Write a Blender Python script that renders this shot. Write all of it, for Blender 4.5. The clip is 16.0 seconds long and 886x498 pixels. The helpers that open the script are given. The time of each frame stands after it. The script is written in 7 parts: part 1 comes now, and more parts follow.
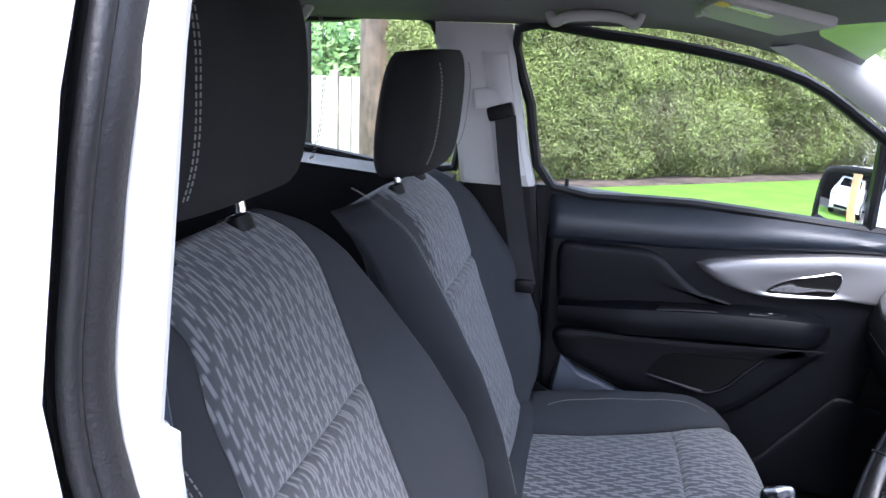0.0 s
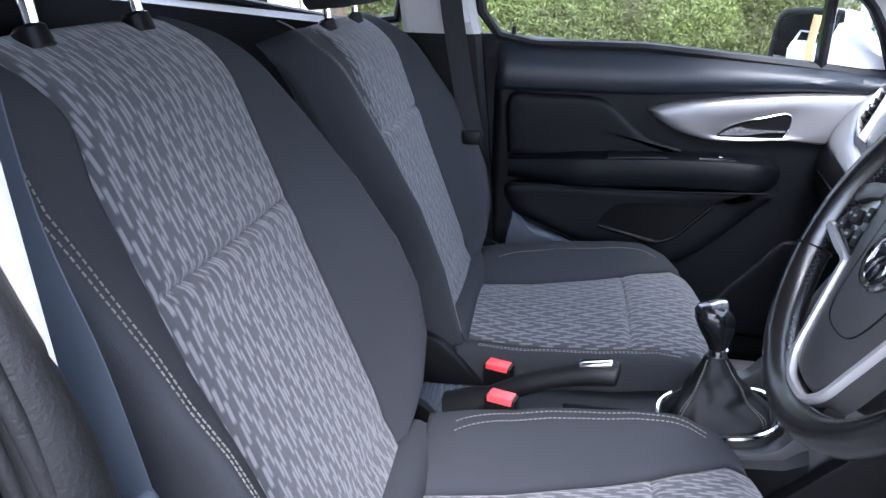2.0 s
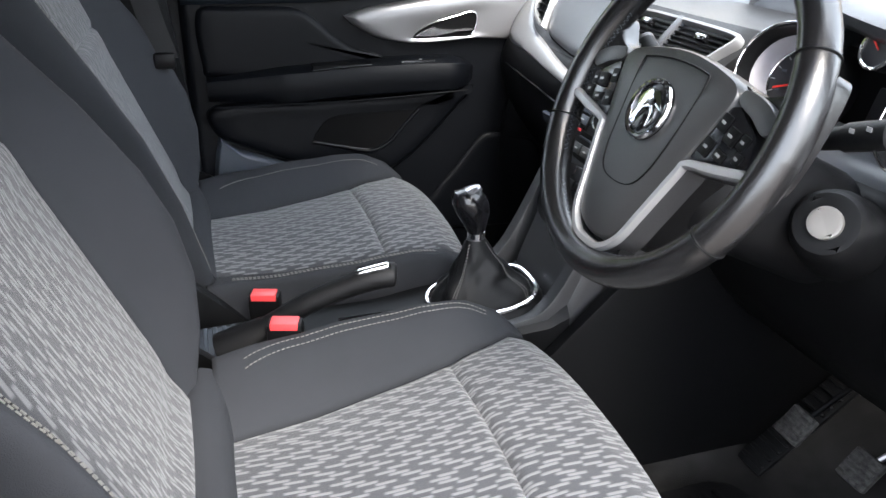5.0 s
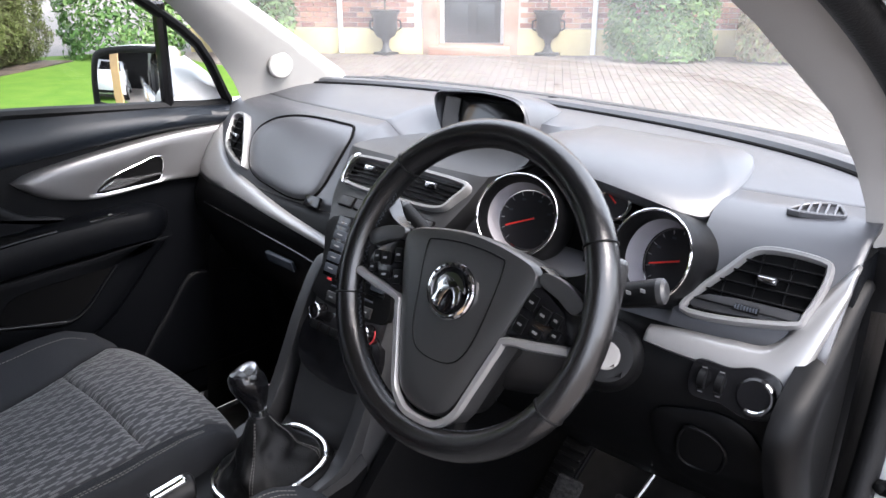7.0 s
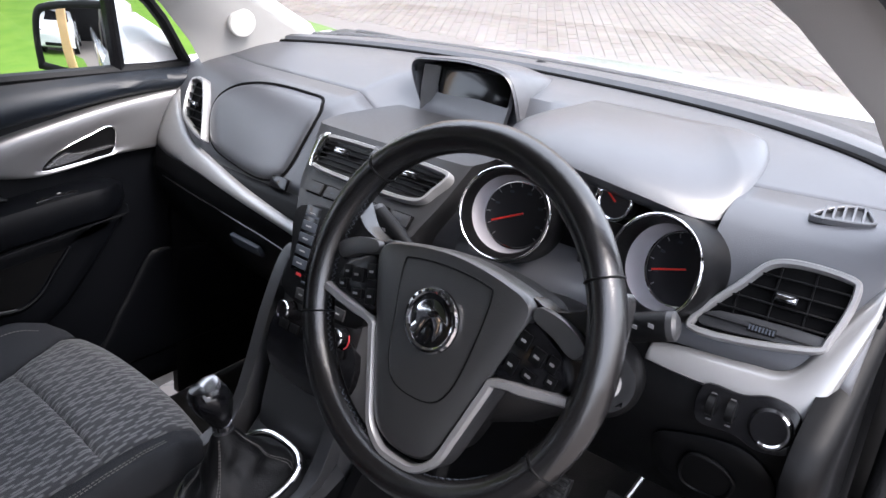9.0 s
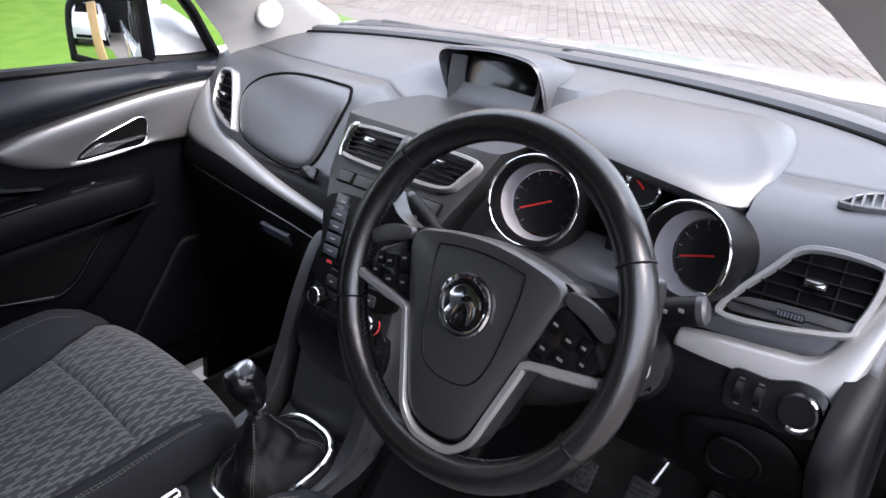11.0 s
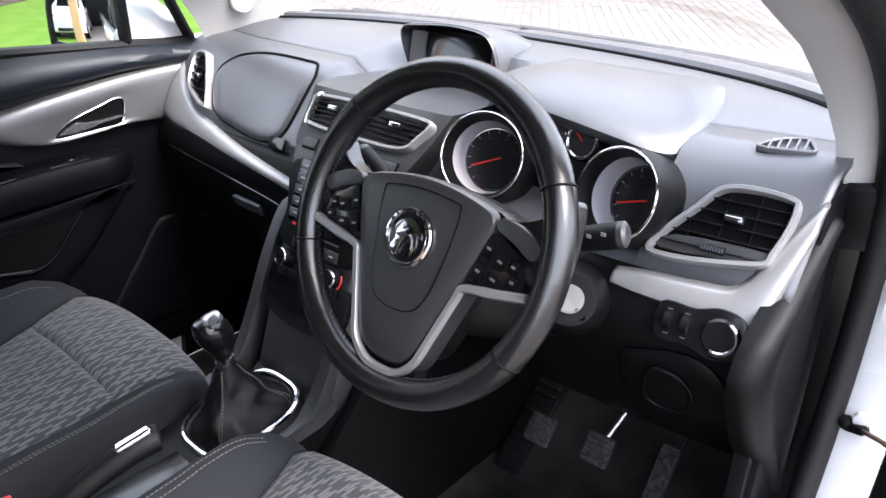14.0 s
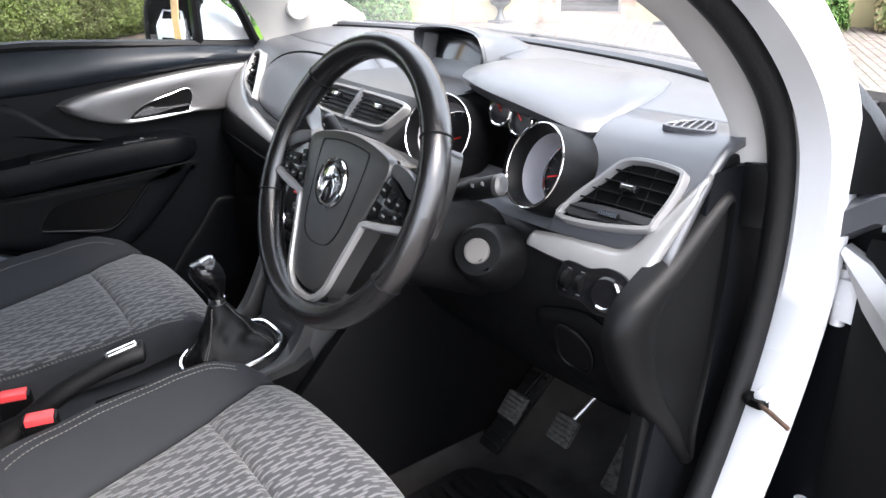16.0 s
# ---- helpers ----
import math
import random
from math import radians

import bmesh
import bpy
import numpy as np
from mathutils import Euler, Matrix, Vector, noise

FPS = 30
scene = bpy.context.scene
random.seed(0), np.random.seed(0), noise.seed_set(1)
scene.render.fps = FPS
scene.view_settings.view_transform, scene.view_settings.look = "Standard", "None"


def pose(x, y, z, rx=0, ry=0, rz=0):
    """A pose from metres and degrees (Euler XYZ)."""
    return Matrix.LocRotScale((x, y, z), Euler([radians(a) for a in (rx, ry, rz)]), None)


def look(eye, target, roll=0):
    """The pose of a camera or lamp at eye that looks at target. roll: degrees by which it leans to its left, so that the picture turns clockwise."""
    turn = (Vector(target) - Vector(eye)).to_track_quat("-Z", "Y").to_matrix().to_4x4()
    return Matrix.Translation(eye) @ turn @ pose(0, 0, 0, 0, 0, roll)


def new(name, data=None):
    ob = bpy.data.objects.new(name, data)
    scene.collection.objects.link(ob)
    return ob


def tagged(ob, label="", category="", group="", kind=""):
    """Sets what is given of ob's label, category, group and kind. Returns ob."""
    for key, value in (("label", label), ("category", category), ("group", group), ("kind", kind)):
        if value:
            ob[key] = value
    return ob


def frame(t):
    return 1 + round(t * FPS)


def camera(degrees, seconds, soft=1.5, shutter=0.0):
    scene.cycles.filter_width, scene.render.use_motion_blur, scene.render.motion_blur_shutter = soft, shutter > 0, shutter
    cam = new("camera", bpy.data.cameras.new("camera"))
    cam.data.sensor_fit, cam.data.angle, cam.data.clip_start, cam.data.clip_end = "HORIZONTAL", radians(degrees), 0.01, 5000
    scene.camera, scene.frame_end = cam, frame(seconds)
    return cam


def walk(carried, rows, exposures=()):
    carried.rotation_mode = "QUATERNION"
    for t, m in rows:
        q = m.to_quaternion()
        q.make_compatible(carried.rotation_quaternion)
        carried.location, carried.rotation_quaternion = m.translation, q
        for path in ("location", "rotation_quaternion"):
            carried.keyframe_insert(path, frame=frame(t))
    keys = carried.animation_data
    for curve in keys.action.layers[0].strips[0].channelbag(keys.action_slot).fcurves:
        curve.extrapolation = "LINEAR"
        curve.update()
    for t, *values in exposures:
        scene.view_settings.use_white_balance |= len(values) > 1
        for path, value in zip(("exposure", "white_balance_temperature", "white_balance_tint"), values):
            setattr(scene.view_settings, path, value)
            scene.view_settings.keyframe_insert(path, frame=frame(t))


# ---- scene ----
cam = camera(60.1, 16.0)
PATH = [
    (0, (-0.082, -1.076, 1.451), (-0.442, 0.829, 0.96), 2.3),
    (0.5, (-0.052, -1.031, 1.448), (-0.471, 0.873, 0.999), 1.3),
    (1, (-0.041, -1.032, 1.427), (-0.467, 0.86, 0.938), 1.5),
    (1.5, (-0.028, -1.046, 1.379), (-0.393, 0.825, 0.771), 1.6),
    (2, (-0.01, -1.072, 1.325), (-0.297, 0.775, 0.614), 0.9),
    (2.5, (0.008, -1.105, 1.262), (-0.17, 0.704, 0.429), 0.7),
    (3, (0.005, -1.136, 1.207), (-0.089, 0.613, 0.242), -0.4),
    (3.2, (0.006, -1.147, 1.187), (-0.08, 0.582, 0.185), -0.8),
    (5.3, (-0.162, -1.026, 1.302), (0.544, 0.656, 0.481), 0.7),
    (5.5, (-0.167, -1.035, 1.325), (0.628, 0.614, 0.519), 0.3),
    (6, (-0.18, -1.005, 1.368), (0.776, 0.586, 0.623), 0.6),
    (6.5, (-0.252, -0.922, 1.405), (0.981, 0.483, 0.693), -0.6),
    (7, (-0.283, -0.894, 1.422), (1.07, 0.394, 0.707), -0.3),
    (7.5, (-0.29, -0.893, 1.427), (1.067, 0.394, 0.717), -0.5),
    (8, (-0.273, -0.861, 1.454), (1.08, 0.421, 0.728), -0.5),
    (8.5, (-0.211, -0.816, 1.453), (1.179, 0.405, 0.693), -0.6),
    (9, (-0.178, -0.8, 1.466), (1.153, 0.405, 0.585), -0.3),
    (9.5, (-0.186, -0.802, 1.476), (1.134, 0.391, 0.561), 0.4),
    (10, (-0.199, -0.8, 1.475), (1.104, 0.423, 0.576), -0.6),
    (12.5, (-0.201, -0.808, 1.464), (1.082, 0.431, 0.559), -1.0),
    (13, (-0.216, -0.829, 1.462), (1.085, 0.41, 0.583), -0.1),
    (13.5, (-0.225, -0.87, 1.437), (1.072, 0.375, 0.562), -1.0),
    (14, (-0.236, -0.901, 1.424), (1.081, 0.324, 0.549), -1.2),
    (14.5, (-0.233, -0.941, 1.412), (1.101, 0.269, 0.543), -1.4),
    (15, (-0.247, -0.981, 1.395), (1.079, 0.248, 0.54), -2.2),
    (15.5, (-0.229, -1.041, 1.392), (1.019, 0.28, 0.558), -3.1),
    (16, (-0.151, -1.196, 1.368), (0.946, 0.287, 0.595), -1.1),
]
EXPOSURES = [(0, 3.5, 5650, 18), (1.5, 3.5, 5600, 18), (3, 3.3, 5700, 12), (5.5, 3.4, 6450, 10), (6.2, 3.4, 6450, 11), (7.0, 2.8, 6400, 15), (8.5, 2.7, 6350, 16), (12.5, 2.57, 6250, 18), (14, 2.97, 6300, 16), (16, 3.1, 6450, 13)]
walk(cam, [(t, look(eye, target, roll)) for t, eye, target, roll in PATH], EXPOSURES)

# ---- world and light ----
world = bpy.data.worlds.new("sky")
scene.world = world
world.use_nodes = True
wn = world.node_tree
sky = wn.nodes.new("ShaderNodeTexSky")
sky.sky_type = "NISHITA"
sky.sun_disc = False
sky.sun_elevation, sky.sun_rotation = radians(50), radians(173)
sky.air_density, sky.dust_density = 1.0, 3.0
wn.nodes["Background"].inputs["Strength"].default_value = 0.12
# thin even cloud between the camera and the blue
cloud = wn.nodes.new("ShaderNodeMix")
cloud.data_type = "RGBA"
cloud.inputs[0].default_value = 0.72
cloud.inputs[7].default_value = (6.1, 6.5, 7.1, 1)
wn.links.new(sky.outputs[0], cloud.inputs[6])
wn.links.new(cloud.outputs[2], wn.nodes["Background"].inputs["Color"])
sun_data = bpy.data.lights.new("sun", "SUN")
sun_data.energy, sun_data.angle, sun_data.color = 1.0, radians(25), (1.0, 0.95, 0.88)
sun = new("sun", sun_data)
sun.matrix_world = look((0.9, -7.2, 8.65), (0, 0, 0))


# ---- materials ----
def material(name, colour, rough=0.6, metal=0.0, vary=0.15, scale=40.0, bump=0.1, bump_scale=400.0, coat=0.0, spec=0.5, tint=None):
    """A principled surface with broad colour drift, fine grain and fine relief, in object space."""
    m = bpy.data.materials.new(name)
    m.use_nodes = True
    t = m.node_tree
    b = t.nodes["Principled BSDF"]
    co = t.nodes.new("ShaderNodeTexCoord")
    n1 = t.nodes.new("ShaderNodeTexNoise")
    n1.inputs["Scale"].default_value, n1.inputs["Detail"].default_value = scale * 0.12, 4
    n2 = t.nodes.new("ShaderNodeTexNoise")
    n2.inputs["Scale"].default_value, n2.inputs["Detail"].default_value = bump_scale, 2
    mix = t.nodes.new("ShaderNodeMix")
    mix.data_type = "RGBA"
    c2 = tint or [c * (1 - vary * 1.6) for c in colour]
    mix.inputs[6].default_value = (*colour, 1)
    mix.inputs[7].default_value = (*c2[:3], 1)
    for n in (n1, n2):
        t.links.new(co.outputs["Object"], n.inputs["Vector"])
    ramp = t.nodes.new("ShaderNodeMapRange")
    ramp.inputs[1].default_value, ramp.inputs[2].default_value = 0.35, 0.7
    t.links.new(n1.outputs["Fac"], ramp.inputs[0])
    t.links.new(ramp.outputs[0], mix.inputs[0])
    t.links.new(mix.outputs[2], b.inputs["Base Color"])
    rr = t.nodes.new("ShaderNodeMapRange")
    rr.inputs[3].default_value, rr.inputs[4].default_value = max(0.02, rough - 0.08), min(1, rough + 0.08)
    t.links.new(n1.outputs["Fac"], rr.inputs[0])
    t.links.new(rr.outputs[0], b.inputs["Roughness"])
    b.inputs["Metallic"].default_value = metal
    b.inputs["Coat Weight"].default_value = coat
    b.inputs["Coat Roughness"].default_value = 0.06
    b.inputs["Specular IOR Level"].default_value = spec
    if bump:
        bp = t.nodes.new("ShaderNodeBump")
        bp.inputs["Strength"].default_value, bp.inputs["Distance"].default_value = bump, 0.002
        t.links.new(n2.outputs["Fac"], bp.inputs["Height"])
        t.links.new(bp.outputs[0], b.inputs["Normal"])
    return m


def woven(name, dark, light):
    """Seat cloth: staggered light dashes that step from thread to thread, on UV in metres (v runs along the dashes)."""
    m = bpy.data.materials.new(name)
    m.use_nodes = True
    t = m.node_tree
    b = t.nodes["Principled BSDF"]

    def math_node(op, a, bb=None):
        n = t.nodes.new("ShaderNodeMath")
        n.operation = op
        for i, v in enumerate((a, bb)):
            if v is None:
                continue
            if isinstance(v, (int, float)):
                n.inputs[i].default_value = v
            else:
                t.links.new(v, n.inputs[i])
        return n.outputs[0]

    uv = t.nodes.new("ShaderNodeUVMap")
    sep = t.nodes.new("ShaderNodeSeparateXYZ")
    t.links.new(uv.outputs[0], sep.inputs[0])
    u, v = sep.outputs[0], sep.outputs[1]
    col = math_node("FLOOR", math_node("DIVIDE", u, 0.0050))
    k = math_node("MODULO", math_node("ADD", col, 3000.0), 6.0)
    saw = math_node("ABSOLUTE", math_node("SUBTRACT", k, 3.0))
    white = t.nodes.new("ShaderNodeTexWhiteNoise")
    white.noise_dimensions = "1D"
    t.links.new(col, white.inputs["W"])
    jit = math_node("MULTIPLY", math_node("SUBTRACT", white.outputs["Value"], 0.5), 0.010)
    shift = math_node("ADD", math_node("MULTIPLY", saw, 0.0155), jit)
    ph = math_node("FRACT", math_node("DIVIDE", math_node("ADD", math_node("ADD", v, shift), 5.0), 0.050))
    on = t.nodes.new("ShaderNodeMapRange")
    on.interpolation_type = "SMOOTHSTEP"
    tri = math_node("ABSOLUTE", math_node("SUBTRACT", ph, 0.5))
    on.inputs[1].default_value, on.inputs[2].default_value = 0.21, 0.33
    t.links.new(tri, on.inputs[0])
    fu = math_node("ABSOLUTE", math_node("SUBTRACT", math_node("FRACT", math_node("DIVIDE", u, 0.0050)), 0.5))
    thread = t.nodes.new("ShaderNodeMapRange")
    thread.inputs[1].default_value, thread.inputs[2].default_value = 0.46, 0.26
    thread.inputs[3].default_value, thread.inputs[4].default_value = 0.08, 1.0
    t.links.new(fu, thread.inputs[0])
    fac = math_node("MULTIPLY", on.outputs[0], thread.outputs[0])
    mix = t.nodes.new("ShaderNodeMix")
    mix.data_type = "RGBA"
    mix.inputs[6].default_value, mix.inputs[7].default_value = (*dark, 1), (*light, 1)
    t.links.new(fac, mix.inputs[0])
    t.links.new(mix.outputs[2], b.inputs["Base Color"])
    b.inputs["Roughness"].default_value = 0.9
    b.inputs["Sheen Weight"].default_value = 0.15
    noise_tex = t.nodes.new("ShaderNodeTexNoise")
    noise_tex.inputs["Scale"].default_value = 900
    h = math_node("ADD", math_node("MULTIPLY", fac, 0.8), math_node("MULTIPLY", noise_tex.outputs["Fac"], 0.5))
    bp = t.nodes.new("ShaderNodeBump")
    bp.inputs["Strength"].default_value, bp.inputs["Distance"].default_value = 0.5, 0.0012
    t.links.new(h, bp.inputs["Height"])
    t.links.new(bp.outputs[0], b.inputs["Normal"])
    return m


def glass(name, rough=0.0, tint=(1, 1, 1)):
    m = bpy.data.materials.new(name)
    m.use_nodes = True
    t = m.node_tree
    b = t.nodes["Principled BSDF"]
    t.nodes.remove(b)
    out = t.nodes["Material Output"]
    tr = t.nodes.new("ShaderNodeBsdfTransparent")
    tr.inputs[0].default_value = (*tint, 1)
    gl = t.nodes.new("ShaderNodeBsdfGlossy")
    gl.inputs["Roughness"].default_value = rough
    lw = t.nodes.new("ShaderNodeLayerWeight")
    lw.inputs[0].default_value = 0.5
    pw = t.nodes.new("ShaderNodeMath")
    pw.operation = "POWER"
    pw.inputs[1].default_value = 4.0
    t.links.new(lw.outputs["Facing"], pw.inputs[0])
    fr = t.nodes.new("ShaderNodeMapRange")
    fr.inputs[3].default_value, fr.inputs[4].default_value = 0.03, 0.8
    t.links.new(pw.outputs[0], fr.inputs[0])
    mx = t.nodes.new("ShaderNodeMixShader")
    t.links.new(fr.outputs[0], mx.inputs[0])
    t.links.new(tr.outputs[0], mx.inputs[1])
    t.links.new(gl.outputs[0], mx.inputs[2])
    t.links.new(mx.outputs[0], out.inputs[0])
    return m


def dusty_glass(name, dust):
    """Glass under a thin film of pale road dust that scatters some of the daylight."""
    m = glass(name, 0.0, (0.95, 0.97, 0.96))
    t = m.node_tree
    out = t.nodes["Material Output"]
    clean = out.inputs[0].links[0].from_socket
    film = t.nodes.new("ShaderNodeBsdfTranslucent")
    film.inputs[0].default_value = (0.85, 0.84, 0.82, 1)
    co = t.nodes.new("ShaderNodeTexCoord")
    n = t.nodes.new("ShaderNodeTexNoise")
    n.inputs["Scale"].default_value, n.inputs["Detail"].default_value = 6, 5
    t.links.new(co.outputs["Object"], n.inputs["Vector"])
    mr = t.nodes.new("ShaderNodeMapRange")
    mr.inputs[1].default_value, mr.inputs[2].default_value = 0.3, 0.7
    mr.inputs[3].default_value, mr.inputs[4].default_value = dust * 0.6, dust * 1.4
    t.links.new(n.outputs["Fac"], mr.inputs[0])
    mx = t.nodes.new("ShaderNodeMixShader")
    t.links.new(mr.outputs[0], mx.inputs[0])
    t.links.new(clean, mx.inputs[1])
    t.links.new(film.outputs[0], mx.inputs[2])
    t.links.new(mx.outputs[0], out.inputs[0])
    return m


DASH2 = material("lower dash plastic", (0.023, 0.0233, 0.0248), 0.38, vary=0.1, bump=0.22, bump_scale=900, spec=0.6)
DASH = material("dash plastic", (0.060, 0.062, 0.069), 0.33, vary=0.1, bump=0.20, bump_scale=900, spec=0.9)
DOORSILVER = material("door silver trim", (0.17, 0.168, 0.17), 0.36, metal=0.65, vary=0.05, bump=0.03)
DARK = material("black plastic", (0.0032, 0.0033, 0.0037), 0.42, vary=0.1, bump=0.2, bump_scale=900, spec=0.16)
GLOSS = material("gloss black", (0.006, 0.006, 0.007), 0.18, vary=0.05, bump=0.0)
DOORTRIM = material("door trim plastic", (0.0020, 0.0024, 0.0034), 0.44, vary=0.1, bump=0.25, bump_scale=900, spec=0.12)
BELTPAD = material("belt-line pad plastic", (0.007, 0.010, 0.015), 0.42, vary=0.1, bump=0.2, bump_scale=900, spec=0.45)
LOCKMETAL = material("brushed lock metal", (0.26, 0.245, 0.23), 0.40, metal=0.7, vary=0.1, bump=0.05)
VISOR = material("visor vinyl", (0.34, 0.33, 0.31), 0.7, vary=0.06, bump=0.25, bump_scale=900)
# near-zero black that paints the shade inside wells, slots and openings
VOID = material("painted shade black", (0.0018, 0.0018, 0.002), 0.8, vary=0.1, bump=0.1, spec=0.1)
SILVER = material("satin silver trim", (0.32, 0.318, 0.318), 0.34, metal=0.5, vary=0.05, bump=0.03)
CHROME = material("chrome", (0.82, 0.82, 0.83), 0.1, metal=1.0, vary=0.03, bump=0.0)
AIRBAG = material("airbag cover vinyl", (0.034, 0.0338, 0.0346), 0.32, vary=0.1, bump=0.22, bump_scale=900, spec=0.9)
LEATHER = material("wheel leather", (0.0075, 0.0072, 0.0076), 0.24, vary=0.15, bump=0.14, bump_scale=700, spec=0.85)
BOOT = material("gaiter leather", (0.0045, 0.0045, 0.005), 0.46, vary=0.15, bump=0.35, bump_scale=500, spec=0.22)
CLOTH = material("plain seat cloth", (0.0215, 0.0228, 0.0262), 0.9, vary=0.08, bump=0.4, bump_scale=1100, spec=0.25)
CLOTH_IN = woven("patterned seat cloth", (0.0270, 0.0282, 0.0318), (0.110, 0.111, 0.115))
HEADCLOTH = material("headrest cloth", (0.014, 0.0135, 0.014), 0.92, vary=0.1, bump=0.4, bump_scale=1100, spec=0.2)
THREAD = material("stitching thread", (0.13, 0.127, 0.118), 0.8, vary=0.1, bump=0.0)
CARPET = material("carpet", (0.034, 0.0325, 0.031), 1.0, vary=0.4, scale=80, bump=0.9, bump_scale=700, spec=0.1)
RUBBER = material("rubber", (0.004, 0.004, 0.0045), 0.55, vary=0.3, bump=0.3, bump_scale=300, spec=0.3)
PEDAL = material("worn pedal rubber", (0.060, 0.057, 0.054), 0.75, vary=0.58, scale=900, bump=0.5, bump_scale=200)
HEADLINER = material("headliner cloth", (0.15, 0.145, 0.14), 0.95, vary=0.06, bump=0.3, bump_scale=900, spec=0.2)
PILLAR = material("pillar trim", (0.36, 0.352, 0.338), 0.6, vary=0.05, bump=0.2, bump_scale=900)
BODY = material("white car paint", (0.60, 0.605, 0.61), 0.25, vary=0.03, bump=0.0, coat=1.0)
RED = material("red plastic", (0.70, 0.055, 0.06), 0.4, vary=0.1, bump=0.0)
BELT = material("seat belt webbing", (0.012, 0.012, 0.013), 0.75, vary=0.1, bump=0.6, bump_scale=600)
GREYPLASTIC = material("grey plastic", (0.040, 0.048, 0.062), 0.45, vary=0.1, bump=0.2, bump_scale=800)
STEEL = material("bare steel", (0.5, 0.49, 0.47), 0.35, metal=1.0, vary=0.2, bump=0.1)
WHITE_MARK = material("pale printed marking", (0.42, 0.42, 0.42), 0.6, vary=0.05, bump=0)
ETCHING = material("etched marking", (0.45, 0.45, 0.25), 0.7, vary=0.05, bump=0)
GLASS = glass("window glass", 0.0, (0.93, 0.96, 0.95))
SCREENGLASS = dusty_glass("dusty windscreen glass", 0.055)
MIRROR = bpy.data.materials.new("mirror silvering")
MIRROR.use_nodes = True
for key, value in (("Base Color", (0.80, 0.81, 0.82, 1)), ("Metallic", 1.0), ("Roughness", 0.0)):
    MIRROR.node_tree.nodes["Principled BSDF"].inputs[key].default_value = value


# ---- building helpers ----
def finish(bm, name, mat, parent=None, label="", smooth=True, recalc=True):
    if recalc:
        bmesh.ops.recalc_face_normals(bm, faces=bm.faces)
    me = bpy.data.meshes.new(name)
    bm.to_mesh(me)
    bm.free()
    if smooth:
        me.shade_smooth()
        me.set_sharp_from_angle(angle=radians(38))
    if mat:
        me.materials.append(mat)
    ob = new(name, me)
    if parent:
        ob.parent = parent
        if parent.type == "EMPTY":
            ob.matrix_parent_inverse = Matrix.Translation(-parent.location)
    if label:
        tagged(ob, label)
    return ob


def part(name, bm, mat, parent, label="", smooth=True):
    return finish(bm, name, mat, parent, label, smooth)


def thing(name, label, category, group="", kind="", at=(0, 0, 0)):
    e = new(name)
    e.empty_display_size = 0.05
    e.location = at
    return tagged(e, label, category, group, kind)


def rbox(lo, hi, r=0.01, seg=2):
    """A box from corner to corner with rounded edges."""
    bm = bmesh.new()
    bmesh.ops.create_cube(bm, size=1)
    lo, hi = Vector(lo), Vector(hi)
    for v in bm.verts:
        v.co = Vector([lo[i] + (hi[i] - lo[i]) * (v.co[i] + 0.5) for i in range(3)])
    if r:
        bmesh.ops.bevel(bm, geom=bm.edges[:], offset=r, segments=seg, profile=0.6, affect="EDGES", clamp_overlap=True)
    return bm


def moved(bm, m):
    bmesh.ops.transform(bm, matrix=m, verts=bm.verts)
    return bm


def join(*bms):
    out = bms[0]
    for b in bms[1:]:
        me = bpy.data.meshes.new("joined")
        b.to_mesh(me)
        b.free()
        out.from_mesh(me)
        bpy.data.meshes.remove(me)
    return out


def loft(rings, closed=True, caps=True):
    """Skin over rings of equally many points."""
    bm = bmesh.new()
    vs = [[bm.verts.new(p) for p in r] for r in rings]
    n = len(rings[0])
    for a, b in zip(vs, vs[1:]):
        for i in range(n if closed else n - 1):
            j = (i + 1) % n
            bm.faces.new((a[i], a[j], b[j], b[i]))
    if caps and closed:
        bm.faces.new(vs[0][::-1])
        bm.faces.new(vs[-1])
    return bm


def smooth_path(pts, n=6, closed=False):
    """Catmull-Rom through points of any dimension."""
    pts = [Vector(p) for p in pts]
    out, m = [], len(pts)
    for i in range(m if closed else m - 1):
        p = [pts[(i + k) % m] if closed else pts[min(max(i + k, 0), m - 1)] for k in (-1, 0, 1, 2)]
        for j in range(n):
            t = j / n
            out.append(0.5 * (2 * p[1] + (p[2] - p[0]) * t + (2 * p[0] - 5 * p[1] + 4 * p[2] - p[3]) * t * t + (3 * p[1] - p[0] - 3 * p[2] + p[3]) * t ** 3))
    if not closed:
        out.append(pts[-1])
    return out


def tube(path, r, n=10, caps=True, flat=1.0, closed=False):
    """A round or flattened rod along a path; r may be one radius or a radius a point."""
    path = [Vector(p) for p in path]
    rings, up = [], None
    m = len(path)
    for i, p in enumerate(path):
        a = path[(i - 1) % m] if closed else path[max(i - 1, 0)]
        b = path[(i + 1) % m] if closed else path[min(i + 1, m - 1)]
        d = (b - a).normalized()
        if up is None:
            up = d.orthogonal().normalized()
        up = (up - d * up.dot(d)).normalized()
        side = d.cross(up)
        rad = r[i] if isinstance(r, (list, tuple)) else r
        rings.append([p + rad * (math.cos(k) * up + flat * math.sin(k) * side) for k in [2 * math.pi * j / n for j in range(n)]])
    if closed:
        rings.append(rings[0])
        bm = loft(rings, True, False)
        bmesh.ops.remove_doubles(bm, verts=bm.verts, dist=1e-6)
        return bm
    return loft(rings, True, caps)


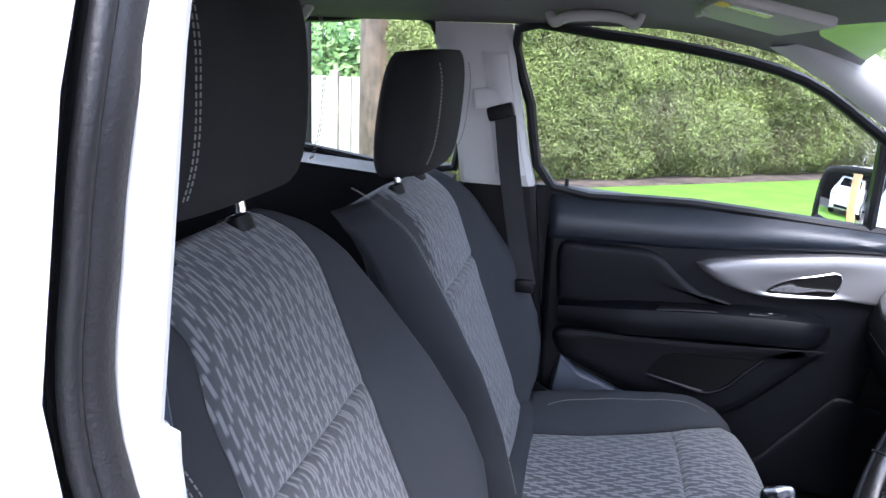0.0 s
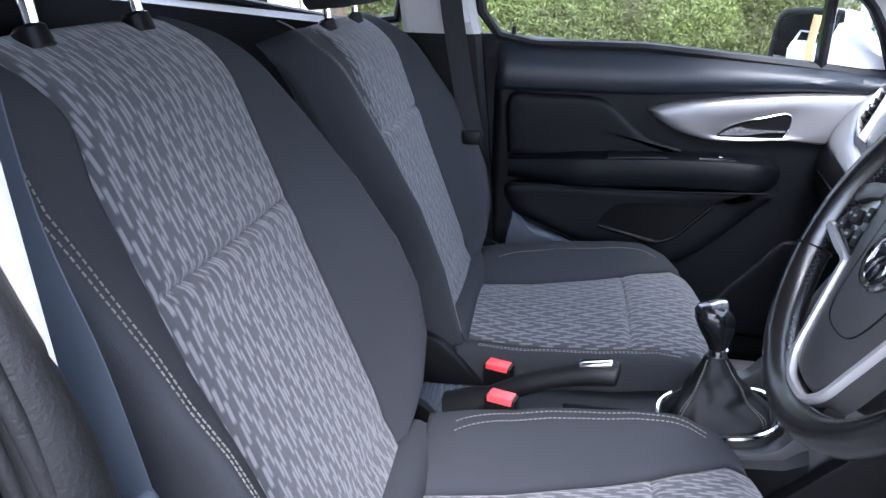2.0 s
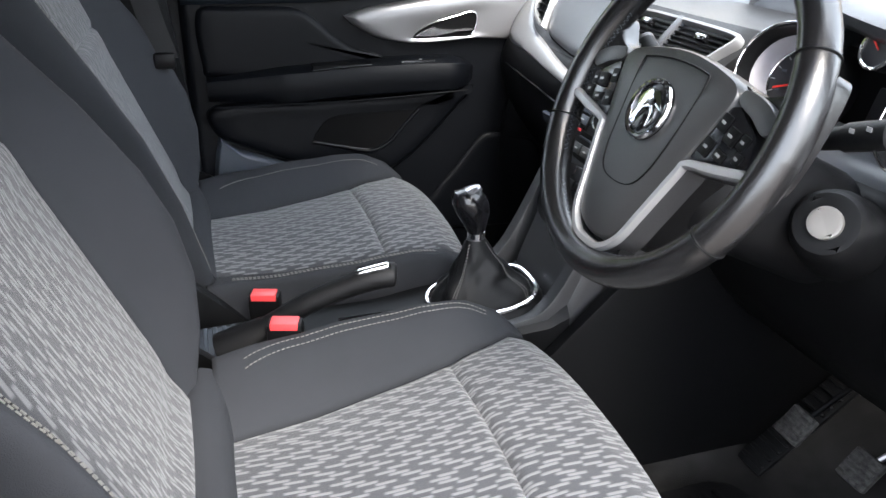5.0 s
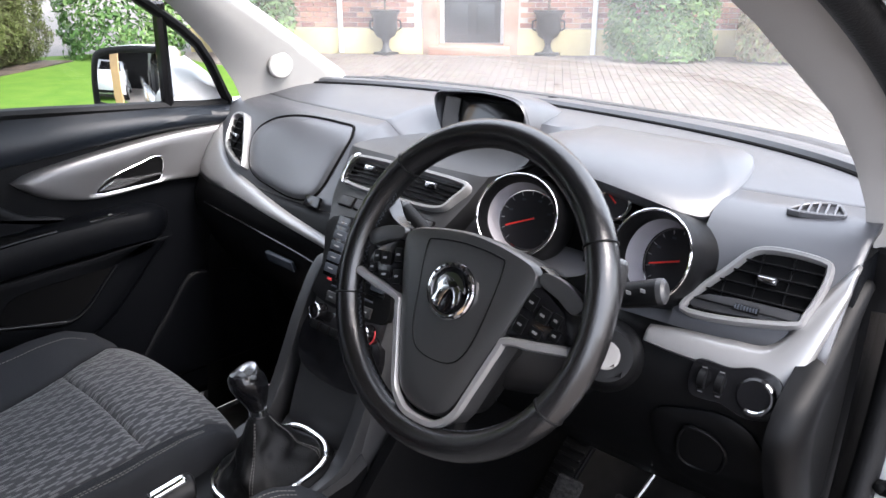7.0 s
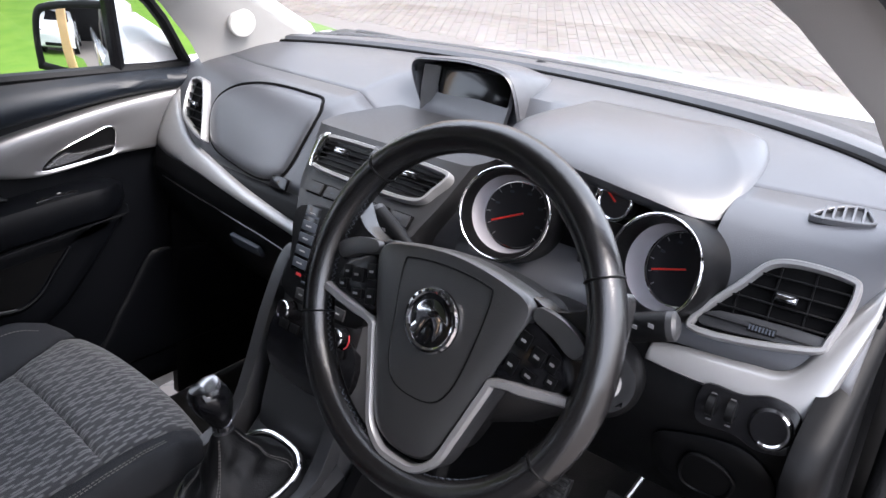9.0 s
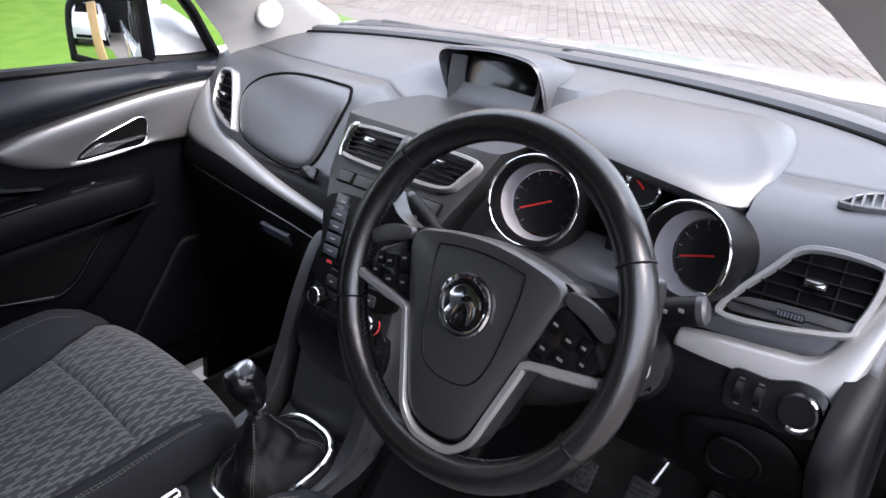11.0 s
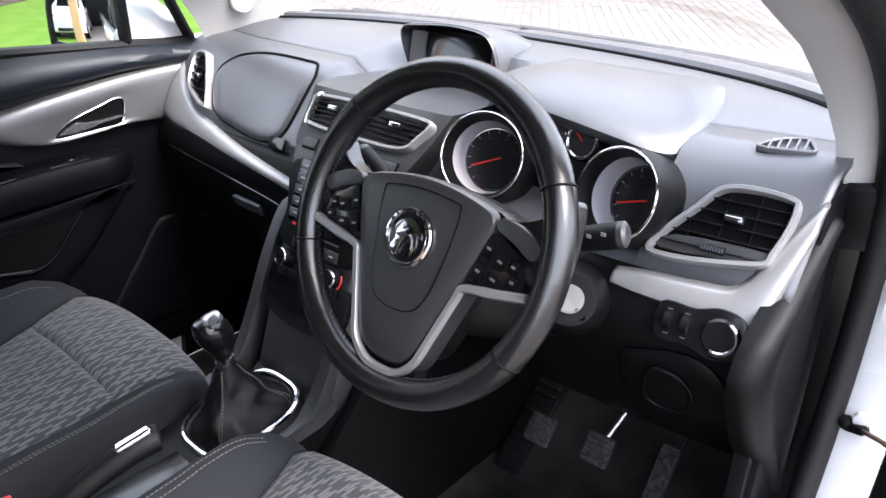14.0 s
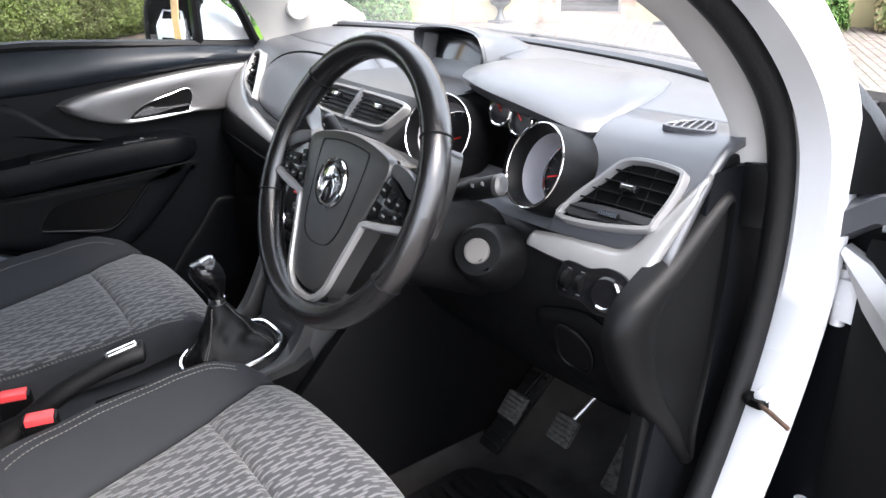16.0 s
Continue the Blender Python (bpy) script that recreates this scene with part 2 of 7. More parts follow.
def prism(pts, m, depth, bevel=0.0, seg=2):
    """A plate: outline pts (2D) in the plane of m, its front at local z = 0, its back at -depth."""
    bm = bmesh.new()
    front = bm.faces.new([bm.verts.new((p[0], p[1], 0)) for p in pts])
    ext = bmesh.ops.extrude_face_region(bm, geom=[front])
    bmesh.ops.translate(bm, verts=[v for v in ext["geom"] if isinstance(v, bmesh.types.BMVert)], vec=(0, 0, -depth))
    if bevel:
        bm.faces.ensure_lookup_table()
        edges = [e for e in bm.edges if all(abs(v.co.z) < 1e-7 for v in e.verts)]
        bmesh.ops.bevel(bm, geom=edges, offset=bevel, segments=seg, profile=0.6, affect="EDGES", clamp_overlap=True)
    return moved(bm, m)


def inset(pts, d):
    """The closed outline moved inwards by d (counter-clockwise or clockwise alike)."""
    pts = [Vector(p[:2]) for p in pts]
    n = len(pts)
    area = sum(pts[i].x * pts[(i + 1) % n].y - pts[(i + 1) % n].x * pts[i].y for i in range(n))
    s = 1 if area > 0 else -1
    out = []
    for i in range(n):
        t = (pts[(i + 1) % n] - pts[i - 1]).normalized()
        out.append(pts[i] + s * d * Vector((-t.y, t.x)))
    return out


def frame_plate(pts, width, m, depth, rise=0.0):
    """A trim ring: the band between an outline and its inset, with depth and a rounded front."""
    inner = inset(pts, width)
    mid1, mid2 = inset(pts, width * 0.25), inset(pts, width * 0.75)
    def ring(ps, z):
        return [m @ Vector((p[0], p[1], z)) for p in ps]
    rings = [ring(pts, -depth), ring(pts, 0), ring(mid1, rise), ring(mid2, rise), ring(inner, 0), ring(inner, -depth)]
    bm = loft(rings + [rings[0]], True, False)
    bmesh.ops.remove_doubles(bm, verts=bm.verts, dist=1e-6)
    return bm


def sheet(fn, us, vs, uv=None):
    """A grid of fn(u, v) over the two lists; uv(u, v) gives texture metres."""
    bm = bmesh.new()
    lay = bm.loops.layers.uv.new("UVMap") if uv else None
    g = [[bm.verts.new(fn(u, v)) for v in vs] for u in us]
    for i in range(len(us) - 1):
        for j in range(len(vs) - 1):
            f = bm.faces.new((g[i][j], g[i + 1][j], g[i + 1][j + 1], g[i][j + 1]))
            if lay:
                for lp, (a, b) in zip(f.loops, ((i, j), (i + 1, j), (i + 1, j + 1), (i, j + 1))):
                    lp[lay].uv = uv(us[a], vs[b])
    return bm


def lin(a, b, n):
    return [a + (b - a) * i / (n - 1) for i in range(n)]


def interp(x, xs, ys):
    return float(np.interp(x, xs, ys))


def solid(ob, t, offset=-1):
    s = ob.modifiers.new("thickness", "SOLIDIFY")
    s.thickness, s.offset = t, offset
    return ob


def basis(o, x, y):
    """A frame at o with local x along x, local y as near to y as it can be, z out of both."""
    x = Vector(x).normalized()
    z = x.cross(Vector(y)).normalized()
    y = z.cross(x)
    m = Matrix((x, y, z)).transposed().to_4x4()
    m.translation = Vector(o)
    return m


def stitches(path, parent, length=0.0045, gap=0.0022, r=0.0008, name="stitching", mat=None):
    """A row of thread dashes along a dense path, one mesh."""
    bm = bmesh.new()
    path = [Vector(p) for p in path]
    acc, k = 0.0, 0
    step = length + gap
    d = [0.0]
    for a, b in zip(path, path[1:]):
        d.append(d[-1] + (b - a).length)
    def at(s):
        i = int(np.searchsorted(d, s)) - 1
        i = min(max(i, 0), len(path) - 2)
        t = (s - d[i]) / max(d[i + 1] - d[i], 1e-9)
        return path[i].lerp(path[i + 1], t)
    s = 0.0
    while s + length < d[-1]:
        a, b = at(s), at(s + length)
        t = (b - a).normalized()
        o = t.orthogonal().normalized()
        q = t.cross(o)
        ra = [bm.verts.new(a + r * (o * x + q * y)) for x, y in ((1, 0), (0, 1), (-1, 0), (0, -1))]
        rb = [bm.verts.new(b + r * (o * x + q * y)) for x, y in ((1, 0), (0, 1), (-1, 0), (0, -1))]
        for i in range(4):
            bm.faces.new((ra[i], ra[(i + 1) % 4], rb[(i + 1) % 4], rb[i]))
        bm.faces.new(ra[::-1])
        bm.faces.new(rb)
        s += step
    return part(name, bm, mat or THREAD, parent, "pale grey decorative seam stitching", smooth=False)


# ---- the ground outside ----
def ground_material():
    m = material("block paving", (0.40, 0.31, 0.25), 0.85, vary=0.3, scale=6, bump=0.4, bump_scale=80)
    t = m.node_tree
    b = t.nodes["Principled BSDF"]
    br = t.nodes.new("ShaderNodeTexBrick")
    br.inputs["Scale"].default_value = 1.0
    br.inputs["Brick Width"].default_value, br.inputs["Row Height"].default_value = 0.2, 0.1
    br.inputs["Mortar Size"].default_value = 0.006
    br.inputs["Color1"].default_value, br.inputs["Color2"].default_value, br.inputs["Mortar"].default_value = (0.14, 0.118, 0.10, 1), (0.125, 0.107, 0.092, 1), (0.10, 0.087, 0.075, 1)
    co = t.nodes.new("ShaderNodeTexCoord")
    mp = t.nodes.new("ShaderNodeMapping")
    mp.inputs["Rotation"].default_value[2] = 0.6
    t.links.new(co.outputs["Object"], mp.inputs[0])
    t.links.new(mp.outputs[0], br.inputs["Vector"])
    mx = t.nodes.new("ShaderNodeMix")
    mx.data_type, mx.blend_type = "RGBA", "MULTIPLY"
    mx.inputs[0].default_value = 0.45
    old = b.inputs["Base Color"].links[0].from_socket
    t.links.new(br.outputs["Color"], mx.inputs[6])
    t.links.new(old, mx.inputs[7])
    br2 = t.nodes.new("ShaderNodeBrightContrast")
    br2.inputs[1].default_value = 0.05
    t.links.new(mx.outputs[2], br2.inputs[0])
    t.links.new(br2.outputs[0], b.inputs["Base Color"])
    return m


PAVING = ground_material()
bm = bmesh.new()
for ring in (((-600, -600), (600, -600), (600, 600), (-600, 600)),):
    bm.faces.new([bm.verts.new((x, y, 0)) for x, y in ring])
tagged(finish(bm, "ground", PAVING, smooth=False), "buff block-paved driveway", "driveway", kind="structure")

GRASS = material("lawn grass", (0.075, 0.155, 0.022), 0.95, vary=0.4, scale=30, bump=1.0, bump_scale=120, tint=(0.105, 0.185, 0.030), spec=0.1)
SOIL = material("bare soil", (0.085, 0.062, 0.045), 1.0, vary=0.5, scale=40, bump=1.0, bump_scale=60)


# ---- seats ----
def seat(name, label, centre, lean, dx, group):
    """A front seat: cushion and backrest of patterned inserts between plain bolsters, head restraint on two poles."""
    base = Vector((0.05, centre, 0.40))
    e = thing(name, label, "car seat", group, at=base)
    sink = 0.003 if centre < 0 else 0.012
    up, fw = Vector((-math.sin(lean), 0, math.cos(lean))), Vector((math.cos(lean), 0, math.sin(lean)))
    o = Vector((-0.222 + dx, centre, 0.749 - sink))
    inner = 1
    top_s = 0.572 if centre < 0 else 0.528

    def ins(s, k=1.0):
        """Half width of the patterned insert; on the door side of the driver's seat it narrows below the top seam."""
        if k * inner < 0:
            return interp(s, (-0.06, 0.0, 0.16, 0.25, 0.43, 0.49, 0.53, 0.565, 0.585), (0.146, 0.148, 0.155, 0.164, 0.161, 0.143, 0.146, 0.150, 0.125))
        return interp(s, (-0.06, 0.0, 0.1, 0.325, 0.45, 0.53, 0.565, 0.585), (0.146, 0.150, 0.154, 0.158, 0.166, 0.172, 0.160, 0.125))

    def wing(s, k):
        """Width of the bolster: towards the car's middle it curves in to the insert's foot."""
        if k * inner > 0:
            return interp(s, (-0.06, -0.045, -0.02, 0.02, 0.07, 0.13, 0.2, 0.3, 0.4, 0.48, 0.54, 0.585), (0.006, 0.022, 0.048, 0.076, 0.096, 0.106, 0.108, 0.098, 0.076, 0.050, 0.030, 0.012))
        return interp(s, (-0.10, 0.0, 0.12, 0.2, 0.3, 0.4, 0.495, 0.54, 0.585), (0.080, 0.086, 0.090, 0.093, 0.100, 0.112, 0.132, 0.072, 0.014))

    def half(s):
        return ins(s, -inner) + wing(s, -inner)

    def bolster(s, k):
        if k * inner > 0:
            return interp(s, (-0.06, -0.04, 0.0, 0.06, 0.13, 0.2, 0.3, 0.4, 0.48, 0.56), (0.002, 0.016, 0.044, 0.070, 0.082, 0.080, 0.064, 0.040, 0.020, 0.004))
        return interp(s, (-0.10, -0.02, 0.08, 0.2, 0.3, 0.4, 0.48, 0.56), (0.020, 0.032, 0.044, 0.046, 0.036, 0.022, 0.012, 0.003))

    def top_roll(s):
        return -0.055 * max(0, (s - top_s + 0.105) / 0.105) ** 2

    def back_pt(k, s, groove=0.0):
        """k: -1..1 across the insert, 1..2 over the bolster to its side."""
        a, b = ins(s, k), bolster(s, k)
        w = a + wing(s, k)
        if abs(k) <= 1:
            y, d = k * a, 0.008 * math.cos(k * math.pi / 2) + 0.004 * k * k - 0.006 * (abs(k) > 0.985)
            d -= 0.010 * max(0.0, 1 - abs(k) ** 8) * math.exp(-((s - 0.322) / 0.006) ** 2) + 0.004 * math.exp(-((s + 0.0) / 0.02) ** 2)
            d += 0.004 * max(0.0, 1 - abs(k) ** 6) * math.exp(-((s - 0.30) / 0.02) ** 2)
        else:
            q = abs(k) - 1
            y = math.copysign(a + (w - a) * min(1, math.sin(min(q * 1.1, 1) * math.pi / 2) * 1.0), k)
            d = b * (math.sin(min(q / 0.62, 1) * math.pi / 2) ** 1.3) if q < 0.62 else b - (b + 0.055) * (1 - math.cos((q - 0.62) / 0.38 * math.pi / 2))
            d -= 0.005 * (q < 0.03) + 0.0025 * math.exp(-((q - (0.66 if k * inner > 0 else 0.495)) / 0.02) ** 2)
        return o + up * s + fw * (d + top_roll(s) - groove) + Vector((0, y, 0))

    ss = lin(-0.06, top_s, 60)
    ss = sorted(ss + [0.310, 0.314, 0.318, 0.320, 0.322, 0.324, 0.326, 0.330, 0.334])
    ks = lin(-1, 1, 25)
    back = part("backrest", sheet(back_pt, ks, ss, lambda k, s: (k * ins(s, k), s)), CLOTH_IN, e, "grey and black zigzag-woven cloth")
    solid(back, 0.006, 0)
    for side, nm in ((-1, "backrest_bolster"), (1, "backrest_bolster")):
        bol = part(nm, sheet(back_pt, [side * q for q in lin(1.0, 2.0, 22)], ss), CLOTH, e, "plain dark grey cloth")
        solid(bol, 0.006, 0)
        if side * inner > 0:
            stitches([back_pt(side * 1.645, s, -0.0040) for s in lin(-0.045, 0.53, 110)], bol)
            stitches([back_pt(side * 1.675, s, -0.0040) for s in lin(-0.045, 0.53, 110)], bol)
        else:
            stitches([back_pt(side * 1.46, s, -0.0036) for s in lin(-0.04, 0.556, 100)], bol)
            stitches([back_pt(side * 1.55, s, -0.0036) for s in lin(-0.04, 0.556, 100)], bol)
            stitches([back_pt(side * 1.90, s, -0.0036) for s in lin(-0.04, 0.50, 90)], bol)
    # rear shell
    rings = []
    for s in lin(-0.10, top_s - 0.008, 16):
        w = (half(min(s, 0.57)) - 0.010) * interp(s, (0.3, top_s - 0.05, top_s), (1.0, 0.93, 0.72))
        dpt = interp(s, (-0.1, 0.3, 0.575), (0.085, 0.055, 0.025))
        f0 = -0.05 + top_roll(s)
        rings.append([o + up * s + fw * f + Vector((0, y, 0)) for y, f in ((-w, f0), (-w, f0 - dpt * 0.6), (-w * 0.85, f0 - dpt), (0, f0 - dpt * 1.1), (w * 0.85, f0 - dpt), (w, f0 - dpt * 0.6), (w, f0), (w * 0.5, f0 + 0.012), (-w * 0.5, f0 + 0.012))])
    part("backrest_shell", loft(rings), CLOTH, e, "plain dark grey cloth")

    # cushion
    def cz(x):
        return interp(x, (-0.24, -0.16, -0.05, 0.08, 0.18, 0.25, 0.285, 0.305, 0.316), (0.672, 0.670, 0.668, 0.677, 0.690, 0.688, 0.672, 0.635, 0.59))

    def cw(x):
        return interp(x, (-0.24, -0.1, 0.05, 0.2, 0.27, 0.316), (0.235, 0.25, 0.255, 0.252, 0.242, 0.225))

    def ci(x, k):
        if k * inner > 0:
            return interp(x, (-0.17, -0.05, 0.05, 0.14, 0.2, 0.26, 0.316), (0.088, 0.116, 0.140, 0.160, 0.180, 0.206, 0.215))
        return interp(x, (-0.17, 0.0, 0.14, 0.26, 0.316), (0.165, 0.176, 0.184, 0.196, 0.205))

    def cb(x):
        return interp(x, (-0.24, -0.12, 0.0, 0.12, 0.2, 0.26, 0.29, 0.316), (0.024, 0.046, 0.056, 0.052, 0.040, 0.018, 0.006, 0.0))

    def cush_pt(k, x, lift=0.0):
        a, w, b = ci(x, k), cw(x), cb(x) * (1.0 if k * inner > 0 else 0.45)
        if abs(k) <= 1:
            y, d = k * a, 0.012 * math.cos(k * math.pi / 2) - 0.006 * (abs(k) > 0.985)
            d -= 0.008 * max(0.0, 1 - abs(k) ** 8) * math.exp(-((x - 0.138) / 0.006) ** 2)
        else:
            q = abs(k) - 1
            y = math.copysign(a + (w - a) * min(1, math.sin(min(q * 1.15, 1) * math.pi / 2)), k)
            d = b * math.sin(min(q / 0.55, 1) * math.pi / 2) if q < 0.55 else b - (b + 0.10) * (1 - math.cos((q - 0.55) / 0.45 * math.pi / 2))
            d -= 0.005 * (q < 0.03)
        return Vector((x - 0.034 * abs(y / 0.25) ** 3 * max(0.0, (x - 0.05) / 0.26) ** 1.5, centre + y, cz(x) + d + lift))

    xs = sorted(lin(-0.17, 0.316, 60) + [0.128, 0.131, 0.134, 0.136, 0.138, 0.140, 0.142, 0.146])
    cush = part("seat_cushion", sheet(cush_pt, ks, xs, lambda k, x: (k * ci(x, k), x)), CLOTH_IN, e, "grey and black zigzag-woven cloth")
    solid(cush, 0.006, 0)
    part("cushion_rear_roll", loft([[Vector((-0.188 + 0.034 * math.cos(a), centre + y, 0.676 + 0.036 * math.sin(a))) for a in lin(0, 2 * math.pi, 19)[:-1]] for y in lin(-0.20, 0.20, 9)]), CLOTH, e)
    for side in (-1, 1):
        bol = part("cushion_bolster", sheet(cush_pt, [side * q for q in lin(1.0, 2.0, 22)], xs), CLOTH, e, "plain dark grey cloth")
        solid(bol, 0.006, 0)
        for k0 in ((1.42, 1.50) if side * centre < 0 else (1.36,)):
            stitches([cush_pt(side * (k0 - 0.42 * max(0, (abs(x - 0.04) - 0.10) / 0.17) ** 2), x, 0.0036) for x in lin(-0.13, 0.23, 80)], bol)
        stitches([cush_pt(side * 1.82, x, 0.0036) for x in lin(-0.16, 0.27, 80)], bol)
    part("cushion_front", loft([[Vector((x - 0.004 - 0.034 * abs(y / 0.25) ** 3, centre + y, z)) for y in lin(-0.22, 0.22, 11)] for x, z in ((0.313, 0.60), (0.30, 0.54), (0.27, 0.50), (0.24, 0.50))], closed=False), CLOTH, e)
    part("cushion_base", rbox((-0.22, centre - 0.235, 0.49), (0.275, centre + 0.235, 0.60), 0.03), DARK, e)
    for side in (-1, 1):
        v = side * 0.252
        part("side_valance", prism(smooth_path([(-0.26, 0.50), (0.22, 0.50), (0.26, 0.535), (0.16, 0.56), (-0.05, 0.585), (-0.14, 0.66), (-0.20, 0.715), (-0.29, 0.735), (-0.31, 0.66)], 4, True), basis((0, centre + v + side * 0.012, 0), (-side, 0, 0), (0, 0, 1)) @ Matrix.Diagonal((-side, 1, 1, 1)), 0.02, 0.006), DARK, e, "plastic seat side cover")
        part("seat_rail", rbox((-0.25, centre + side * 0.19 - 0.02, 0.36), (0.25, centre + side * 0.19 + 0.02, 0.49), 0.004), DARK, e)
        if side * centre > 0:
            yy = centre + side * 0.272
            part("recline_lever", loft([[Vector((x, yy + side * dy_, z + dz_)) for dy_, dz_ in ((-0.010, -0.010), (0.006, -0.009), (0.009, 0.0), (0.006, 0.009), (-0.010, 0.010))] for x, z in ((-0.30, 0.738), (-0.27, 0.722), (-0.24, 0.698), (-0.21, 0.676), (-0.15, 0.655))]), GREYPLASTIC, e, "blue-grey recline lever")
            part("recliner_cover", loft([[Vector((x, yy - side * 0.012 + side * dy_, z + dz_)) for dy_, dz_ in ((-0.010, -0.014), (0.004, -0.012), (0.006, 0.010), (-0.010, 0.014))] for x, z in ((-0.275, 0.742), (-0.24, 0.735), (-0.205, 0.712), (-0.175, 0.712), (-0.12, 0.68))]), DARK, e, "black recliner cover")
    # head restraint
    hl = lean - 0.26
    up2, fw2 = Vector((-math.sin(hl), 0, math.cos(hl))), Vector((math.cos(hl), 0, math.sin(hl)))
    foot = o + up * (top_s - 0.020) + fw * -0.036
    for side in (-1, 1):
        p0 = foot + Vector((0, side * 0.087, 0))
        part("headrest_post", tube([p0, p0 + up2 * 0.16], 0.0065, 12), CHROME, e, "chrome head restraint post")
        col = part("post_collar", moved(join(tube([(0, 0, -0.012), (0, 0, 0.006), (0, 0, 0.010)], [0.0165, 0.016, 0.011], 16)), Matrix.Translation(p0 + up * 0.015) @ Matrix.Rotation(-lean, 4, "Y")), DARK, e)
    hc = foot + up2 * (0.160 if centre < 0 else 0.148) + fw2 * 0.036
    rings = []
    for i in range(13):
        a = -math.pi / 2 + math.pi * i / 12
        zz, rr = math.copysign(abs(math.sin(a)) ** 0.85, a) * 0.108, abs(math.cos(a)) ** 0.55
        lean_f = 0.02 * (zz / 0.105)
        ring = []
        for j in range(40):
            b = 2 * math.pi * j / 40
            cy, cx = math.copysign(abs(math.cos(b)) ** 0.65, math.cos(b)), math.copysign(abs(math.sin(b)) ** 0.6, math.sin(b))
            wid = (0.160 if centre < 0 else 0.172) + 0.016 * (-zz / 0.105)
            ring.append(hc + up2 * zz + fw2 * (cx * 0.062 * (0.55 + 0.45 * rr) * (1 if rr > 0.05 else 0.2) + lean_f) * 1.0 + Vector((0, cy * wid * (0.62 + 0.38 * rr) * (1 if rr > 0.05 else 0.5), 0)))
        rings.append(ring)
    head = part("head_restraint", loft(rings), HEADCLOTH, e, "padded black cloth head restraint")
    for dy in (0.142, 0.149):
        for side in (-1, 1):
            stitches([hc + up2 * z + fw2 * (0.0625 - 0.022 * abs(z / 0.105) ** 3 + 0.02 * z / 0.105) + Vector((0, side * dy, 0)) for z in lin(-0.085, 0.085, 30)], head)
    return e


seat("driver_car_seat", "dark grey cloth front seat with zigzag-patterned centre panels", -0.358, math.radians(22.8), 0.0, "front seats")
seat("passenger_car_seat", "dark grey cloth seat with zigzag-patterned panels beside the closed door", 0.342, math.radians(20.8), 0.016, "front seats")


# ---- steering wheel ----
WC, WA = Vector((0.3114, -0.356, 1.0703)), radians(25.25)
# local: x to the driver's right, y up in the wheel's plane, z to the driver
WM = basis(WC, (0, -1, 0), (math.sin(WA), 0, math.cos(WA)))


